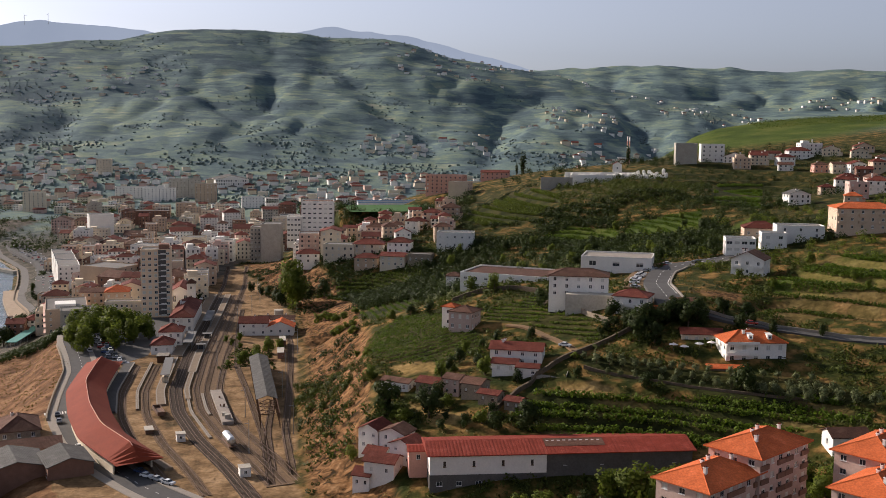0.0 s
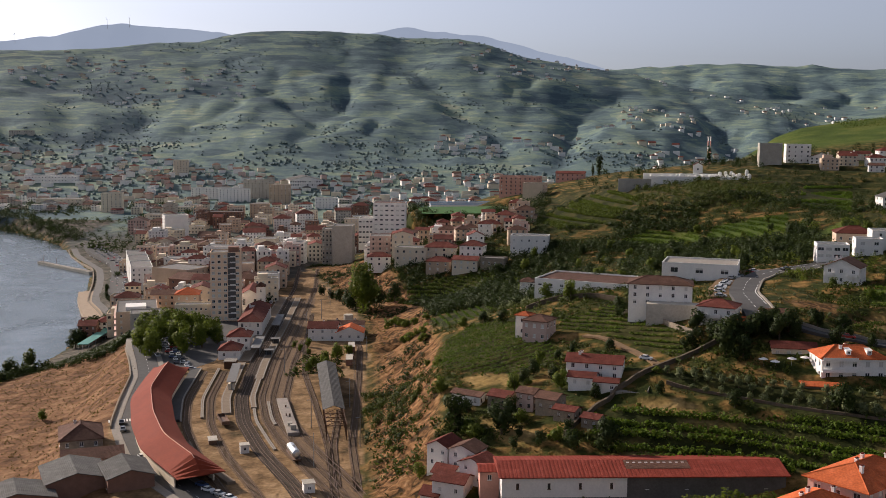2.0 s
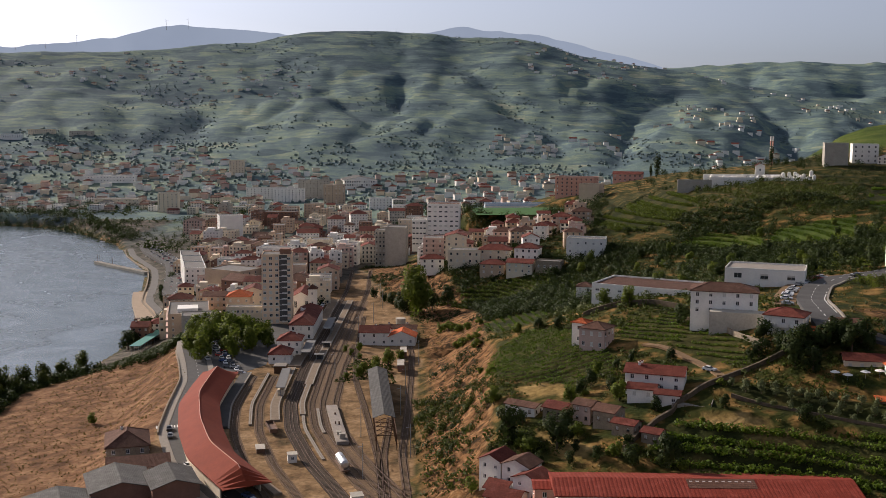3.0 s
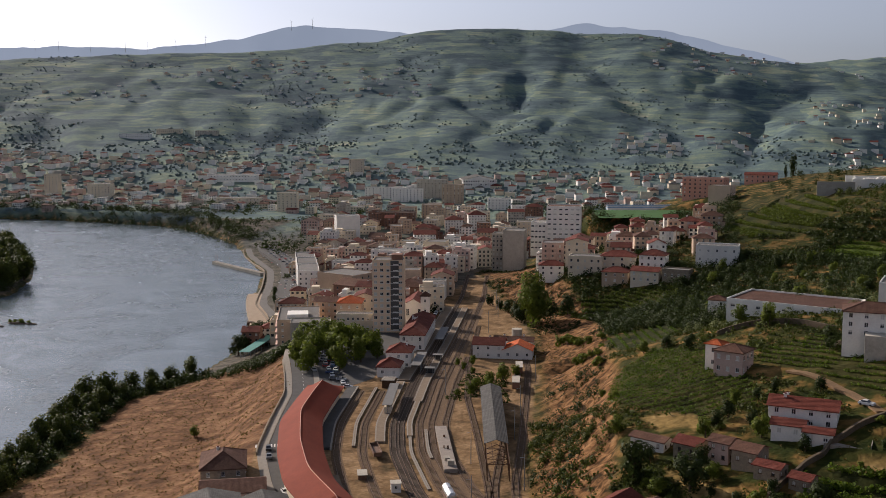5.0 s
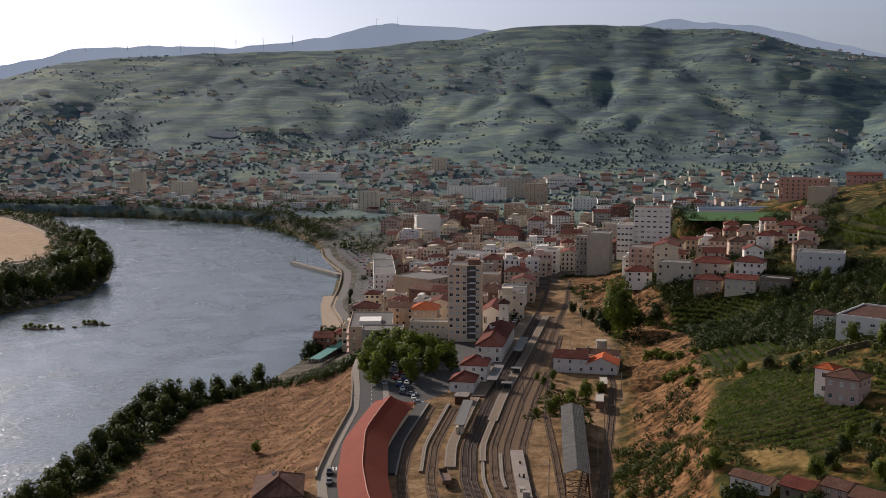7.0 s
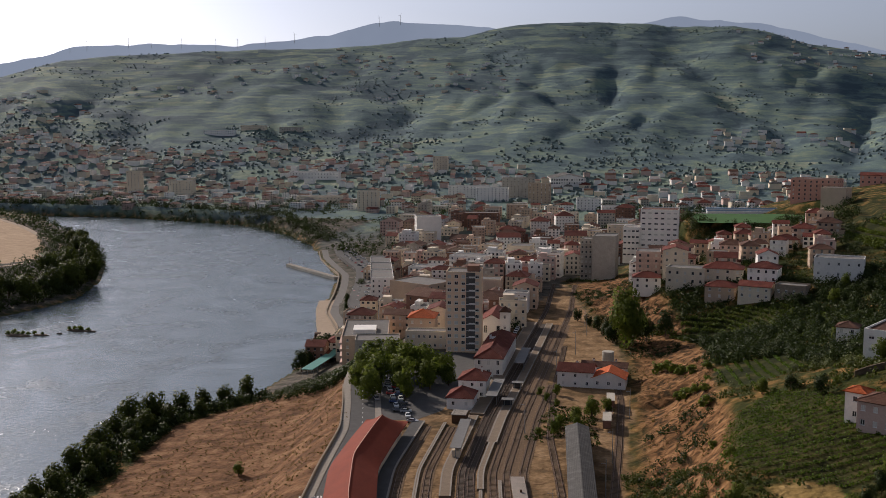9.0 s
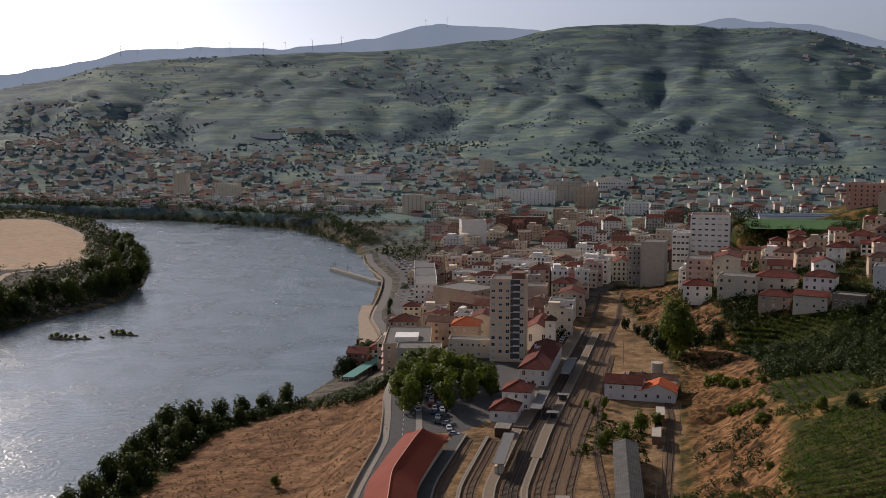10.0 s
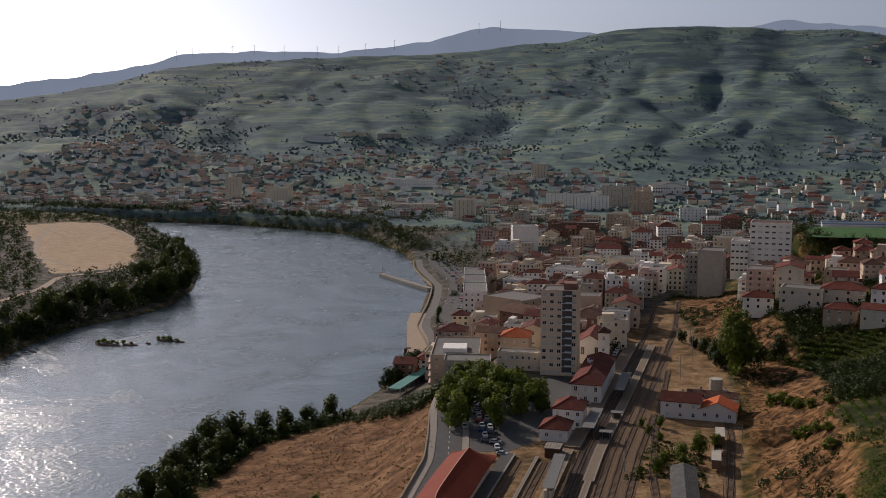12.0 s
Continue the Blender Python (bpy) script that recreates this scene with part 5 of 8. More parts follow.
# ---- roads ----
ROAD_A = resample([(-192, 545), (-176, 500), (-163, 470), (-151, 440), (-141, 400), (-132, 368), (-118, 340), (-101, 315), (-84, 296), (-55, 270), (-30, 240)], 2.5)
strip("road", ROAD_A, 4.4, 0.06, ASPHALT, "grey asphalt road curving past the goods shed", "road")
kerb_line = offset(ROAD_A, 5.9)
strip("pavement", kerb_line, 1.4, 0.2, KERB, "pale pavement along the road", "pavement")
strip("pavement", offset(ROAD_A, -5.6), 1.1, 0.2, KERB, "pale pavement along the field wall", "pavement")
field_wall = offset(between(ROAD_A, 365, 500), 7.5)
strip("wall_1", field_wall, 0.25, 1.1, STONE, "low dark stone wall beside the field", "wall", 3.0)
s = Shape()
dash = resample(ROAD_A, 1.0)
for i in range(2, len(dash) - 3, 6):
    seg = dash[i:i + 3]
    z = land(seg[:, 0], seg[:, 1])[0]
    ribbon(s, seg, 0.08, z + 0.02, z + 0.075)
tagged(new("trim", s.mesh("trim", LINE_PAINT)), "white dashed centre line on the road", "road marking", kind="structure")
cross = thing("zebra_crossing", -138.5, 374, RAIL_Z, 22, "white zebra crossing painted on the road", "zebra crossing", kind="structure")
for k in range(8):
    s = Shape()
    s.box(-4 + k, -3.5 + k, -1.6, 1.6, 0.02, 0.085)
    part("stripe", s.mesh("stripe", LINE_PAINT), cross)
square = Shape()
ring = [(-186, 540), (-160, 472), (-147, 452), (-137, 456), (-132, 470), (-137, 515), (-142, 562), (-172, 562)]
square.face([(x, y, RAIL_Z + 0.045) for x, y in ring][::-1])
for a, b in zip(ring, ring[1:] + ring[:1]):
    square.face([(*a, RAIL_Z + 0.045), (*b, RAIL_Z + 0.045), (*b, RAIL_Z - 0.5), (*a, RAIL_Z - 0.5)])
tagged(new("pavement", square.mesh("pavement", ASPHALT)), "dark asphalt station square under trees", "pavement", kind="structure")
ROAD_B = resample([(80, 364), (79.5, 378), (81.5, 400), (84, 416), (91, 440), (105, 457), (122, 466), (142, 473)], 2.0)
strip("road", ROAD_B, 5.0, 0.10, ASPHALT, "grey road bending uphill with white lines", "road", 1.6)
for by in (-4.5, 4.5):
    strip("trim", offset(ROAD_B, by), 0.14, 0.14, LINE_PAINT, "white edge line on the bending road", "road marking", 0.1)
s = Shape()
for i in range(2, len(ROAD_B) - 3, 3):
    seg = ROAD_B[i:i + 2]
    z = land(seg[:, 0], seg[:, 1])[0]
    z = np.maximum(z, np.maximum(land(*offset(seg, -5.0).T)[0], land(*offset(seg, 5.0).T)[0]))
    ribbon(s, seg, 0.12, z + 0.05, z + 0.15)
tagged(new("trim", s.mesh("trim", LINE_PAINT)), "white dashed centre line on the bending road", "road marking", kind="structure")
strip("kerb", offset(ROAD_B, 5.5), 0.35, 0.6, KERB, "pale low kerb wall outside the bend", "kerb", 1.5)
strip("pavement", offset(between(ROAD_B, 398, 458), -9.0), 3.8, 0.06, DIRT, "earthen car park beside the bending road", "car park", 1.6)
ROAD_C = resample([(80, 366), (92, 356), (114, 350.5), (132, 339), (165, 322)], 2.0)
strip("road", ROAD_C, 2.2, 0.08, ASPHALT, "narrow grey lane above the villa garden", "road", 1.2)
strip("wall_2", offset(ROAD_C, -2.7), 0.2, 0.9, KERB, "low pale wall along the lane", "wall", 2.0)
LANE = resample([(44, 344), (40, 356), (33, 371), (24, 381)], 1.5)
strip("path", LANE, 1.5, 0.05, DIRT, "brown dirt track climbing between vineyards", "path", 0.6)
strip("wall_3", resample([(14, 306), (19, 314), (34, 333), (49, 344), (64, 353)], 1.5), 0.35, 1.5, DARK_SCHIST, "dark stone wall climbing beside the track", "wall", 2.0)
strip("wall_7", resample([(4, 428), (15, 430), (30, 424), (40, 414)], 1.5), 0.3, 1.8, DARK_SCHIST, "old stone wall below the factory", "wall", 3.0)
strip("wall_4", resample([(36, 400), (45, 391), (54, 368), (60, 358)], 1.5), 0.25, 1.6, STONE, "stone retaining wall under the white house", "wall", 3.0)


# ---- town ----
tower = building("apartment_tower", -153.0, 563.5, 12, 15.6, 15, 36.0, 12, 5, 3, BEIGE, "flat", None, None, "tall beige apartment tower of twelve storeys", "apartment block", z=RAIL_Z, ww=1.6, wh=1.5, blank=("right",))
s = Shape()
s.box(1.4, 6.8, 5, 12, 36.1, 38.8)
part("lift_house", s.mesh("lift_house", BROWN), tower)
# no recess: a dark strip on the wall imitates the shade inside one
s = Shape()
s.box(1.3, 5.4, -0.22, -0.01, 1.5, 36.4)
shaft = part("balcony_shaft", s.mesh("balcony_shaft", SHADED_GREY), tower, label="dark strip on the wall standing in for shaded balconies")
for k in range(12):
    s = Shape()
    s.box(1.3, 5.4, -0.9, -0.23, 3.0 * k + 1.0, 3.0 * k + 1.15), s.box(2.6, 5.3, -0.9, -0.82, 3.0 * k + 1.15, 3.0 * k + 1.75)
    part("balcony", s.mesh("balcony", WHITE), shaft)

building("apartment_block", -225, 690, -22, 30, 24, 17, 5, 0, 4, TAN, "flat", None, None, "large tan apartment block with a blank end wall", "apartment block", balcony=0)
building("apartment_block", -247, 716, -20, 11, 26, 15, 5, 3, 6, PINK, "flat", None, None, "pinkish apartment block with balconies", "apartment block", balcony=1)
for k, (x, y) in enumerate(((-266, 752), (-283, 794), (-300, 836))):
    building("apartment_block", x, y, 22, 15, 38, 17, 5, 4, 9, WHITE, "flat", None, None, "white riverside apartment block with balconies", "apartment block", "riverside blocks", balcony=2)
building("apartment_block", -230, 821, -8, 26, 16, 17, 5, 6, 3, WHITE, "flat", None, None, "white apartment block with a terraced top", "apartment block", balcony=3)
building("long_block", -262, 834, 0, 32, 14, 10, 3, 7, 3, WHITE, "flat", None, None, "long white three-storey block", "block")
for k in range(5):
    building("terraced_block", -224 - 5.5 * k, 949 + 1.5 * k, 3, 7 if k else 18, 20, 14 - 2.2 * k, 4 if k < 3 else 3, 2 if k else 0, 3, CREAM, "flat", None, None, "cream block stepping down in terraces", "apartment block", "stepped terraces")
building("apartment_block", -177, 690, 10, 14, 14, 13, 4, 0, 3, PEACH, "flat", None, None, "peach-coloured block with a blank wall", "apartment block")
building("townhouse", -163, 640, 9, 17, 16, 11, 3, 5, 4, BROWN, "hip", TILE_BROWN, None, "red-brown townhouse with a hipped old tile roof", "house")
building("church", -147, 590, 9, 12, 26, 9.5, 1, 2, 4, WHITE, "gable", TILE_RED, 3.6, "white church with a red gable roof", "church", z=RAIL_Z, along="y", ww=1.6, wh=3.6, ground=2.0)
bell = building("bell_tower", -140.2, 588, 9, 4.6, 4.6, 15, 3, 1, 1, WHITE, "hip", TILE_BROWN, 2.2, "white square church bell tower with a small roof", "church tower", z=RAIL_Z, ww=1.0, wh=1.8)
building("warehouse", -203, 660, -18, 30, 22, 8, 2, 5, 3, BROWN, "gable", TILE_BROWN, 3.0, "old hall with a wide dark brown roof", "hall")
building("house", -183, 592, 12, 13, 14, 9, 2, 3, 3, PEACH, "hip", TILE_ORANGE, None, "peach house with an orange hipped roof", "house")
building("house", -181, 613, 12, 12, 16, 9, 2, 3, 3, CREAM, "gable", TILE_RED, None, "cream house with a steep red gable roof", "house", along="y")
building("low_block", -171, 566, 12, 20, 9, 8, 2, 8, 3, CREAM, "flat", None, None, "cream low block with a row of windows beside the tower", "block", z=RAIL_Z - 0.5)
river_house = building("riverside_hotel", -205, 574, 20, 22, 42, 16, 5, 4, 8, PEACH, "flat", None, None, "peach-coloured riverside building with red balcony bands", "building", z=13.0, sink=12)
for k in range(1, 5):
    s = Shape()
    s.box(-12.2, -11.05, 0.5, 41, 3.2 * k - 0.5, 3.2 * k + 0.5)
    part("balcony_band", s.mesh("balcony_band", PINK), river_house)
s = Shape()
s.box(-6, 5, 8, 20, 16.1, 18.0)
part("roof_house", s.mesh("roof_house", WHITE), river_house)
building("low_block", -190, 552, 20, 20, 14, 5, 1, 4, 2, GREY, "flat", None, None, "low grey annex with a flat roof", "block")
building("apartment_block", -362, 1126, 28, 25, 15, 25, 8, 0, 5, WHITE, "flat", None, None, "white eight-storey apartment slab with a blank end", "apartment block", balcony=0)
building("apartment_block", -337, 1228, 12, 40, 14, 15, 5, 10, 3, BROWN, "flat", None, None, "brown brick apartment block with pale bands", "apartment block", balcony=2)
building("apartment_block", -314, 1297, 12, 24, 16, 16, 5, 6, 3, TAN, "flat", None, None, "tan apartment block among trees", "apartment block")
building("market_hall", -338, 1002, -8, 36, 18, 9, 2, 9, 4, TERRACOTTA, "hip", TILE_RED, None, "terracotta hall with a red hipped roof", "hall")
building("old_school", -300, 968, -8, 40, 18, 9, 2, 10, 4, CREAM, "hip", TILE_BROWN, None, "wide cream building with a brown hipped roof", "building")
building("apartment_block", -130, 800, 3, 15, 20, 30, 9, 0, 4, GREY, "flat", None, None, "grey unfinished-looking block with a blank wall", "apartment block", z=25.0)
building("apartment_block", -142.5, 806, 3, 8, 14, 29, 9, 3, 3, GREY, "flat", None, None, "grey narrow apartment block with open balconies", "apartment block", z=23.0, balcony=1)
building("hospital_block", -99, 836, 4, 25, 22, 29, 8, 6, 3, WHITE, "flat", TILE_BROWN, None, "big white eight-storey block with rows of windows", "block", z=41.0, ww=2.2, wh=1.0)
building("hospital_block", -117, 832, 4, 11, 18, 20, 5, 4, 2, WHITE, "flat", None, None, "white five-storey side wing", "block", z=38.0, ww=1.8, wh=1.1)
building("apartment_block", -150, 1000, 6, 22, 15, 30, 9, 5, 3, CREAM, "flat", None, None, "tall cream apartment block with balconies", "apartment block", balcony=1)
building("apartment_block", -128, 1030, 6, 26, 15, 30, 8, 6, 3, BROWN, "flat", None, None, "brown brick apartment block with many windows", "apartment block", balcony=2)
building("apartment_block", -88, 695, 6, 13, 16, 15, 5, 3, 4, PINK, "flat", None, None, "pink five-storey block with balconies", "apartment block", balcony=1)
building("apartment_block", -72, 681, 6, 13, 15, 14, 4, 3, 4, CREAM, "gable", TILE_RED, 2.0, "cream four-storey block with a red roof", "apartment block", along="y")
building("house", -64, 650, -4, 19, 13, 8, 2, 5, 3, CREAM, "flat", None, None, "cream flat-roofed house above the gully", "house", z=49.5)
building("house", -84, 660, 8, 14, 10, 6, 2, 3, 2, WHITE, "hip", TILE_RED, None, "white house at the edge of the slope", "house")
building("house", -46, 652, -2, 19, 12, 6, 2, 4, 2, CREAM, "hip", TILE_RED, None, "cream house with a red hipped roof", "house")
building("house", -27, 642, -10, 14, 11, 7, 2, 4, 2, WHITE, "hip", TILE_RED, None, "white two-storey house with a red roof", "house")
building("house", -46, 632, -6, 14, 10, 6, 2, 3, 2, TAN, "hip", TILE_RED, None, "tan house with a red hipped roof at the terrace edge", "house")
building("house", -30, 625, -12, 15, 10, 6, 2, 4, 2, CREAM, "gable", TILE_RED, None, "cream house with a red gable roof at the terrace edge", "house")
building("house", -14, 622, -14, 14, 9, 5, 1, 4, 2, STONE, "flat", None, None, "low stone-coloured house at the terrace edge", "house")
building("house", -25, 667, 8, 10, 10, 7, 2, 3, 2, WHITE, "gable", TILE_RED, 2.5, "white house with a steep gable", "house", along="y")
building("block", 7, 636, -6, 22, 13, 9, 2, 5, 3, WHITE, "flat", None, None, "white flat-roofed two-storey building on the hillside", "building")
building("house", -22, 777, 0, 12, 10, 6, 2, 3, 2, WHITE, "gable", TILE_BROWN, None, "white gabled house below the stadium", "house", z=60.0, along="y")
building("sports_hall", -332, 1677, 18, 52, 60, 10, 2, 14, 10, WHITE, "gable", SHEET_GREY, 6.0, "large white sports hall with a low gable roof", "hall", along="y", ww=2.0, wh=2.6)
for x, y, w, d, h, n, c, lab in ((-447, 1550, 60, 14, 16, 5, 12, "long white apartment slab on the plain"), (-400, 1500, 44, 14, 18, 6, 9, "white apartment slab on the plain"), (-380, 1565, 46, 16, 27, 8, 9, "dark grey apartment slab"),
                                 (-330, 1480, 30, 16, 26, 8, 6, "tan apartment block among trees"), (-514, 1335, 26, 16, 24, 8, 5, "beige apartment block on the plain"), (-733, 1648, 80, 25, 10, 2, 16, "long white factory building"),
                                 (-952, 1484, 21, 14, 31, 10, 4, "pale tall apartment tower"), (-868, 1477, 34, 20, 20, 6, 7, "pale apartment block by the river"), (-560, 1760, 24, 16, 24, 8, 5, "pale block above the town"),
                                 (-1105, 2003, 62, 18, 7, 2, 14, "long white shed on the far slope"), (-1055, 2052, 50, 18, 7, 2, 12, "long pale shed on the far slope"), (-985, 2080, 46, 16, 6, 2, 10, "long grey shed on the far slope"),
                                 (-250, 1400, 30, 16, 14, 4, 7, "white apartment block on the plain"), (-210, 1330, 24, 14, 13, 4, 6, "white block beside the stadium road"), (-620, 1420, 60, 20, 9, 2, 12, "long pale warehouse on the plain"), (-100, 1290, 26, 14, 14, 4, 6, "grey apartment block beside trees")):
    building("apartment_block" if h > 12 else "warehouse", x, y, 12, w, d, h, n, c, 2, (CREAM if "beige" in lab or "pale" in lab else TAN if "tan" in lab else GREY if "grey" in lab else WHITE), "flat", None, None, lab, "block")
building("apartment_block", 0, 945, -18, 34, 15, 16, 5, 8, 3, TERRACOTTA, "flat", None, None, "terracotta apartment block with pale balconies", "apartment block", balcony=2, z=70.5)
building("apartment_block", 12, 893, -18, 17, 14, 13, 4, 0, 3, PEACH, "flat", None, None, "peach block with a blank wall", "apartment block", z=70.5)
building("hall", 47, 990, -8, 26, 13, 7, 2, 6, 2, TERRACOTTA, "gable", TILE_RED, 2.0, "low terracotta hall with a red roof", "hall", z=81)
stand = thing("grandstand", -30, 940, 61.6, 14, "long pale blue and white stand along the football pitch", "grandstand")
for k in range(4):
    s = Shape()
    s.box(-46, 46, k * 1.4, k * 1.4 + 1.39, -1, 0.8 + 0.8 * k)
    part("seat_step", s.mesh("seat_step", (WHITE, plain("pale_blue_paint", (0.30, 0.40, 0.50), 0.7, 0.1, 2.0))[k % 2]), stand)
pitch = Shape()
pitch.face([(-86, 914, 61.75), (-74, 846, 61.75), (14, 868, 61.75), (2, 936, 61.75)])
tagged(new("football_pitch", pitch.mesh("football_pitch", PITCH)), "green football pitch above the town", "football pitch", kind="structure")

rng = random.Random(4)


def filler(xs, n, size, height, walls, roofs, gap, label, group, yaw=10, joined=False, mask=None, flat=0.25):
    """Loosely packed houses inside a box of the plan, kept apart from each other and from what stands already."""
    x0, x1, y0, y1 = xs
    tries, mats = 0, [*dict.fromkeys(walls), *dict.fromkeys(roofs), FLAT_ROOF, GLASS]
    heap = Shape()
    while n and tries < 9000:
        tries += 1
        x, y = rng.uniform(x0, x1), rng.uniform(y0, y1)
        w, d = rng.uniform(*size), rng.uniform(*size)
        if any(abs(x - a) < (w + c) / 2 + gap and abs(y + d / 2 - b) < (d + e) / 2 + gap for a, b, c, e in TAKEN):
            continue
        if mask and not mask(x, y):
            continue
        TAKEN.append((x, y + d / 2, w, d))
        n -= 1
        h = rng.uniform(*height)
        st = max(1, round(h / 3))
        kind = "flat" if rng.random() < flat else rng.choice(("hip", "gable"))
        turn, along = yaw + rng.uniform(-10, 10), rng.choice("xy")
        wall, tiles = rng.choice(walls), rng.choice(roofs)
        if not joined:
            building("house", x, y, turn, w, d, h, st, max(2, int(w / 2.9)), max(1, int(d / 3.6)), wall, kind, tiles if kind != "flat" else None, None, label, "house", group, along=along, chimneys=1 if rng.random() < 0.4 else 0, ww=rng.uniform(0.9, 1.7), wh=rng.uniform(1.2, 1.9), balcony=rng.choice((0, 1, 2)) if h > 7.5 else 0, extra=rng.random())
            continue
        one = Shape()
        for k in range(4):
            q = [(-w / 2, 0), (w / 2, 0), (w / 2, d), (-w / 2, d)]
            a, b = q[k], q[(k + 1) % 4]
            one.face([(*a, -5), (*b, -5), (*b, h), (*a, h)], mats.index(wall))
        for k in range(st if y < 1480 else 0):
            for c in range(int(w / 3.5)):
                u, v = -w / 2 + 3.5 * c + 1.2, 3 * k + 1.0
                one.face([(u, -0.06, v), (u + 1.4, -0.06, v), (u + 1.4, -0.06, v + 1.4), (u, -0.06, v + 1.4)], len(mats) - 1)
        if kind == "flat":
            one.face([(-w / 2, 0, h), (w / 2, 0, h), (w / 2, d, h), (-w / 2, d, h)], len(mats) - 2)
        else:
            before = len(one.f)
            roof_shape(one, kind, w, d, h, 0.22 * min(w, d), 0.5, along)
            one.m[before:] = [mats.index(tiles)] * (len(one.f) - before)
        c, s_, z, k = math.cos(radians(turn)), math.sin(radians(turn)), ground_z(x, y), len(heap.v)
        heap.v += [(x + a * c - b * s_, y + a * s_ + b * c, z + e) for a, b, e in one.v]
        heap.f += [tuple(k + i for i in f) for f in one.f]
        heap.m += one.m
    if joined:
        tagged(new("distant_houses", heap.mesh("distant_houses", *mats)), label, "houses", kind="stuff")


TAKEN = [(o.location.x, o.location.y + 10, 24, 24) for o in scene.objects if o.type == "EMPTY" and o.get("category") in ("apartment block", "house", "block", "hall", "church", "church tower", "building", "station", "stand")]
TAKEN += [(-153, 571, 20, 20), (-225, 700, 36, 36), (-290, 810, 40, 60), (-205, 595, 30, 50), (-130, 550, 16, 60), (-147, 603, 16, 34)]
MIX_WALL, MIX_ROOF = [WHITE, WHITE, CREAM, CREAM, PEACH, PINK, TAN, GREY, BROWN], [TILE_RED, TILE_BROWN, TILE_BROWN, TILE_RED, TILE_RED]
in_town = lambda x, y: land(x, y)[1]["town"] > 0.5 and abs(x - float(np.interp(y, SPINE[:, 1], SPINE[:, 0]))) > 16 and x < float(np.interp(y, SPINE[:, 1], SPINE[:, 0]))
filler((-250, -135, 610, 800), 60, (8, 15), (7, 16), MIX_WALL, MIX_ROOF, 1.0, "town house packed among others", "old town houses", 9, False, in_town, 0.45)
filler((-340, -140, 800, 1000), 76, (9, 18), (7, 17), MIX_WALL, MIX_ROOF, 1.5, "town house with a tiled roof", "old town houses", 6, False, lambda x, y: land(x, y)[1]["town"] > 0.5 and x > -355 + 0.0 * y + 0.36 * (960 - y), 0.45)
filler((-440, -100, 1000, 1310), 90, (10, 22), (6, 17), MIX_WALL, MIX_ROOF, 4, "town house with a tiled roof", "outer town houses", 8, False, lambda x, y: x > -380 - 0.55 * (y - 1000) + 30, 0.5)
on_shoulder = lambda x, y: ground_z(x, y) > 36 and land(x, y)[1]["hill"] > 0.6
filler((-100, 5, 655, 800), 44, (8, 13), (5, 11), [WHITE, CREAM, PEACH, PINK, TAN], MIX_ROOF, 1.5, "hillside house with a red roof", "shoulder houses", 0, False, on_shoulder)
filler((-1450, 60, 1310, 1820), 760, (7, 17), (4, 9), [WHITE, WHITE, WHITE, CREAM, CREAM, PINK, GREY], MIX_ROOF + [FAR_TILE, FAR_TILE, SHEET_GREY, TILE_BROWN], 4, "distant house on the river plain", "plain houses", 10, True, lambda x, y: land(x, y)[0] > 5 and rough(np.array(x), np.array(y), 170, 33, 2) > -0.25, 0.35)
far_spot = lambda x, y: rough(np.array(x), np.array(y), 420, 31, 2) > 0.2 and land(x, y)[0] > 8
filler((-1900, 700, 1700, 2350), 230, (8, 18), (4, 9), [WHITE, WHITE, CREAM], MIX_ROOF, 6, "far white house on the lower slopes", "slope houses", 0, True, far_spot, 0.5)
far_spot2 = lambda x, y: rough(np.array(x), np.array(y), 380, 32, 2) > 0.3
filler((-1800, 1500, 2350, 3500), 330, (7, 14), (4, 7), [WHITE, WHITE, CREAM], MIX_ROOF, 8, "far white village house on the mountainside", "village houses", 0, True, far_spot2, 0.6)


# ---- hillside buildings ----
ware = thing("wine_warehouse", 33, 278, 35, 6.5, "long warehouse with white and grey walls and a red sheet roof", "warehouse")
s = Shape()
holes = facade(s, lambda u, v, t: (-36 + u, t, v + 5.2), 31.5, 5.4, 4, 1, 0.0, 0.7, 1.5)
s.box(-36, -4.5, 0.02, 16, 4.9, 10.55)
part("upper_wall", s.mesh("upper_wall", WHITE), ware, label="white plastered upper wall")
for u, v in holes:
    part("window", window_mesh(0.7, 1.5, "clear", True), ware, (-36 + u, 0.0, v + 5.2))
s = Shape()
holes = facade(s, lambda u, v, t: (-36.1 + u, t - 0.1, v), 31.7, 5.1, 6, 1, 0.0, 1.6, 1.2)
s.box(-36, -4.5, 0.1, 16, -6, 5.1), s.face([(-36.1, -0.1, 0), (-4.4, -0.1, 0), (-4.4, -0.1, -6), (-36.1, -0.1, -6)])
part("base_wall", s.mesh("base_wall", SHADED_GREY), ware, label="grey stone lower wall")
for u, v in holes:
    part("window", window_mesh(1.6, 1.2, "clear"), ware, (-36.1 + u, 0.0, v))
s = Shape()
holes = facade(s, lambda u, v, t: (-4.4 + u, t + 0.4, v), 40.4, 10.4, 4, 1, 5.0, 0.9, 1.8)
s.box(-4.4, 36, 0.42, 16, -6, 10.4)
part("annex_wall", s.mesh("annex_wall", SHADED_GREY), ware, label="bare grey annex wall")
for u, v in holes:
    part("window", window_mesh(0.9, 1.8, "clear"), ware, (-4.4 + u, 0.5, v))
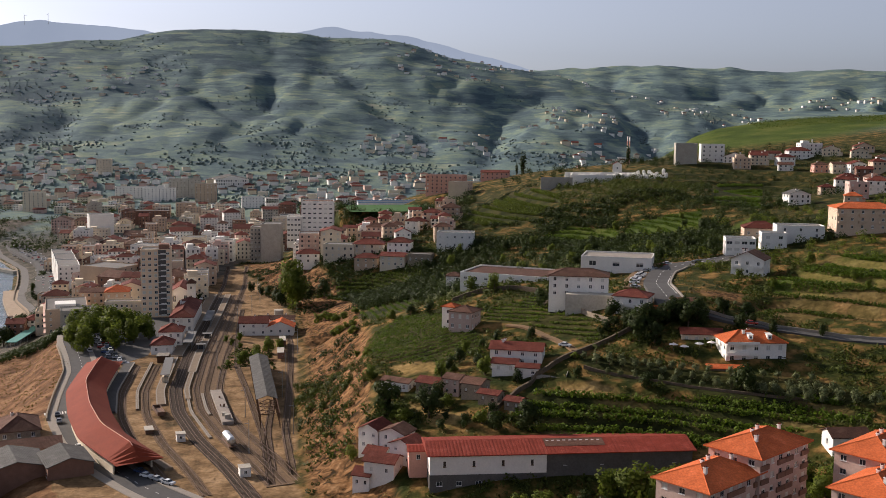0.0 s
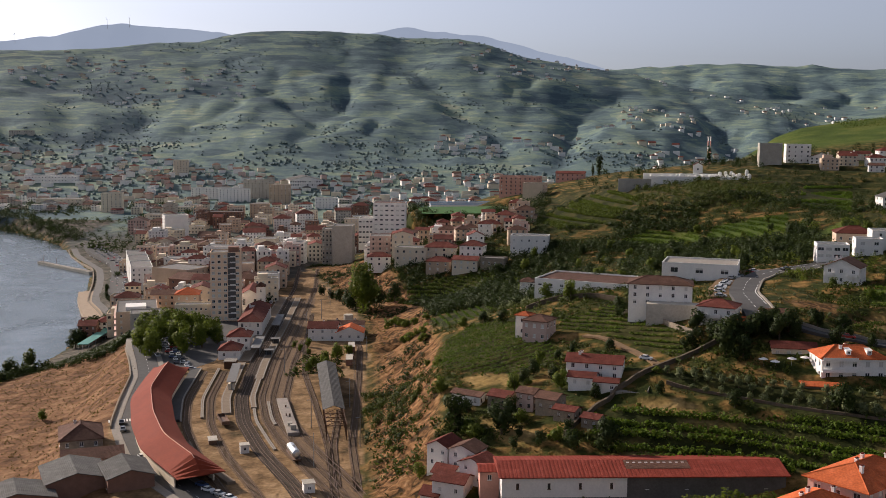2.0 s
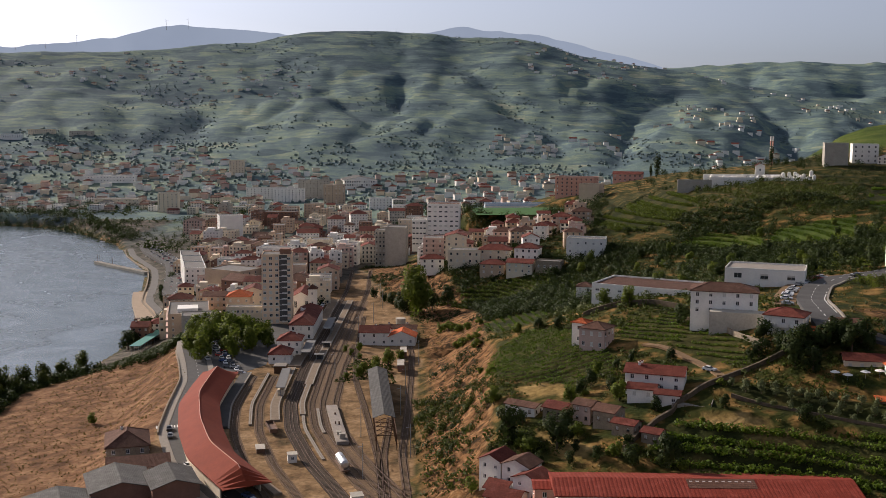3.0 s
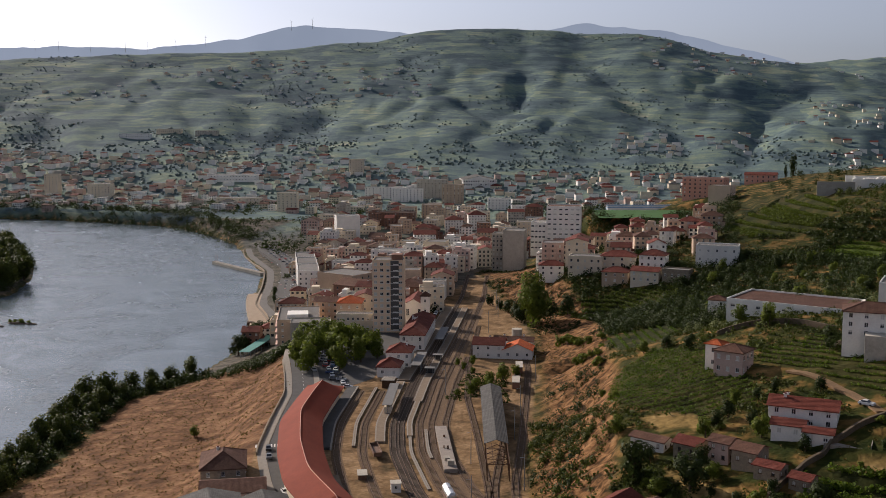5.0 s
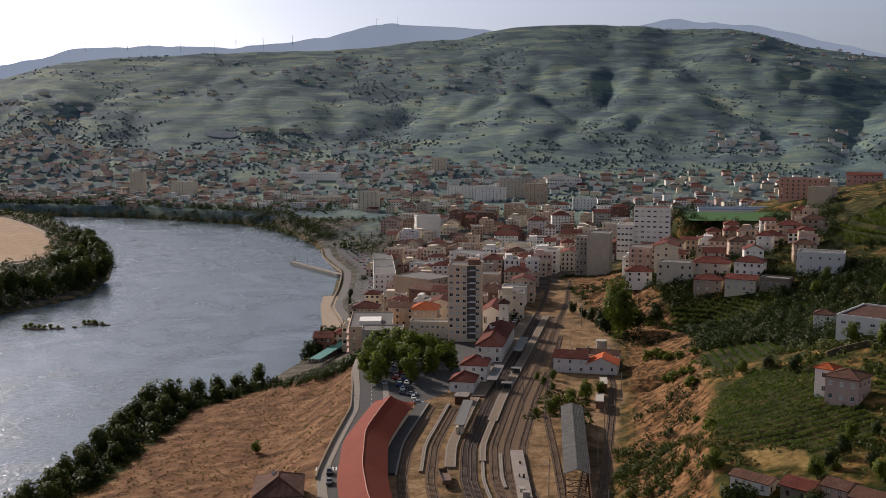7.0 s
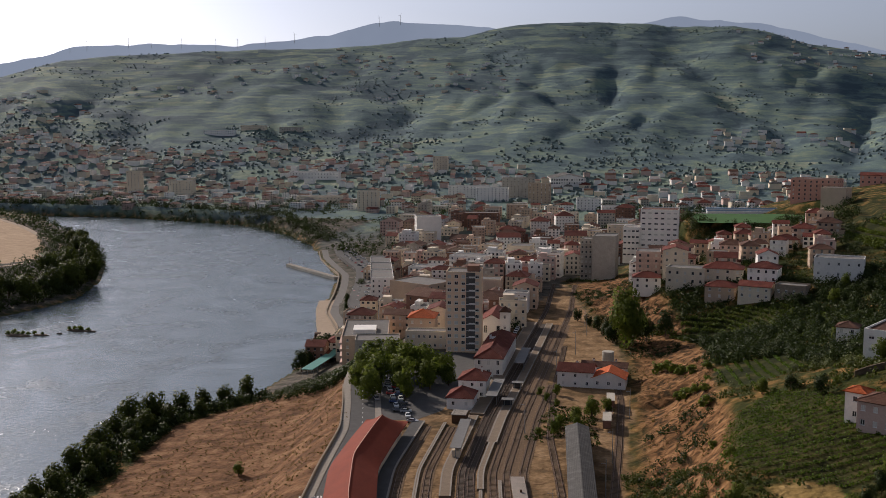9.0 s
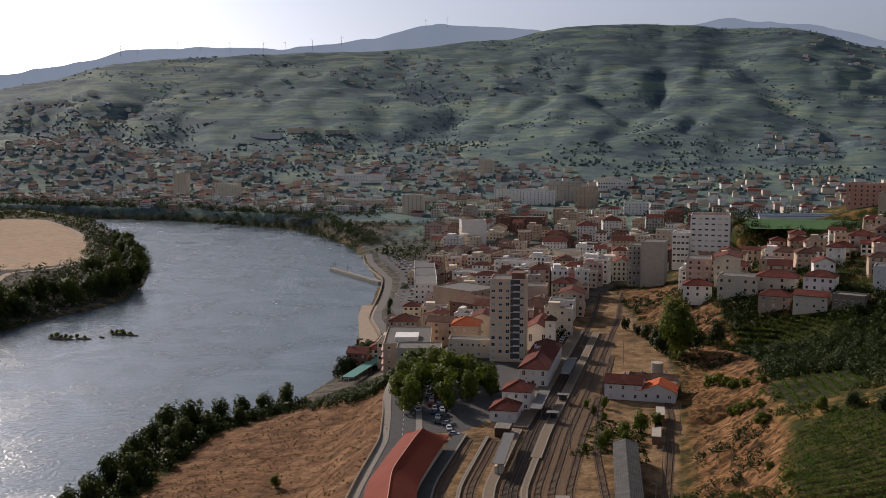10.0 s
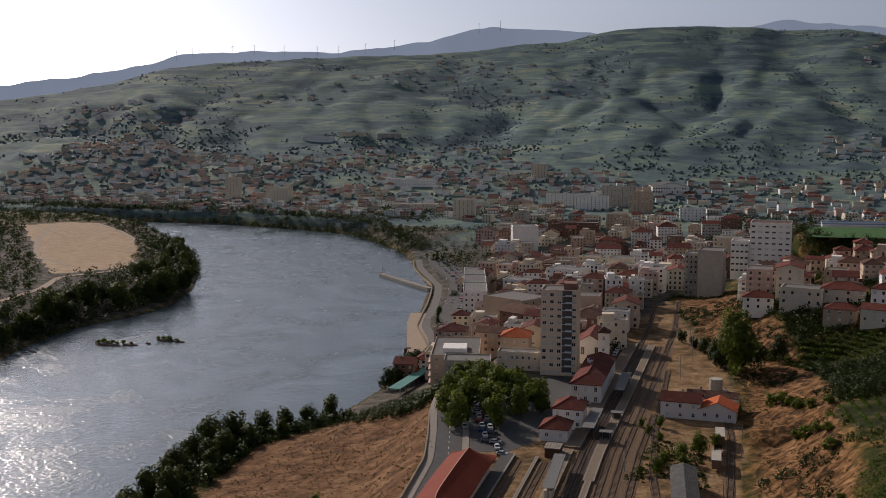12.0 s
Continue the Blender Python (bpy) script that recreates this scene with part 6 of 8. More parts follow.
for x0, x1 in ((-36.8, -4.4), (-4.35, 36.8)):
    s = Shape()
    s.face([(x0, -0.8, 10.5), (x1, -0.8, 10.5), (x1, 8, 12.2), (x0, 8, 12.2)]), s.face([(x0, 8, 12.2), (x1, 8, 12.2), (x1, 16.8, 10.5), (x0, 16.8, 10.5)])
    s.face([(x0, -0.8, 10.5), (x1, -0.8, 10.5), (x1, -0.8, 10.25), (x0, -0.8, 10.25)])
    for xx in (x0, x1):
        s.face([(xx, -0.8, 10.5), (xx, 8, 12.2), (xx, 16.8, 10.5), (xx, 16.8, 10.2), (xx, -0.8, 10.2)])
    part("roof", s.mesh("roof", SHEET_RED), ware)
rib = Shape()
rib.face([(-0.07, -0.8, 10.55), (0.07, -0.8, 10.55), (0.07, 8, 12.25), (-0.07, 8, 12.25)]), rib.face([(-0.07, -0.8, 10.5), (-0.07, -0.8, 10.55), (-0.07, 8, 12.25), (-0.07, 8, 12.2)])
rib.face([(0.07, -0.8, 10.5), (0.07, -0.8, 10.55), (0.07, 8, 12.25), (0.07, 8, 12.2)])
rib = rib.mesh("roof_rib", SHEET_RED)
for k in range(73):
    part("roof_rib", rib, ware, (-36.3 + k, 0, 0))
sign = thing("roof_sign", 33, 278, 35, 6.5, "row of pale plain sign bars on the red roof", "sign")
s = Shape()
s.face([(-4.2, 3.2, 11.36), (12.4, 3.2, 11.36), (12.4, 7.6, 12.21), (-4.2, 7.6, 12.21)])
part("sign_board", s.mesh("sign_board", TILE_BROWN), sign)
for k in range(10):
    s = Shape()
    x = -3.6 + k * 1.58
    s.face([(x, 4.6, 11.62), (x + 0.8, 4.6, 11.62), (x + 0.8, 6.6, 12.02), (x, 6.6, 12.02)]), s.face([(x, 4.6, 11.62), (x + 0.8, 4.6, 11.62), (x + 0.8, 4.6, 11.45), (x, 4.6, 11.45)])
    part("sign_bar", s.mesh("sign_bar", SIGN_GREY), sign)
building("lean_to", -6, 281, 6, 5, 6, 3.5, 1, 1, 1, TERRACOTTA, "gable", SHEET_RED, 0.8, "small red-roofed lean-to beside the warehouse", "shed", z=41)


def orange_block(x, y, yaw, w, d, h, z):
    ob = building("apartment_house", x, y, yaw, w, d, h, 5, 6, 3, PINK, "hip", TILE_ORANGE, 3.1, "pink apartment house with a bright orange tiled hip roof", "apartment block", "orange-roofed apartments", ww=1.5, wh=1.3, z=z, over=0.9, back=0)
    for i in range(6):
        if i % 3 != 1:
            for k in range(1, 5):
                b = Shape()
                b.box(-w / 12 * 0.95, w / 12 * 0.95, -0.35, -0.02, -1.5, -0.35)
                part("balcony", b.mesh("balcony", BROWN), ob, (-w / 2 + w / 6 * (i + 0.5), 0, h / 5 * (k + 0.52)), label="brown balcony front")
    for a, b in ((-0.28, 0.3), (-0.1, 0.55), (0.08, 0.62), (0.3, 0.4)):
        part("chimney", CHIMNEY, ob, (a * w, b * d, h + 2.3), 0)
    return ob


orange_block(76.5, 230, 43, 20.5, 13, 15.5, 46.5)
orange_block(62.5, 218, 43, 20.5, 13, 15.0, 43.5)
orange_block(97, 210, 43, 20.5, 13, 15.0, 44.5)
orange_block(104, 228, 43, 20.5, 13, 15.5, 46.5)
villa = building("villa", 98, 326.5, 3, 19, 11, 6.8, 2, 5, 3, WHITE, "hip", TILE_ORANGE, 3.0, "large white villa with an orange hipped roof and dormers", "villa", chimneys=2, z=59.4, ww=1.3, wh=1.7)
for x in (-1.5, 4.5):
    s = Shape()
    s.box(x - 0.7, x + 0.7, 1.2, 3.4, 7.3, 9.0), s.face([(x - 0.9, 1.0, 9.0), (x + 0.9, 1.0, 9.0), (x + 0.9, 3.8, 9.3), (x - 0.9, 3.8, 9.3)])
    dormer = part("dormer", s.mesh("dormer", WHITE), villa)
    part("dormer_window", window_mesh(0.8, 0.9, "clear"), dormer, (x, 1.18, 8.2))
for k in (1, 2):
    s = Shape()
    s.box(-9.6, 0.5, -1.6, -0.01, 3.4 * k - 0.5, 3.4 * k - 0.3), s.box(-9.6, 0.5, -1.6, -1.5, 3.4 * k - 0.3, 3.4 * k + 0.5)
    part("balcony", s.mesh("balcony", WHITE), villa)
building("villa_wing", 84.5, 341, -6, 13, 7, 3.2, 1, 4, 2, CREAM, "gable", TILE_RED, 1.6, "low villa wing with a red roof", "villa", z=62.6)
building("pool_house", 88.3, 321.5, -6, 12, 4.5, 1.6, 0, 0, 0, STONE, "gable", TILE_ORANGE, 0.9, "low garden building with an orange roof", "outbuilding", z=57.4)
for x, y in ((74, 335), (82, 334), (86, 334.5), (77, 333)):
    ob = thing("parasol", x, y, ground_z(x, y), 0, "white garden parasol on the villa terrace", "parasol", "garden parasols")
    s = Shape()
    s.tube(0, 0, 0, 2.3, 0.04, 0.04, 6)
    part("pole", s.mesh("pole", STEEL), ob)
    s = Shape()
    for k in range(8):
        a, b = 2 * math.pi * k / 8, 2 * math.pi * (k + 1) / 8
        s.face([(1.5 * math.cos(a), 1.5 * math.sin(a), 2.1), (1.5 * math.cos(b), 1.5 * math.sin(b), 2.1), (0, 0, 2.7)])
    part("canopy", s.mesh("canopy", WHITE), ob)
building("farmhouse", 24, 339, -12, 17, 8.5, 4.8, 2, 4, 2, WHITE, "gable", TILE_RED, 2.0, "white farmhouse with a red tiled roof", "house", z=55.5, chimneys=2)
building("farm_annex", 20, 333, -12, 8, 6, 3.2, 1, 2, 1, WHITE, "gable", TILE_RED, 1.2, "low white annex with a red roof", "house", z=54.0)
building("farm_annex", 27, 329, -12, 7, 5, 2.8, 1, 2, 1, WHITE, "gable", TILE_RED, 1.0, "low outhouse with a red roof", "house", z=54.0)
terrace_slab = thing("paved_yard", 30, 331, 54.6, -12, "pale paved farm yard with a low white wall", "yard")
s = Shape()
s.box(-1, 10, -4, 5, -2, 0.05), s.box(9.8, 10, -4, 5, 0.05, 1.0)
part("paving", s.mesh("paving", KERB), terrace_slab)
building("vineyard_house", 6.5, 384, -24, 9.0, 9, 7.2, 2, 3, 3, PINK, "hip", TILE_BROWN, 1.8, "pale pink vineyard house with an old tiled roof", "house", z=57.4)
building("vineyard_house", 2.2, 392, -24, 5, 5, 7.6, 2, 1, 1, WHITE, "hip", TILE_ORANGE, 1.2, "small white wing with an orange roof", "house", z=57.4)
big = building("hill_house", 49.5, 384, -8, 21.5, 12, 9.6, 3, 5, 3, WHITE, "hip", TILE_BROWN, 2.2, "large white house with a brown gable roof and grey terrace wall", "house", z=68.6, ground=2)
s = Shape()
s.box(-4.5, 13, -6, -0.05, -5, 3.8)
part("terrace_wall", s.mesh("terrace_wall", GREY), big, label="grey concrete terrace block")
building("hill_house", 65, 365, -22, 12, 10, 6.8, 2, 3, 2, WHITE, "hip", TILE_RED, 2.0, "white two-storey house with a dark red roof and balcony", "house", z=67.2, balcony=1)
building("hill_house", 73, 359, -10, 8, 7, 3.6, 1, 2, 1, WHITE, "hip", TILE_ORANGE, 1.4, "small white house with an orange roof", "house", z=66.5)
building("hill_house", 83, 360, -6, 9, 6, 3.6, 1, 2, 1, CREAM, "gable", TILE_BROWN, 1.3, "small low house with a red-brown roof beside the road", "house", z=69.5)
building("flat_warehouse", 74, 452, -14, 30, 20, 4.8, 1, 3, 1, WHITE, "flat", KERB, None, "white warehouse with a flat pale roof", "warehouse", z=71.5, ww=3, wh=2)
building("old_factory", 27, 446, -22, 42, 26, 7.5, 2, 9, 4, WHITE, "flat", TILE_BROWN, None, "long white factory with a low brown tiled roof", "factory", z=61.5, ww=1.6, wh=1.1)
building("small_house", 5, 500, -10, 7, 7, 6, 2, 2, 2, WHITE, "hip", TILE_BROWN, None, "small white house in the trees", "house")
for x, y, w, d, h, wall, roof, tiles in ((-15, 337, 10, 5, 2.8, WHITE, "gable", TILE_BROWN), (-5, 330, 7, 7, 3.4, STONE, "gable", TILE_RED), (3, 325, 5.5, 6, 5.0, PINK, "gable", TILE_BROWN), (9, 320, 6.5, 7, 4.4, STONE, "gable", TILE_BROWN),
                                         (14, 314, 6.5, 5, 3.0, STONE, "gable", TILE_RED), (21, 309, 5, 5, 2.8, STONE, "gable", TILE_RED)):
    building("old_house", x, y, -28, w, d, h, 1 if h < 5 else 2, 3 if w > 7 else 2, 2, wall, roof, tiles, None, "old hillside house with a worn tiled roof", "house", "old hillside houses", ww=0.9, wh=1.1, dark=True)
for x, y, w, d, h, yaw, tiles, along in ((-21, 301, 6.5, 8, 6.2, -25, TILE_RED, "y"), (-14, 297, 8, 7, 5.6, -25, TILE_BROWN, "y"), (-19, 292, 6, 6, 4.2, -25, TILE_RED, "x"), (-11, 290, 8, 7, 5.2, -32, TILE_RED, "y"), (-17, 285, 9, 7, 4.6, -20, TILE_RED, "x"),
                                         (-22, 286, 5, 6, 4.0, -20, TILE_RED, "x")):
    building("cottage", x, y, yaw, w, d, h, 2 if h > 5 else 1, 2, 2, WHITE, "gable", tiles, 1.8, "white cottage with a red gable roof on the rock edge", "house", "rock-edge cottages", ww=0.9, wh=1.2, along=along)
building("small_house", 107, 270, 4, 10, 7, 4, 1, 2, 1, WHITE, "gable", TILE_BROWN, 1.8, "small white house with a brown roof behind trees", "house", z=49)
building("modern_house", 132, 470, -8, 13, 10, 5.8, 2, 4, 2, WHITE, "flat", None, None, "white modern flat-roofed house", "house", ww=2.4, wh=1.4)
building("modern_house", 148, 474, -8, 11, 9, 6, 2, 2, 2, WHITE, "flat", None, None, "white cubic modern house", "house", ww=1.8)
building("gabled_house", 122, 424, -30, 13, 11, 6.6, 2, 3, 2, WHITE, "gable", TILE_BROWN, 3.2, "white house with dark gables and a tall chimney", "house", chimneys=2, along="y", balcony=2)
building("white_warehouse", 162, 481, -8, 21, 12, 5, 2, 3, 2, WHITE, "flat", None, None, "white warehouse with a flat roof", "warehouse")
building("red_roof_house", 150, 500, -8, 16, 12, 5, 1, 4, 2, PEACH, "hip", TILE_RED, None, "low house with a red hipped roof", "house")
building("apartment_house", 190, 476, -4, 27, 14, 10.0, 3, 6, 3, PEACH, "hip", TILE_ORANGE, 2.4, "cream four-storey apartment house with an orange roof", "apartment block", balcony=2)
building("apartment_house", 222, 490, 2, 22, 14, 14, 4, 5, 3, PEACH, "hip", TILE_ORANGE, None, "peach apartment house with an orange roof", "apartment block", balcony=2)
building("hilltop_block", 196, 866, -6, 17, 14, 16, 5, 0, 3, GREY, "flat", None, None, "grey hilltop apartment block with a blank side", "apartment block")
building("hilltop_block", 222, 885, -6, 19, 14, 14, 4, 4, 3, WHITE, "flat", None, None, "white hilltop apartment block", "apartment block")
chapel = building("chapel", 138, 851, -8, 7, 10, 6, 1, 1, 2, WHITE, "gable", TILE_RED, 2.2, "small white cemetery chapel with a gable", "chapel", along="y")
cem = thing("cemetery_wall", 112, 810, 92, 4, "long white cemetery wall on the hill edge", "wall")
s = Shape()
s.box(-40, -16, -8, -7.5, -8, 1.5)
part("retaining_wall", s.mesh("retaining_wall", GREY), cem)
s = Shape()
s.box(-16, 56, 0, 0.5, -6, 3.0)
part("front_wall", s.mesh("front_wall", WHITE), cem)
s = Shape()
s.box(-16, 62, 24, 24.5, -4, 4.0)
part("rear_wall", s.mesh("rear_wall", WHITE), cem)
grave = Shape()
grave.box(-1.1, 1.1, -0.9, 0.9, -2, 2.4), grave.face([(-1.2, -1, 2.4), (1.2, -1, 2.4), (0, -1, 3.3)]), grave.face([(-1.2, 1, 2.4), (1.2, 1, 2.4), (0, 1, 3.3)])
grave.face([(-1.2, -1, 2.4), (0, -1, 3.3), (0, 1, 3.3), (-1.2, 1, 2.4)]), grave.face([(1.2, -1, 2.4), (0, -1, 3.3), (0, 1, 3.3), (1.2, 1, 2.4)])
grave = grave.mesh("tomb", WHITE)
rng = random.Random(8)
for k in range(46):
    x, y = 100 + (k % 16) * 4.6 + rng.uniform(-0.8, 0.8), 816 + (k // 16) * 7 + rng.uniform(-1, 1)
    ob = tagged(new("tomb", grave), "small white family tomb in the cemetery", "tomb", "tombs")
    ob.location, ob.scale = (x, y, max(ground_z(x, y), 91.5)), (1, 1, rng.uniform(0.7, 1.4))
rng = random.Random(21)
TAKEN += [(196, 872, 24, 24), (222, 892, 24, 24), (138, 855, 50, 50), (183, 470, 34, 24), (214, 484, 30, 24), (160, 487, 32, 20), (130, 463, 40, 20), (150, 506, 20, 16)]
for x, y, w, d, h, wall, roof, tiles, lab in (
        (238, 877, 18, 11, 5, WHITE, "gable", TILE_BROWN, "long white hilltop hall with a brown roof"), (236, 846, 13, 10, 8, PEACH, "flat", None, "peach hilltop house with balconies"), (252, 856, 13, 11, 8, CREAM, "gable", TILE_RED, "cream hilltop house with a red roof"),
        (264, 826, 11, 9, 5, WHITE, "gable", TILE_BROWN, "low white hilltop house with a dark roof"), (272, 848, 13, 10, 7, WHITE, "hip", TILE_RED, "white hilltop house with a red hipped roof"), (267, 886, 24, 11, 5, CREAM, "gable", TILE_RED, "long cream building with a red roof"),
        (292, 880, 18, 11, 6, WHITE, "hip", TILE_RED, "white hilltop house with a wide red roof"), (306, 893, 18, 12, 9, WHITE, "flat", None, "tall white flat-roofed hilltop building"), (318, 880, 14, 10, 6, CREAM, "gable", TILE_RED, "cream hilltop house with a red roof"),
        (284, 804, 11, 9, 6, TERRACOTTA, "hip", TILE_BROWN, "brownish hillside house with an old roof"), (293, 792, 10, 9, 7, CREAM, "gable", TILE_BROWN, "cream hillside house with a dark gable"), (304, 784, 12, 9, 5, WHITE, "gable", TILE_RED, "white hillside house with a red roof"),
        (313, 768, 10, 9, 7, PEACH, "hip", TILE_RED, "peach hillside house with a red roof"), (296, 752, 11, 10, 7, BROWN, "gable", TILE_RED, "brown hillside house with a red roof"), (280, 736, 12, 9, 6, CREAM, "hip", TILE_RED, "cream hillside house with a red roof"),
        (262, 694, 14, 10, 7, WHITE, "hip", TILE_RED, "white hillside house with a red hipped roof"), (247, 686, 9, 8, 5, PEACH, "hip", TILE_RED, "small peach house with a red roof"), (272, 668, 11, 10, 7, PINK, "gable", TILE_BROWN, "pink hillside house with an old roof"),
        (208, 622, 13, 10, 5.5, WHITE, "gable", SHEET_GREY, "white house with a dark slate roof among trees"), (236, 606, 11, 10, 9, PINK, "flat", None, "rose-pink flat-roofed house of three storeys"), (254, 624, 12, 10, 7, WHITE, "hip", TILE_RED, "white hillside house with a red roof"),
        (226, 588, 9, 8, 4, PEACH, "hip", TILE_ORANGE, "small house with an orange roof"), (262, 590, 12, 10, 8, TERRACOTTA, "flat", None, "terracotta house beside the road"), (330, 850, 13, 10, 6, CREAM, "gable", TILE_RED, "cream hilltop house with a red roof"),
        (345, 880, 16, 10, 5, PEACH, "gable", TILE_RED, "long low hilltop house with a red roof"), (330, 800, 12, 10, 6, WHITE, "hip", TILE_BROWN, "white hillside house with a brown roof")):
    building("house", x, y, -6 + rng.uniform(-12, 12), w, d, h, max(1, round(h / 2.9)), max(2, int(w / 3.2)), 2, wall, roof, tiles, None, lab, "house", "hilltop houses", along=rng.choice("xy"), chimneys=1, balcony=2 if h > 6.5 else 0, extra=rng.random())
mast = thing("radio_mast", 165, 960, ground_z(165, 960), 0, "red and white lattice radio mast", "mast")
for k in range(6):
    s = Shape()
    for a, b in ((-1, -1), (1, -1), (1, 1), (-1, 1)):
        s.box(a - 0.3, a + 0.3, b - 0.3, b + 0.3, 4 * k, 4 * k + 4)
    s.box(-1, 1, -1.05, -0.95, 4 * k + 3.8, 4 * k + 4), s.box(-1, 1, 0.95, 1.05, 4 * k + 3.8, 4 * k + 4)
    part("lattice", s.mesh("lattice", (TERRACOTTA, WHITE)[k % 2]), mast)

# wind turbines on the far skyline
for a in (-37.0, -36.2, -34.2, -33.1, -31.6, -29.9, -28.8, -27.4, -25.9, -21.5, -20.4):
    e = float(np.interp(a, [p for p, _ in BACK], [q for _, q in BACK]))
    ob = thing("wind_turbine", 4800 * math.sin(radians(a)), 70 + 4800 * math.cos(radians(a)), 133 + 4800 * math.tan(radians(e)) - 6, -a, "slender pale wind turbine on the far ridge", "wind turbine", "wind turbines")
    s = Shape()
    s.tube(0, 0, -10, 30, 0.8, 0.5, 8)
    pole = part("mast", s.mesh("mast", GREY), ob)
    for k in range(3):
        s, t = Shape(), 2.1 * k + 0.5 + a
        c2, s2 = math.cos(t), math.sin(t)
        s.face([(-0.4 * s2, -1.2, 30 + 0.4 * c2), (0.4 * s2, -1.2, 30 - 0.4 * c2), (12 * c2, -1.2, 30 + 12 * s2)])
        part("blade", s.mesh("blade", GREY), pole)

# buildings below the road
building("brown_house", -137, 337, 24, 13, 17, 6.4, 2, 3, 3, STONE, "hip", TILE_BROWN, 3.4, "old house with a dark brown hipped roof beside the field", "house", z=25.5, chimneys=1)
building("old_store", -128, 324, 24, 18, 12, 5.0, 1, 3, 2, WHITE, "gable", TILE_BROWN, 2.0, "old white store with a dark tiled roof", "store", z=25.0)
building("old_store", -124, 303, 30, 17, 18, 6.0, 1, 0, 3, BROWN, "gable", SHEET_GREY, 2.4, "old brick store with a grey sheet roof", "store", z=24.5, along="y")
building("old_store", -109, 305, 30, 13, 16, 6.0, 1, 0, 3, BROWN, "gable", SHEET_GREY, 2.2, "old brick store with a grey sheet roof", "store", z=25.5, along="y")
building("old_store", -135, 289, 30, 20, 14, 7.0, 2, 4, 3, BROWN, "gable", SHEET_GREY, 2.4, "old brick store with a grey sheet roof", "store", z=22.0, along="y")

# riverside
jetty = thing("jetty", 0, 0, 0, 0, "long grey stone jetty reaching into the river", "jetty")
line = resample([(-439, 965), (-400, 933), (-366, 906)], 2.0)
s = Shape()
ribbon(s, line, 2.6, -3, 2.2)
part("wall", s.mesh("wall", GREY), jetty)
s = Shape()
ribbon(s, line, 2.0, 2.2, 2.35)
part("deck", s.mesh("deck", KERB), jetty)
post = Shape()
post.tube(0, 0, 2.2, 9, 0.18, 0.18, 8)
post = post.mesh("post", RUST)
for x, y in ((-437, 963), (-434, 961), (-415, 946)):
    part("post", post, jetty, (x, y, 0))
QUAY = resample([(-262, 640), (-274, 668), (-284, 694), (-300, 722), (-318, 752), (-332, 790), (-346, 830), (-362, 872), (-380, 915), (-412, 965), (-440, 1010), (-460, 1050)], 3.0)
strip("promenade", offset(QUAY, 16), 2.8, 0.1, FLAT_ROOF, "pale riverside promenade", "promenade", 2.0)
strip("road", offset(QUAY, 34), 9.0, 0.12, ASPHALT, "riverside road lined with parked cars", "road", 3.0)
strip("quay_wall", offset(QUAY, 10.5), 0.5, 1.2, STONE, "stone quay wall above the river beach", "wall", 5.0)
beach = resample([(-262, 640), (-280, 690), (-296, 722), (-316, 764), (-330, 800)], 3.0)
strip("beach", offset(beach, 3.5), 6.5, 0.25, SAND, "pale sandy river beach", "beach", 2.5)
cover = thing("terrace_cover", -240, 605, 5.5, 4, "long teal cover over a riverside terrace", "terrace cover")
s = Shape()
s.box(-3, 3, -26, 22, 4.0, 4.2)
part("cover_sheet", s.mesh("cover_sheet", AWNING), cover)
post = Shape()
post.tube(0, 0, -2, 4.0, 0.1, 0.1, 6)
post = post.mesh("post", STEEL)
for y in range(-24, 22, 6):
    for x in (-2.7, 2.7):
        part("post", post, cover, (x, y, 0))
boat = thing("boathouse", -284, 691, 0, 20, "small dark floating boat shed", "boathouse")
s = Shape()
s.box(-2.5, 2.5, -3, 3, -0.3, 0.5)
part("pontoon", s.mesh("pontoon", DARKWOOD), boat)
s = Shape()
s.box(-1.8, 1.8, -2.2, 2.2, 0.5, 3.2)
part("cabin", s.mesh("cabin", DARKWOOD), boat)
bank = resample([(-600, 690), (-618, 750), (-648, 800), (-632, 842), (-636, 880), (-644, 912), (-676, 962), (-740, 1012), (-822, 1080), (-900, 1130)], 4.0)
strip("path", bank, 2.8, 0.1, SAND, "pale dirt track round the sandy flat", "path", 1.0)
strip("path", resample([(-925, 1085), (-850, 985), (-760, 890), (-715, 872), (-690, 858)], 4.0), 3.0, 0.1, SAND, "pale dirt track across the sandy flat", "path", 1.0)
strip("wall_6", offset(bank, 4.2), 0.5, 0.4, DARK_SCHIST, "low stone bank wall below the sandy flat", "wall", 3.0)
for x, y, r in ((-461, 640, 11), (-448, 645, 7), (-436, 664, 9), (-426, 664, 5), (-500, 612, 4), (-486, 606, 3), (-440, 652, 2.5)):
    n, rr = 16, random.Random(int(r * 10))
    s = Shape()
    ring = [(r * rr.uniform(0.75, 1.1) * math.cos(2 * math.pi * k / n) * 1.0, 0.42 * r * rr.uniform(0.75, 1.1) * math.sin(2 * math.pi * k / n)) for k in range(n)]
    for k in range(n):
        a, b = ring[k], ring[(k + 1) % n]
        s.face([(*a, -0.5), (*b, -0.5), (b[0] * 0.7, b[1] * 0.7, 0.6), (a[0] * 0.7, a[1] * 0.7, 0.6)]), s.face([(a[0] * 0.7, a[1] * 0.7, 0.6), (b[0] * 0.7, b[1] * 0.7, 0.6), (0, 0, 0.9)])
    ob = tagged(new("river_islet", s.mesh("river_islet", DARK_SCHIST)), "dark rocky islet with low plants in the river", "islet", "river islets")
    ob.location = (x, y, 0)

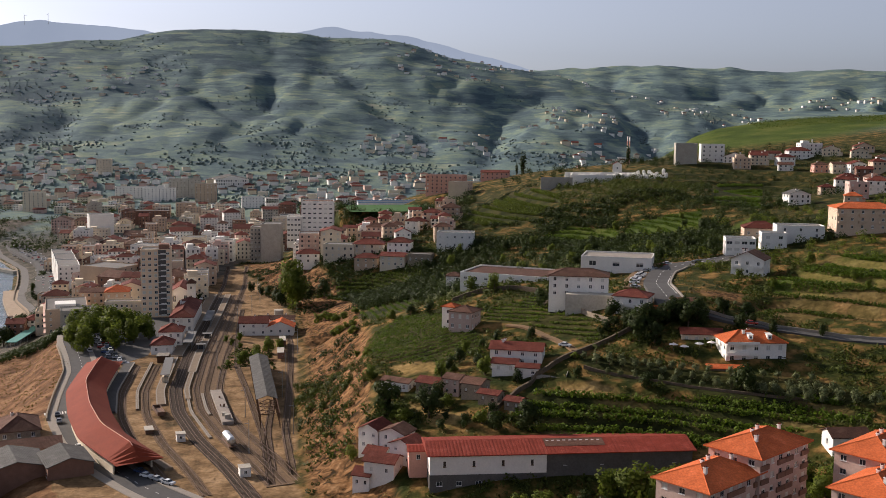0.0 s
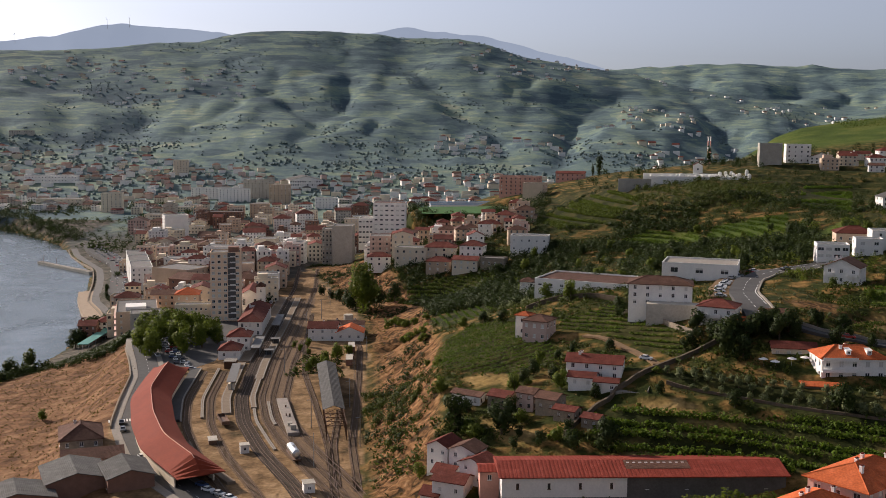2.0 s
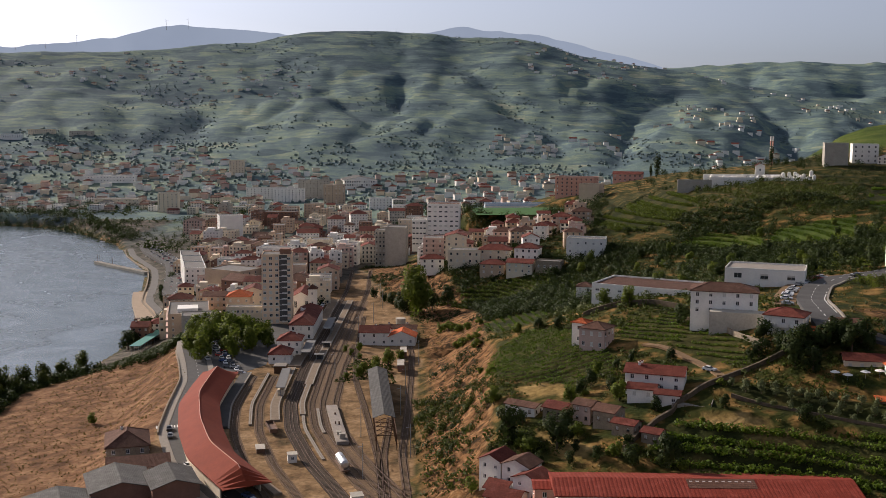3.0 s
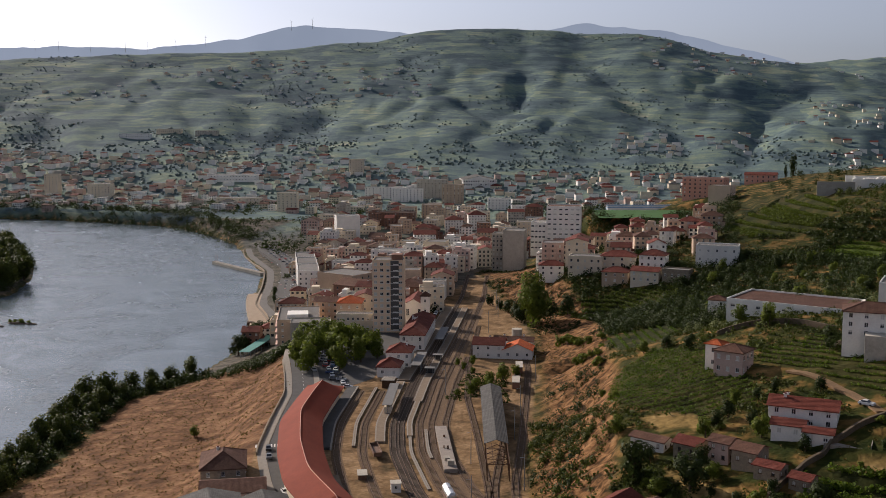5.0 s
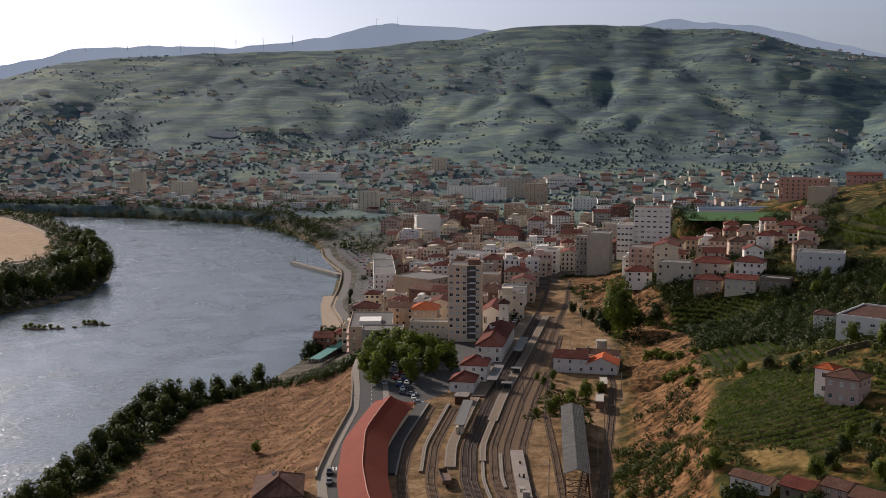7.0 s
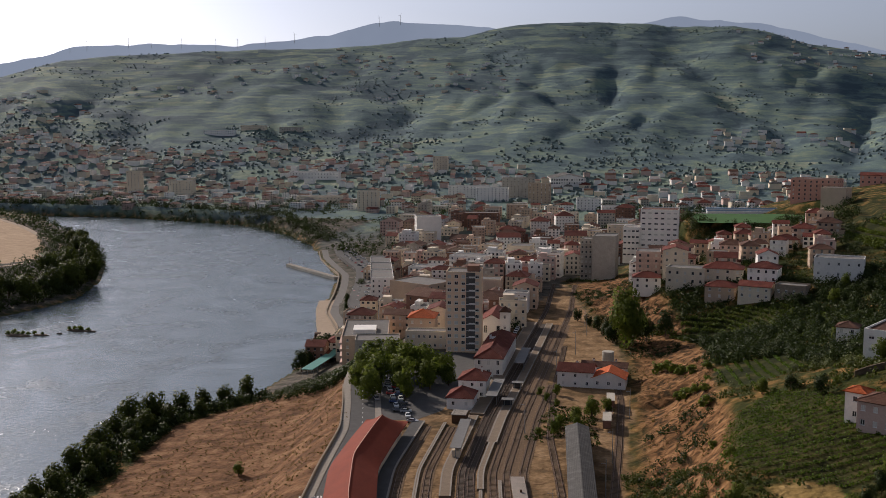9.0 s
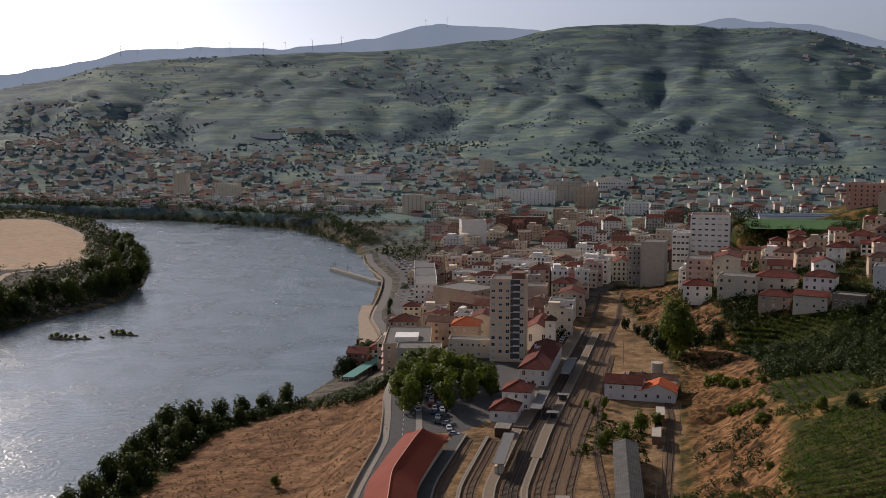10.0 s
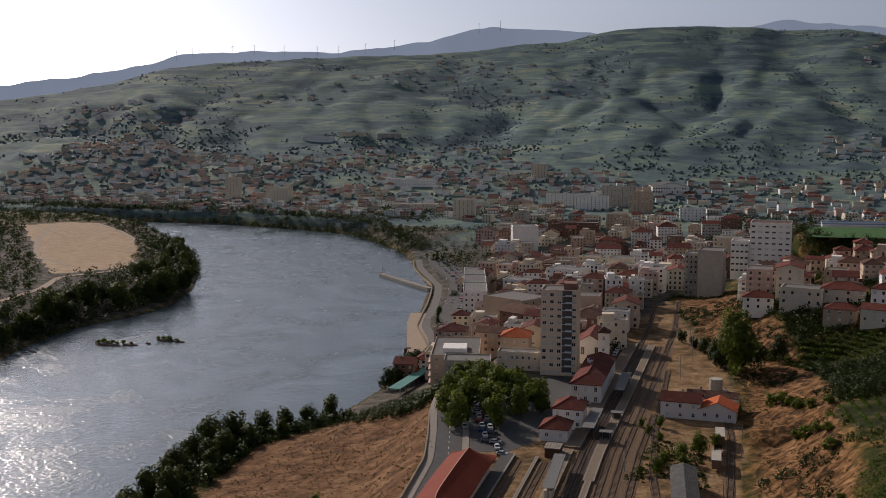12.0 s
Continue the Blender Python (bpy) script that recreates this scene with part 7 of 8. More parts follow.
# ---- vehicles ----
PAINTS = [plain(n, c, 0.3, 0.05, 1.0) for n, c in (("white_car_paint", (0.70, 0.70, 0.69)), ("silver_car_paint", (0.36, 0.37, 0.38)), ("black_car_paint", (0.02, 0.02, 0.022)), ("red_car_paint", (0.35, 0.03, 0.02)),
                                                    ("blue_car_paint", (0.03, 0.06, 0.16)), ("grey_car_paint", (0.13, 0.135, 0.14)))]
WHEEL = Shape()
for k in range(10):
    a, b = 2 * math.pi * k / 10, 2 * math.pi * (k + 1) / 10
    WHEEL.face([(-0.1, 0.31 * math.cos(a), 0.31 * math.sin(a)), (-0.1, 0.31 * math.cos(b), 0.31 * math.sin(b)), (0.1, 0.31 * math.cos(b), 0.31 * math.sin(b)), (0.1, 0.31 * math.cos(a), 0.31 * math.sin(a))])
WHEEL.face([(0.1, 0.31 * math.cos(2 * math.pi * k / 10), 0.31 * math.sin(2 * math.pi * k / 10)) for k in range(10)])
WHEEL.face([(-0.1, 0.31 * math.cos(2 * math.pi * k / 10), 0.31 * math.sin(2 * math.pi * k / 10)) for k in range(10)][::-1])
WHEEL = WHEEL.mesh("wheel", RUBBER)
SIDE = [(-2.05, 0.35), (-2.1, 0.75), (-1.95, 0.92), (-0.95, 0.98), (-0.3, 1.02), (1.55, 1.02), (2.0, 0.95), (2.08, 0.6), (2.05, 0.32)]
CABIN = [(-0.95, 0.98), (-0.35, 1.42), (1.0, 1.46), (1.65, 1.02)]
CARS = []
for paint in PAINTS:
    b, g, t = Shape(), Shape(), Shape()
    for (y0, z0), (y1, z1) in zip(SIDE, SIDE[1:] + SIDE[:1]):
        b.face([(-0.86, y0, z0), (0.86, y0, z0), (0.86, y1, z1), (-0.86, y1, z1)])
    for x in (-0.86, 0.86):
        b.face([(x, y, z) for y, z in SIDE])
    for (y0, z0), (y1, z1) in ((CABIN[0], CABIN[1]), (CABIN[2], CABIN[3])):
        w0, w1 = (0.78, 0.66) if z1 > z0 else (0.66, 0.78)
        g.face([(-w0, y0, z0), (w0, y0, z0), (w1, y1, z1), (-w1, y1, z1)])
    for sgn in (-1, 1):
        g.face([(sgn * (0.78 if z < 1.2 else 0.66), y, z) for y, z in CABIN])
    t.box(-0.67, 0.67, CABIN[1][0], CABIN[2][0], 1.42, 1.48)
    CARS.append((b.mesh("body", paint), g.mesh("glass", GLASS), t.mesh("roof", paint)))
CAR_WORDS = ["white", "silver", "black", "red", "dark blue", "grey"]


def car(x, y, yaw, k, z=None, where="parked beside the road"):
    ob = thing("car", x, y, (ground_z(x, y) if z is None else z) + 0.1, yaw, f"{CAR_WORDS[k]} hatchback car {where}", "car", "cars")
    body, glass, top = CARS[k]
    part("body", body, ob), part("glass", glass, ob), part("roof", top, ob)
    for wx in (-0.8, 0.8) if y < 600 else ():
        for wy in (-1.3, 1.3):
            part("wheel", WHEEL, ob, (wx, wy, 0.31))


for x, y, yaw, k in ((-148, 442, 14, 2), (-146, 412, 15, 2), (-140, 393, 17, 0), (-136.5, 370, 22, 2), (-133, 362, 22, 5), (-116, 333, 36, 0), (-108, 327, 40, 2), (-87, 306, 60, 0), (-83, 303, 60, 1), (-90, 310, 58, 4), (-79, 300, 60, 0),
                     (-160, 476, 30, 1), (-140, 446, 100, 0), (-137, 452, 95, 1)):
    car(x, y, yaw, k, RAIL_Z)
for k in range(22):
    car(-141 - 2.6 * (k % 11) - (6 if k > 10 else 0), 458 + 5.2 * (k % 11) + (6 if k > 10 else 0), 25 + 80 * (k % 2), (0, 1, 2, 5, 0, 4, 1, 3)[k % 8], RAIL_Z, "parked on the station square")
rng = random.Random(5)
for k in range(96):
    i = 6 + k * (len(QUAY) - 22) // 96
    side = (26.5, 31.0, 36.5, 41.5)[k % 4]
    x, y = offset(QUAY, side)[i] + np.array([rng.uniform(-0.5, 0.5), rng.uniform(-1, 1)])
    car(x, y, rng.choice((22, 112)) + rng.uniform(-5, 5), rng.choice((0, 0, 1, 1, 2, 3, 5)), None, "parked on the riverside road")
for k in range(22):
    car(-176 - 2.25 * k + (0 if k % 2 else 6), 560 + 7.0 * k, rng.uniform(15, 25), rng.choice((0, 0, 1, 2, 3, 5)), None, "parked in a town street")
for k in range(14):
    car(-137.5 - 0.135 * 6 * k, 588 + 5.6 * k, 10 + rng.uniform(-4, 4), rng.choice((0, 1, 2, 5)), RAIL_Z, "parked beside the station road")
park = resample(offset(between(ROAD_B, 400, 456), -9.0), 3.1)
for k in range(len(park)):
    for by in (0.6,):
        if rng.random() < 0.8:
            x, y = park[k] + np.array([by, rng.uniform(-0.3, 0.3)])
            car(x, y, 80 + rng.uniform(-8, 8), rng.choice((0, 0, 1, 1, 5, 2, 3)), None, "parked on the hillside car park")
car(41, 349, 60, 0, None, "standing on the dirt track")
car(110, 459, -58, 2, None, "standing on the bending road"), car(104, 353, 75, 3, None, "standing on the villa lane")

# ---- trees and vines ----
rng = random.Random(11)
for x, y, sc in ((-176, 505, 1.5), (-166, 495, 1.5), (-170, 518, 1.6), (-160, 507, 1.7), (-155, 492, 1.5), (-152, 508, 1.6), (-163, 476, 1.5), (-146, 497, 1.4), (-145, 512, 1.3), (-141, 505, 1.1), (-180, 525, 1.5), (-150, 480, 1.3), (-171, 486, 1.3), (-158, 522, 1.4)):
    plant("broad", x, y, sc, "square trees", RAIL_Z, "on the station square")
for x, y, sc in ((-252, 385, 0.9), (-256, 400, 0.9), (-258, 414, 1.0), (-262, 428, 1.05), (-266, 442, 1.1), (-270, 456, 1.1), (-274, 472, 1.2), (-276, 486, 1.25), (-272, 497, 1.2), (-268, 509, 1.0), (-262, 518, 0.9), (-256, 528, 0.85), (-250, 538, 0.95),
                 (-250, 372, 0.9), (-246, 360, 0.9), (-258, 440, 0.8), (-264, 476, 0.9), (-262, 492, 0.9), (-250, 420, 0.8), (-244, 395, 0.7), (-258, 460, 0.8), (-251, 448, 0.6), (-244, 340, 0.9), (-255, 505, 0.7), (-262, 466, 1.0), (-266, 480, 1.0), (-250, 404, 0.95), (-254, 432, 1.0), (-240, 372, 0.9), (-238, 352, 0.9), (-240, 325, 0.9), (-236, 310, 0.8), (-246, 385, 0.9)):
    plant("river", x + 2, y, sc * 1.02, "riverside trees", None, "on the river bank")
for x, y, sc in ((-251, 600, 1.3), (-252, 609, 1.2), (-251, 617, 1.5), (-254, 628, 1.4), (-256, 638, 1.4), (-257, 647, 1.3), (-253, 655, 1.2), (-249, 640, 1.1)):
    plant("dark", x, y, sc, "terrace trees", None, "below the riverside building")
r = np.random.default_rng(12)
scatter("thicket", r.uniform(-240, -192, 320), r.uniform(520, 566, 320), 2.0, 40, 0.35, LEAF_DARK, "dark thicket on the bank above the river", "thicket", 12, tall=0.9)
t = r.uniform(300, 540, 620)
scatter("thicket", np.interp(t, [300, 400, 490, 540], [-250, -254, -270, -252]) + r.uniform(-4, 16, 620), t, 2.6, 40, 0.34, LEAF_DARK, "dark undergrowth along the river trees", "thicket", 13, tall=0.9)
for k in range(16):
    x, y = offset(QUAY, 23.5)[8 + 3 * k]
    plant("dark", x, y, rng.uniform(0.4, 0.6), "promenade trees", None, "along the riverside promenade")
for x, y, sc in ((-463, 640, 1.7), (-458, 641, 1.3), (-467, 639, 1.2), (-452, 644, 1.2), (-438, 664, 1.4), (-433, 664, 1.3), (-428, 664, 1.1), (-461, 641, 1.1), (-469, 640, 0.9), (-455, 642, 1.2), (-447, 645, 0.9), (-441, 663, 1.2), (-435, 665, 1.2)):
    plant("bush", x, y, sc, "islet bushes", 0.4, "on a river islet")
for k, (x, y) in enumerate([(-531, 825), (-572, 877), (-529, 805), (-529, 792), (-528, 779), (-599, 917), (-637, 958), (-683, 1003)]):
    plant("river", x - 12, y, rng.uniform(1.5, 1.9), "far bank trees", None, "on the far river bank")
    plant("dark", x - 26, y + 10, rng.uniform(1.6, 2.1), "far bank trees", None, "on the far river bank")
plant("broad", -191, 426, 0.6, "", None, "alone in the dry field")
for k in range(50):
    t = k / 49
    x, y = np.interp(t, [0, 0.3, 0.5, 0.7, 1], [-498, -522, -524, -600, -690]), np.interp(t, [0, 0.3, 0.5, 0.7, 1], [585, 680, 770, 910, 1020])
    plant("river" if k % 2 else "dark", x - rng.uniform(4, 22), y + rng.uniform(-8, 12), rng.uniform(1.0, 1.5) * (1.5 if 0.25 < t < 0.62 else 1.0), "far bank trees", None, "on the far river bank")
t = r.random(620)
bx, by = np.interp(t, [0, 0.3, 0.5, 0.7, 1], [-498, -522, -524, -600, -690]), np.interp(t, [0, 0.3, 0.5, 0.7, 1], [575, 680, 770, 910, 1020])
scatter("bank_wood", bx - r.uniform(-7, 60, 620), by + r.uniform(-10, 14, 620), 4.0, 70, 0.23, LEAF_DARK, "dense dark wood along the far river bank", "woods", 14, tall=1.0)
t = r.random(640)
bx, by = np.interp(t, [0, 0.35, 0.7, 1], [-470, -640, -900, -1160]), np.interp(t, [0, 0.35, 0.7, 1], [1105, 1272, 1325, 1300])
scatter("bank_wood", bx + r.uniform(-6, 16, 640), by + r.uniform(-13, 30, 640), 4.2, 50, 0.27, LEAF_DARK, "trees along the river bend", "woods", 15, tall=1.0)
for x, y, sc in ((-88, 455, 0.7), (-83, 469, 0.85), (-79, 478, 1.0), (-75, 485, 0.8), (-87, 462, 0.75), (-92, 451, 0.45), (-99, 494, 0.5), (-97, 504, 0.6), (-103, 502, 0.55), (-94, 489, 0.4), (-81, 462, 0.7)):
    plant("broad", x, y, sc * 0.8, "yard trees", RAIL_Z, "in the dry railway yard")
for x, y, sc in ((-76, 600, 1.3), (-92, 604, 1.2), (-97, 618, 1.1), (-104, 632, 1.0), (-118, 652, 0.8), (-110, 640, 0.7), (-68, 606, 1.2)):
    plant("dark", x, y, sc, "", None, "at the foot of the slope")
plant("giant", -84, 592, 1.0, "", None, "at the foot of the slope")
for (x0, y0), (x1, y1), sc in (((46, 336.5), (82, 320), 0.9), ((49, 332), (80, 316), 0.95), ((88, 317), (110, 310), 0.95), ((82, 311.5), (114, 303), 1.15), ((90, 306), (118, 298), 1.2), ((100, 299), (122, 293), 1.15), ((52, 326.5), (78, 312.5), 0.8)):
    n = int(math.hypot(x1 - x0, y1 - y0) / 3.9)
    for k in range(n + 1):
        plant("olive", x0 + (x1 - x0) * k / n + rng.uniform(-0.3, 0.3), y0 + (y1 - y0) * k / n + rng.uniform(-0.2, 0.2), rng.uniform(0.85, 1.05) * sc, "olive grove", None, "in a grove of rows")
strip("wall_5", resample([(45, 330.5), (62, 321), (84, 308), (112, 297)], 1.5), 0.3, 0.7, DARK_SCHIST, "dry-stone wall under the olive rows", "wall", 2.0)


def inside_box(n, x0, x1, y0, y1, test):
    out = []
    while len(out) < n:
        x, y = rng.uniform(x0, x1), rng.uniform(y0, y1)
        if test(x, y):
            out.append((x, y))
    return out


clear = lambda x, y: not any(abs(x - o.location.x) < 9 and -3 < y - o.location.y < 16 for o in HOMES) and min(line_distance(np.array([x]), np.array([y]), list(map(tuple, ROAD_B)))[0][0], line_distance(np.array([x]), np.array([y]), list(map(tuple, LANE)))[0][0]) > 7
HOMES = [o for o in scene.objects if o.type == "EMPTY" and o.parent is None and o.get("category") in ("house", "villa", "warehouse", "factory", "apartment block", "outbuilding", "yard", "shed", "building", "chapel") and o.location.x > -110]
def grove(name, n, x0, x1, y0, y1, test, size, mat, label, seed, per=100, leaf=0.23):
    p = np.array(inside_box(n, x0, x1, y0, y1, test))
    return scatter(name, p[:, 0], p[:, 1], size, per, leaf, mat, label, "woods", seed, tall=1.0)


# dark leaves here also stand in for the shade on the gully slope
grove("gully_wood", 620, -62, 30, 470, 640, lambda x, y: land(x, y)[1]["hill"] > 0.5 and land(x, y)[1]["crag"] < 0.4 and clear(x, y) and not (y > 590 and -60 < x < -20) and not inside(np.array(x), np.array(y), PLOTS[3]), 2.6, LEAF_DARK, "dark wood in the shady gully", 21)
grove("gully_olives", 110, -50, 60, 440, 560, lambda x, y: land(x, y)[1]["hill"] > 0.8 and clear(x, y) and not any(inside(np.array(x), np.array(y), p) for p in PLOTS), 1.9, LEAF_OLIVE, "grey-green olives above the gully", 22, 120)
for x, y in inside_box(40, 0, 170, 470, 640, clear):
    plant("dark" if rng.random() < 0.5 else "broad", x, y, rng.uniform(0.45, 0.85), "slope trees", None, "on the wooded slope")
grove("slope_wood", 520, 0, 180, 470, 655, lambda x, y: clear(x, y) and not any(inside(np.array(x), np.array(y), p) for p in LUSH + PLOTS), 2.7, LEAF_DARK, "dark wood on the slope below the vineyards", 23)
OLIVES = [(77, 695), (89, 860), (139, 807), (191, 788), (157, 647), (124, 662)]
grove("terrace_olives", 620, 70, 195, 645, 862, lambda x, y: inside(np.array(x), np.array(y), OLIVES), 2.1, LEAF_SCRUB, "dark olive and almond trees on the stepped slope", 24, 34, 0.36)
t = r.random(330)
hx, hy = np.interp(t, [0, 0.4, 0.75, 1], [2, 55, 100, 140]), np.interp(t, [0, 0.4, 0.75, 1], [664, 622, 570, 545])
scatter("hedge_wood", hx + r.normal(0, 3, 330), hy + r.normal(0, 7, 330), 2.5, 44, 0.32, LEAF_DARK, "dark line of trees below the vineyards", "woods", 31, tall=1.0)
t = r.random(60)
scatter("edge_bushes", np.interp(t, [0, 0.5, 1], [12, 40, 72]) + r.normal(0, 2, 60), np.interp(t, [0, 0.5, 1], [735, 785, 860]), 1.5, 40, 0.36, LEAF_DARK, "round bushes along the edge of the terraces", "bushes", 32, tall=0.9)
grove("shoulder_wood", 150, -100, 20, 640, 800, lambda x, y: land(x, y)[1]["hill"] > 0.5 and clear(x, y), 2.4, LEAF_DARK, "dark garden trees between the shoulder houses", 28)
grove("town_wood", 230, -330, -120, 620, 1000, lambda x, y: land(x, y)[1]["town"] > 0.5 and abs(x - float(np.interp(y, SPINE[:, 1], SPINE[:, 0]))) > 15 and x > -300 - 0.5 * (y - 800) and not any(abs(x - a) < c / 2 + 1 and abs(y - b) < e / 2 + 1 for a, b, c, e in TAKEN), 2.2, LEAF_DARK, "dark green town trees between houses", 29, 70, 0.36)
grove("crest_wood", 130, 50, 330, 870, 1010, clear, 2.8, LEAF_DARK, "dark trees along the hill crest", 25)
grove("pitch_wood", 110, -84, 24, 806, 836, lambda x, y: True, 3.4, LEAF_DARK, "dark trees below the football pitch", 26)
grove("pitch_hedge", 170, -110, 40, 830, 960, lambda x, y: 50 < math.hypot((x + 36) * 0.97 + (y - 892) * 0.24, 1.45 * ((y - 892) * 0.97 - (x + 36) * 0.24)) < 66 and y < 905, 3.2, LEAF_DARK, "dark trees round the football pitch", 30)
grove("hill_gardens", 460, 165, 350, 510, 960, lambda x, y: clear(x, y) and not inside(np.array(x), np.array(y), ROWS[1]), 2.5, LEAF_DARK, "dark garden trees between the hilltop houses", 33)
grove("garden_wood", 200, 100, 260, 430, 600, clear, 2.0, LEAF_BROAD, "green garden trees between hillside houses", 27)
for x, y in inside_box(36, 90, 250, 355, 520, clear):
    plant("broad" if rng.random() < 0.5 else "olive", x, y, rng.uniform(0.35, 0.65), "garden trees", None, "among hillside gardens")
for x, y in inside_box(24, -30, 70, 297, 345, lambda x, y: land(x, y)[1]["hill"] > 0.7 and clear(x, y) and not inside(np.array(x), np.array(y), PLOTS[4]) and not (x > 44 and y < 338)):
    plant("dark" if rng.random() < 0.5 else "bush", x, y, rng.uniform(0.3, 0.6) if rng.random() < 0.5 else rng.uniform(0.8, 1.4), "lower slope trees", None, "among old houses")
for k, (x, y) in enumerate([(-24, 353), (-14, 332), (-6, 325), (2, 318), (6, 351), (12, 343), (14, 336), (3, 346), (15, 308), (12, 303), (7, 303), (16, 299), (-11, 313), (-8, 306), (-7, 296), (-26, 303), (31, 364), (24, 328), (-21, 439), (-13, 434), (-5, 421), (8, 360), (14, 363), (19, 367), (0, 341), (-1, 324)]):
    plant("dark" if k % 3 else "broad", x, y, rng.uniform(0.42, 0.72), "slope garden trees", None, "beside old hillside houses")
for k, (x, y) in enumerate([(37, 395), (59, 364), (63, 354), (69, 340), (62, 315), (67, 352), (72, 352), (76, 354), (80, 354), (82, 350), (86, 355), (79, 359), (74, 356), (70, 355), (82, 359), (87, 351), (89, 310), (90, 307)]):
    plant("dark", x, y, rng.uniform(0.65, 1.0), "villa wood trees", None, "in the dark wood beside the villa")
for k, (x, y) in enumerate([(12, 441), (18, 468), (21, 426), (-10, 614), (-12, 601), (-2, 568), (33, 584), (45, 592), (45, 479), (64, 504), (70, 493), (-12, 709), (-4, 682), (126, 497), (134, 505), (135, 595), (98, 492), (107, 507), (90, 584), (98, 579), (10, 627), (23, 645)]):
    plant("dark" if k % 2 else "broad", x, y, rng.uniform(0.5, 0.85), "upper slope trees", None, "beside the upper road")
for x, y in inside_box(12, 52, 125, 337, 362, lambda x, y: y > 349 - 0.12 * (x - 52) and clear(x, y)):
    plant("dark", x, y, rng.uniform(0.4, 0.8), "villa trees", None, "in the shade behind the villa")
for x, y, sc in ((43, 264, 1.05), (50, 262, 1.4), (58, 263, 1.45), (65, 262, 1.15), (54, 258, 1.1), (20, 256, 0.75), (26, 257, 0.9), (32, 256, 0.7), (92, 246, 1.1), (97, 250, 1.0), (90, 255, 0.9), (102, 252, 0.9)):
    plant("broad", x, y, sc, "street trees", None, "in front of the warehouse")
for x, y, sc in ((37, 260, 0.75), (41, 258, 0.65)):
    plant("dark", x, y, sc, "street trees", None, "in front of the warehouse")
plant("poplar", 77, 1039, 1.6, "", None, "on the hill crest"), plant("poplar", 160, 930, 1.15, "", None, "beside the radio mast"), plant("poplar", 70, 1030, 0.9, "", None, "on the hill crest")

def vineyard(name, ring, turn, gap, size, label, mat=None, step_along=0.5, seed=3, per=7, leaf=0.8, tall=0.85):
    """Straight rows of vines inside a plot."""
    xs, ys = zip(*ring)
    cx, cy, reach = sum(xs) / len(xs), sum(ys) / len(ys), max(max(xs) - min(xs), max(ys) - min(ys))
    a, b = np.meshgrid(np.arange(-reach, reach, step_along), np.arange(-reach, reach, gap))
    r = np.random.default_rng(seed)
    a = a + r.uniform(-0.2, 0.2, a.shape)
    b = b + 0.8 * np.sin(a / 17.0)
    c, s_ = math.cos(radians(turn)), math.sin(radians(turn))
    x, y = cx + a * c - b * s_, cy + a * s_ + b * c
    keep = inside(x, y, list(ring)) & (r.random(x.shape) > 0.05) & (rough(x, y, 13, 61) > -0.5)
    return scatter(name, x[keep], y[keep], size, per, leaf, mat or LEAF_VINE, label, "vineyard", seed, 0.2, tall)


def contour_vineyard(name, ring, fall, wide, size, label, mat, n, seed, per=7, leaf=0.8):
    """Rows of vines that follow the contours of a slope, one for each fall in height."""
    xs, ys = zip(*ring)
    r = np.random.default_rng(seed)
    x, y = r.uniform(min(xs), max(xs), n), r.uniform(min(ys), max(ys), n)
    level = (HILL(x, y) + 0.5 * rough(x, y, 45, 63)) / fall
    keep = inside(x, y, list(ring)) & (level - np.floor(level) < wide) & (rough(x, y, 16, 64) > -0.5)
    return scatter(name, x[keep], y[keep], size, per, leaf, mat, label, "vineyard", seed, 0.2, 1.2)


vineyard("vineyard", PLOTS[0], 20, 3.5, 0.62, "rows of green vines on a sunny slope", leaf=0.6, step_along=0.4, per=11)
vineyard("vineyard", PLOTS[1], -40, 3.4, 0.62, "dense rows of green vines below a stone wall", leaf=0.6, step_along=0.4, per=11)
contour_vineyard("vineyard", PLOTS[2], 1.5, 0.42, 0.75, "rows of vines in the shaded valley", LEAF_ROW, 26000, 5)
vineyard("vineyard", PLOTS[3], 98, 3.4, 0.6, "rows of vines above the cutting", seed=6, leaf=0.65, per=9)
contour_vineyard("vineyard", PLOTS[4], 1.76, 0.46, 0.75, "uneven rows of yellow-green vines on low banks", LEAF_VINE, 9000, 7)
contour_vineyard("vineyard", PLOTS[5], 3.2, 0.34, 0.55, "rows of vines on stepped terraces", LEAF_ROW, 14000, 8)
contour_vineyard("vineyard", ROWS[0], 2.3, 0.40, 0.8, "rows of vines on broad stepped terraces", LEAF_ROW, 24000, 9)
contour_vineyard("vineyard", ROWS[1], 2.3, 0.42, 0.8, "rows of vines on high stepped terraces", LEAF_VINE, 24000, 11)
for k in (0, 1, 3):
    contour_vineyard("vineyard", LUSH[k], 1.7, 0.4, 0.6, "low green rows on a lush strip", LEAF_VINE, 9000, 12 + k)
vineyard("vineyard", [(360, 1230), (620, 1200), (760, 1400), (560, 1560), (380, 1420)], 14, 9.0, 1.3, "vine rows on a rounded hill", LEAF_ROW, seed=10, step_along=2.2, per=4)

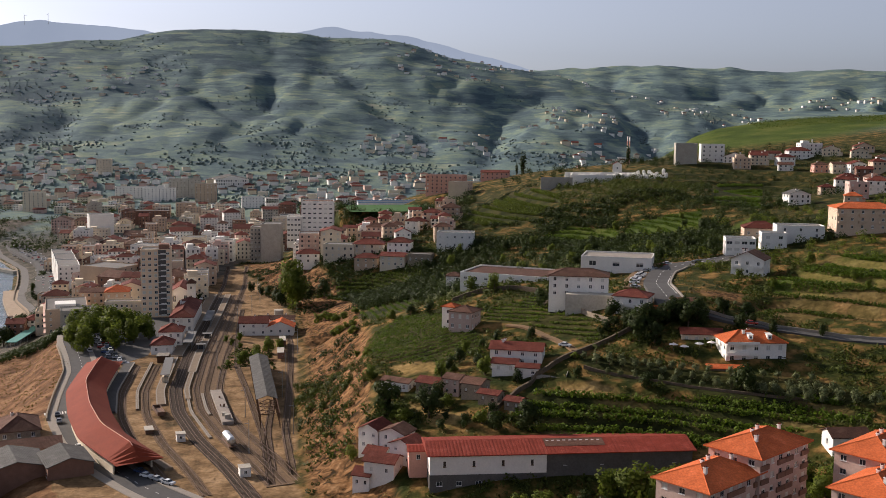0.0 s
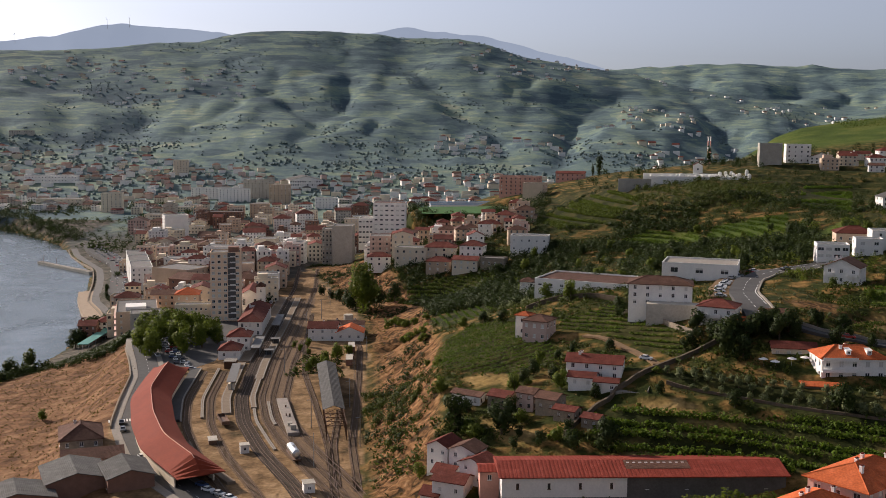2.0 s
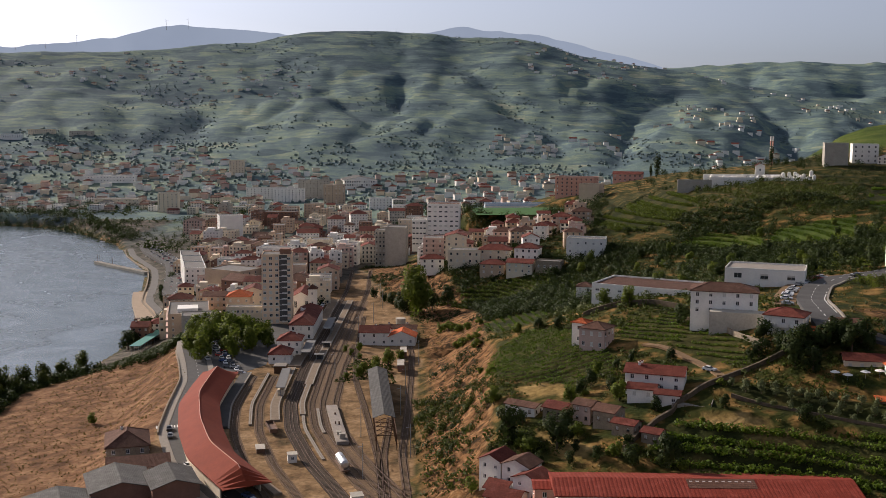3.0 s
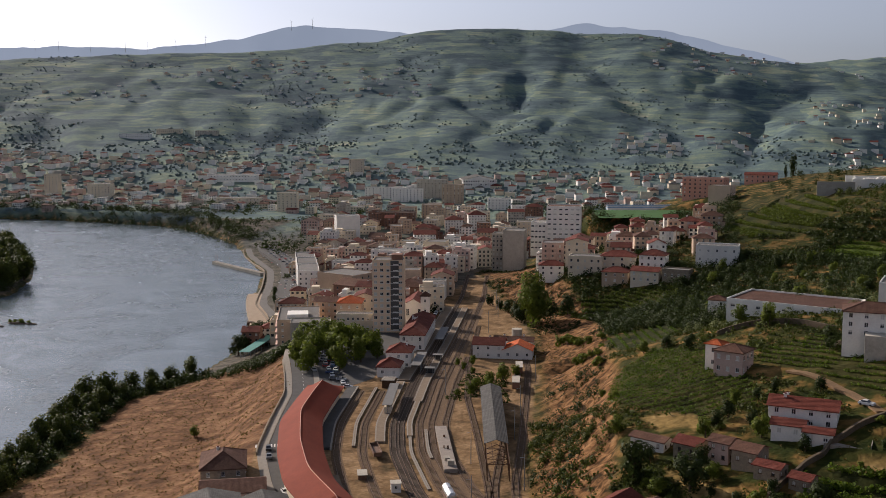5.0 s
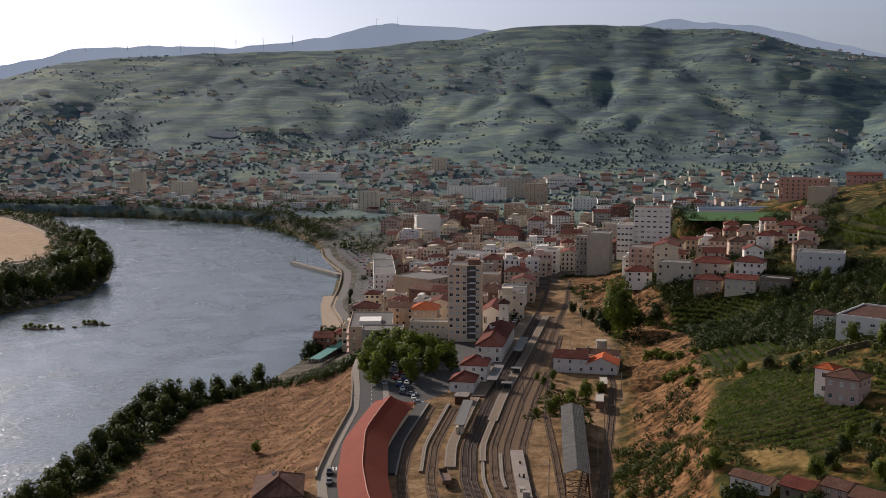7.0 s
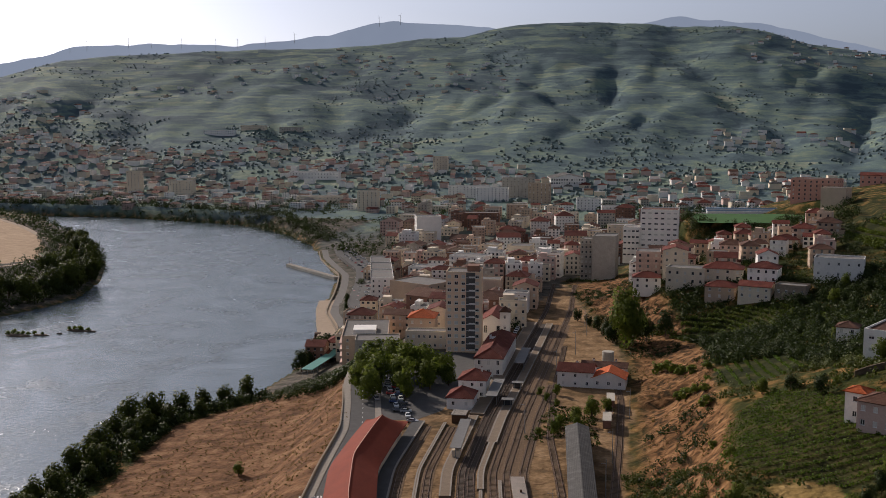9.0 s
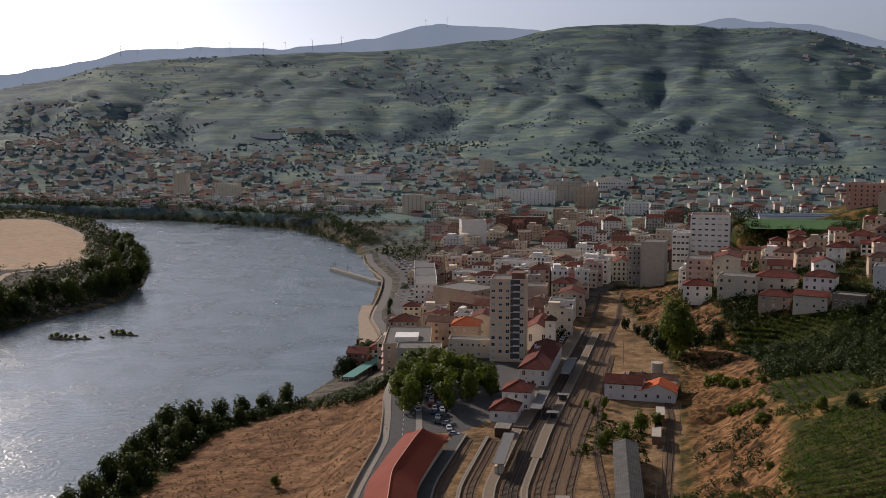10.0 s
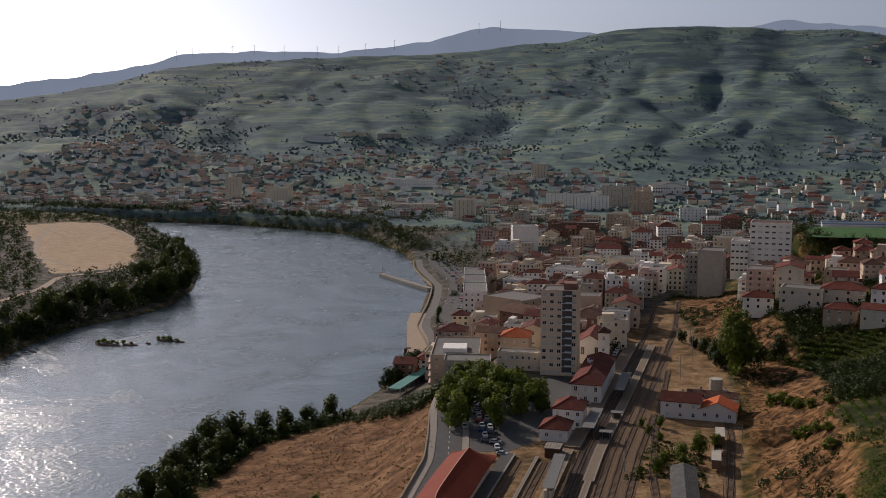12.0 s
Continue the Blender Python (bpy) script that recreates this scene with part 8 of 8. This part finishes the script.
r = np.random.default_rng(2)
x, y = r.uniform(-130, 200, 80000), r.uniform(230, 700, 80000)
z, m = land(x, y)
thick = rough(x, y, 24, 41, 3)
used = np.zeros(len(x), bool)
for o in HOMES:
    used |= (np.abs(x - o.location.x) < 8) & (y > o.location.y - 2) & (y < o.location.y + 13)
for ring in PLOTS + LUSH + MEADOW + ROWS + [GROVE]:
    used |= inside(x, y, ring)
for line in (ROAD_B, ROAD_C, LANE):
    used |= line_distance(x, y, list(map(tuple, line)))[0] < 6
keep = (m["hill"] > 0.12) & ~used & (thick > -0.05) & ((m["crag"] < 0.25) | (y < 400) & (thick > 0.42))
scatter("scrub", x[keep][:8000], y[keep][:8000], 1.35, 13, 0.5, LEAF_SCRUB, "green scrub and brambles over the hillside", seed=1)
# extra dark-leaved scrub, added to darken the upper slope like shade
keep = (m["hill"] > 0.3) & (m["crag"] < 0.3) & ~used & (y > 470) & (thick > 0.05)
scatter("dark_scrub", x[keep][:5200], y[keep][:5200], 1.9, 13, 0.45, LEAF_DARK, "dark scrub on the shaded upper slope", seed=9)
keep = (m["hill"] > 0.12) & ~used & (thick < 0.05)
scatter("dry_scrub", x[keep][:4500], y[keep][:4500], 0.6, 7, 0.7, LEAF_DRY, "dry yellow scrub on the hillside", seed=2)
x, y = r.uniform(-160, -35, 14000), r.uniform(290, 800, 14000)
m = land(x, y)[1]
keep = (m["crag"] > 0.2) & (rough(x, y, 16, 43) > np.where(y < 400, 0.12, np.where(y > 570, 0.10, 0.26)))
scatter("cliff_scrub", x[keep][:2400], y[keep][:2400], 1.15, 20, 0.44, LEAF_DARK, "dark bushes clinging to the rocky cutting", seed=3)
mass = [(-59, 420), (-44, 418), (-32, 384), (-22, 364), (-28, 346), (-42, 350), (-52, 376)]
x, y = r.uniform(-60, -20, 1100), r.uniform(345, 420, 1100)
keep = inside(x, y, mass) & (rough(x, y, 8, 62) > 0.05)
scatter("cliff_scrub", x[keep], y[keep], 1.3, 46, 0.34, LEAF_SCRUB, "dense green bushes filling a gully of the cutting", seed=8, tall=0.9)
for x, y, sc in ((-47, 480, 2.0), (-44, 478, 1.6), (-38, 448, 1.8), (-59, 532, 2.2), (-53, 523, 2.0), (-56, 527, 1.8), (-33, 408, 1.3), (-27, 383, 1.3), (-50, 484, 1.5), (-40, 470, 1.6), (-64, 540, 2.2), (-48, 515, 1.8), (-42, 508, 1.6)):
    plant("bush", x, y, sc, "cutting bushes", None, "on the bare earth of the cutting")
x, y = r.uniform(-96, -68, 900), r.uniform(444, 492, 900)
keep = (rough(x, y, 12, 72) > -0.1) & (x < -70.6 - 0.21 * (y - 450) - 1)
scatter("yard_grass", x[keep], y[keep], 0.7, 10, 0.7, LEAF_SCRUB, "green weeds in the railway yard", "weeds", seed=17, tall=0.4)
x, y = r.uniform(-240, -150, 9000), r.uniform(300, 540, 9000)
keep = land(x, y)[1]["field"] > 0.6
scatter("dry_grass", x[keep][:3600], y[keep][:3600], 0.45, 4, 0.9, LEAF_DRY, "tufts of dry brown grass on the field", "grass", seed=4, tall=0.5)
x, y = r.uniform(-560, -290, 900), r.uniform(930, 1240, 900)
keep = ~inside(x, y, RIVER) & (line_distance(x, y, RIVER, True)[0] > 26) & (rough(x, y, 40, 73) > -0.2) & (x < -330 - 0.5 * (y - 1000)) & (line_distance(x, y, list(map(tuple, offset(QUAY, 34))))[0] > 12)
scatter("park_trees", x[keep], y[keep], 2.6, 50, 0.28, LEAF_DARK, "green park trees beside the riverside car park", "trees", 18, tall=1.0)
x, y = r.uniform(-1050, -560, 3800), r.uniform(560, 1200, 3800)
keep = ~inside(x, y, SANDY) & ~inside(x, y, RIVER) & (line_distance(x, y, list(map(tuple, bank)))[0] > 7) & (line_distance(x, y, SANDY, True)[0] > 6) & (rough(x, y, 60, 71) > -0.5)
scatter("bank_scrub", x[keep], y[keep], 3.2, 20, 0.45, LEAF_DARK, "dark hedges and trees behind the sandy flat", "woods", 16, tall=0.9)
x, y = r.uniform(-1500, -40, 9000), r.uniform(1000, 1450, 9000)
z, m = land(x, y)
built = np.zeros(len(x), bool)
for a, b, c, d in TAKEN:
    built |= (np.abs(x - a) < c / 2 + 1.5) & (np.abs(y - b) < d / 2 + 1.5)
keep = (z > 3) & (rough(x, y, 130, 44) > -0.1) & (m["isle"] < 0.2) & ~built
scatter("plain_trees", x[keep][:3000], y[keep][:3000], 3.4, 16, 0.5, LEAF_DARK, "scattered trees between houses on the river plain", "trees", seed=5, tall=1.0)
x, y = r.uniform(-1900, 300, 30000), r.uniform(1380, 2100, 30000)
z, m = land(x, y)
built = np.zeros(len(x), bool)
for a, b, c, d in TAKEN:
    built |= (np.abs(x - a) < c / 2 + 2) & (np.abs(y - b) < d / 2 + 2)
keep = (z > 3) & (m["far_hazed"] > 0.5) & ~built & (rough(x, y, 90, 46) + 0.5 * rough(x, y, 30, 47) > 0.0)
far_woods("garden_trees", x[keep][:3400], y[keep][:3400], 2.5, 3.6, "haze-tinted trees and hedges between the far houses", 7)
x, y = r.uniform(-3800, 2300, 260000), r.uniform(1600, 4300, 260000)
z, m = land(x, y)
clump = rough(x, y, 150, 45) + 0.45 * rough(x, z * 5, 60, 48) + 0.55 * m["hollow"]
keep = (m["far_hazed"] > 0.6) & (np.hypot(x, y - 70) < 3420) & (clump + r.normal(0, 0.09, len(x)) > 0.40) & (np.abs(np.degrees(np.arctan2(x, y - 70)) + 12) < 37)
far_woods("far_woods", x[keep][:2600], y[keep][:2600], 2.2, 2.8, "haze-tinted woods and hedges on the mountain slopes", 6)
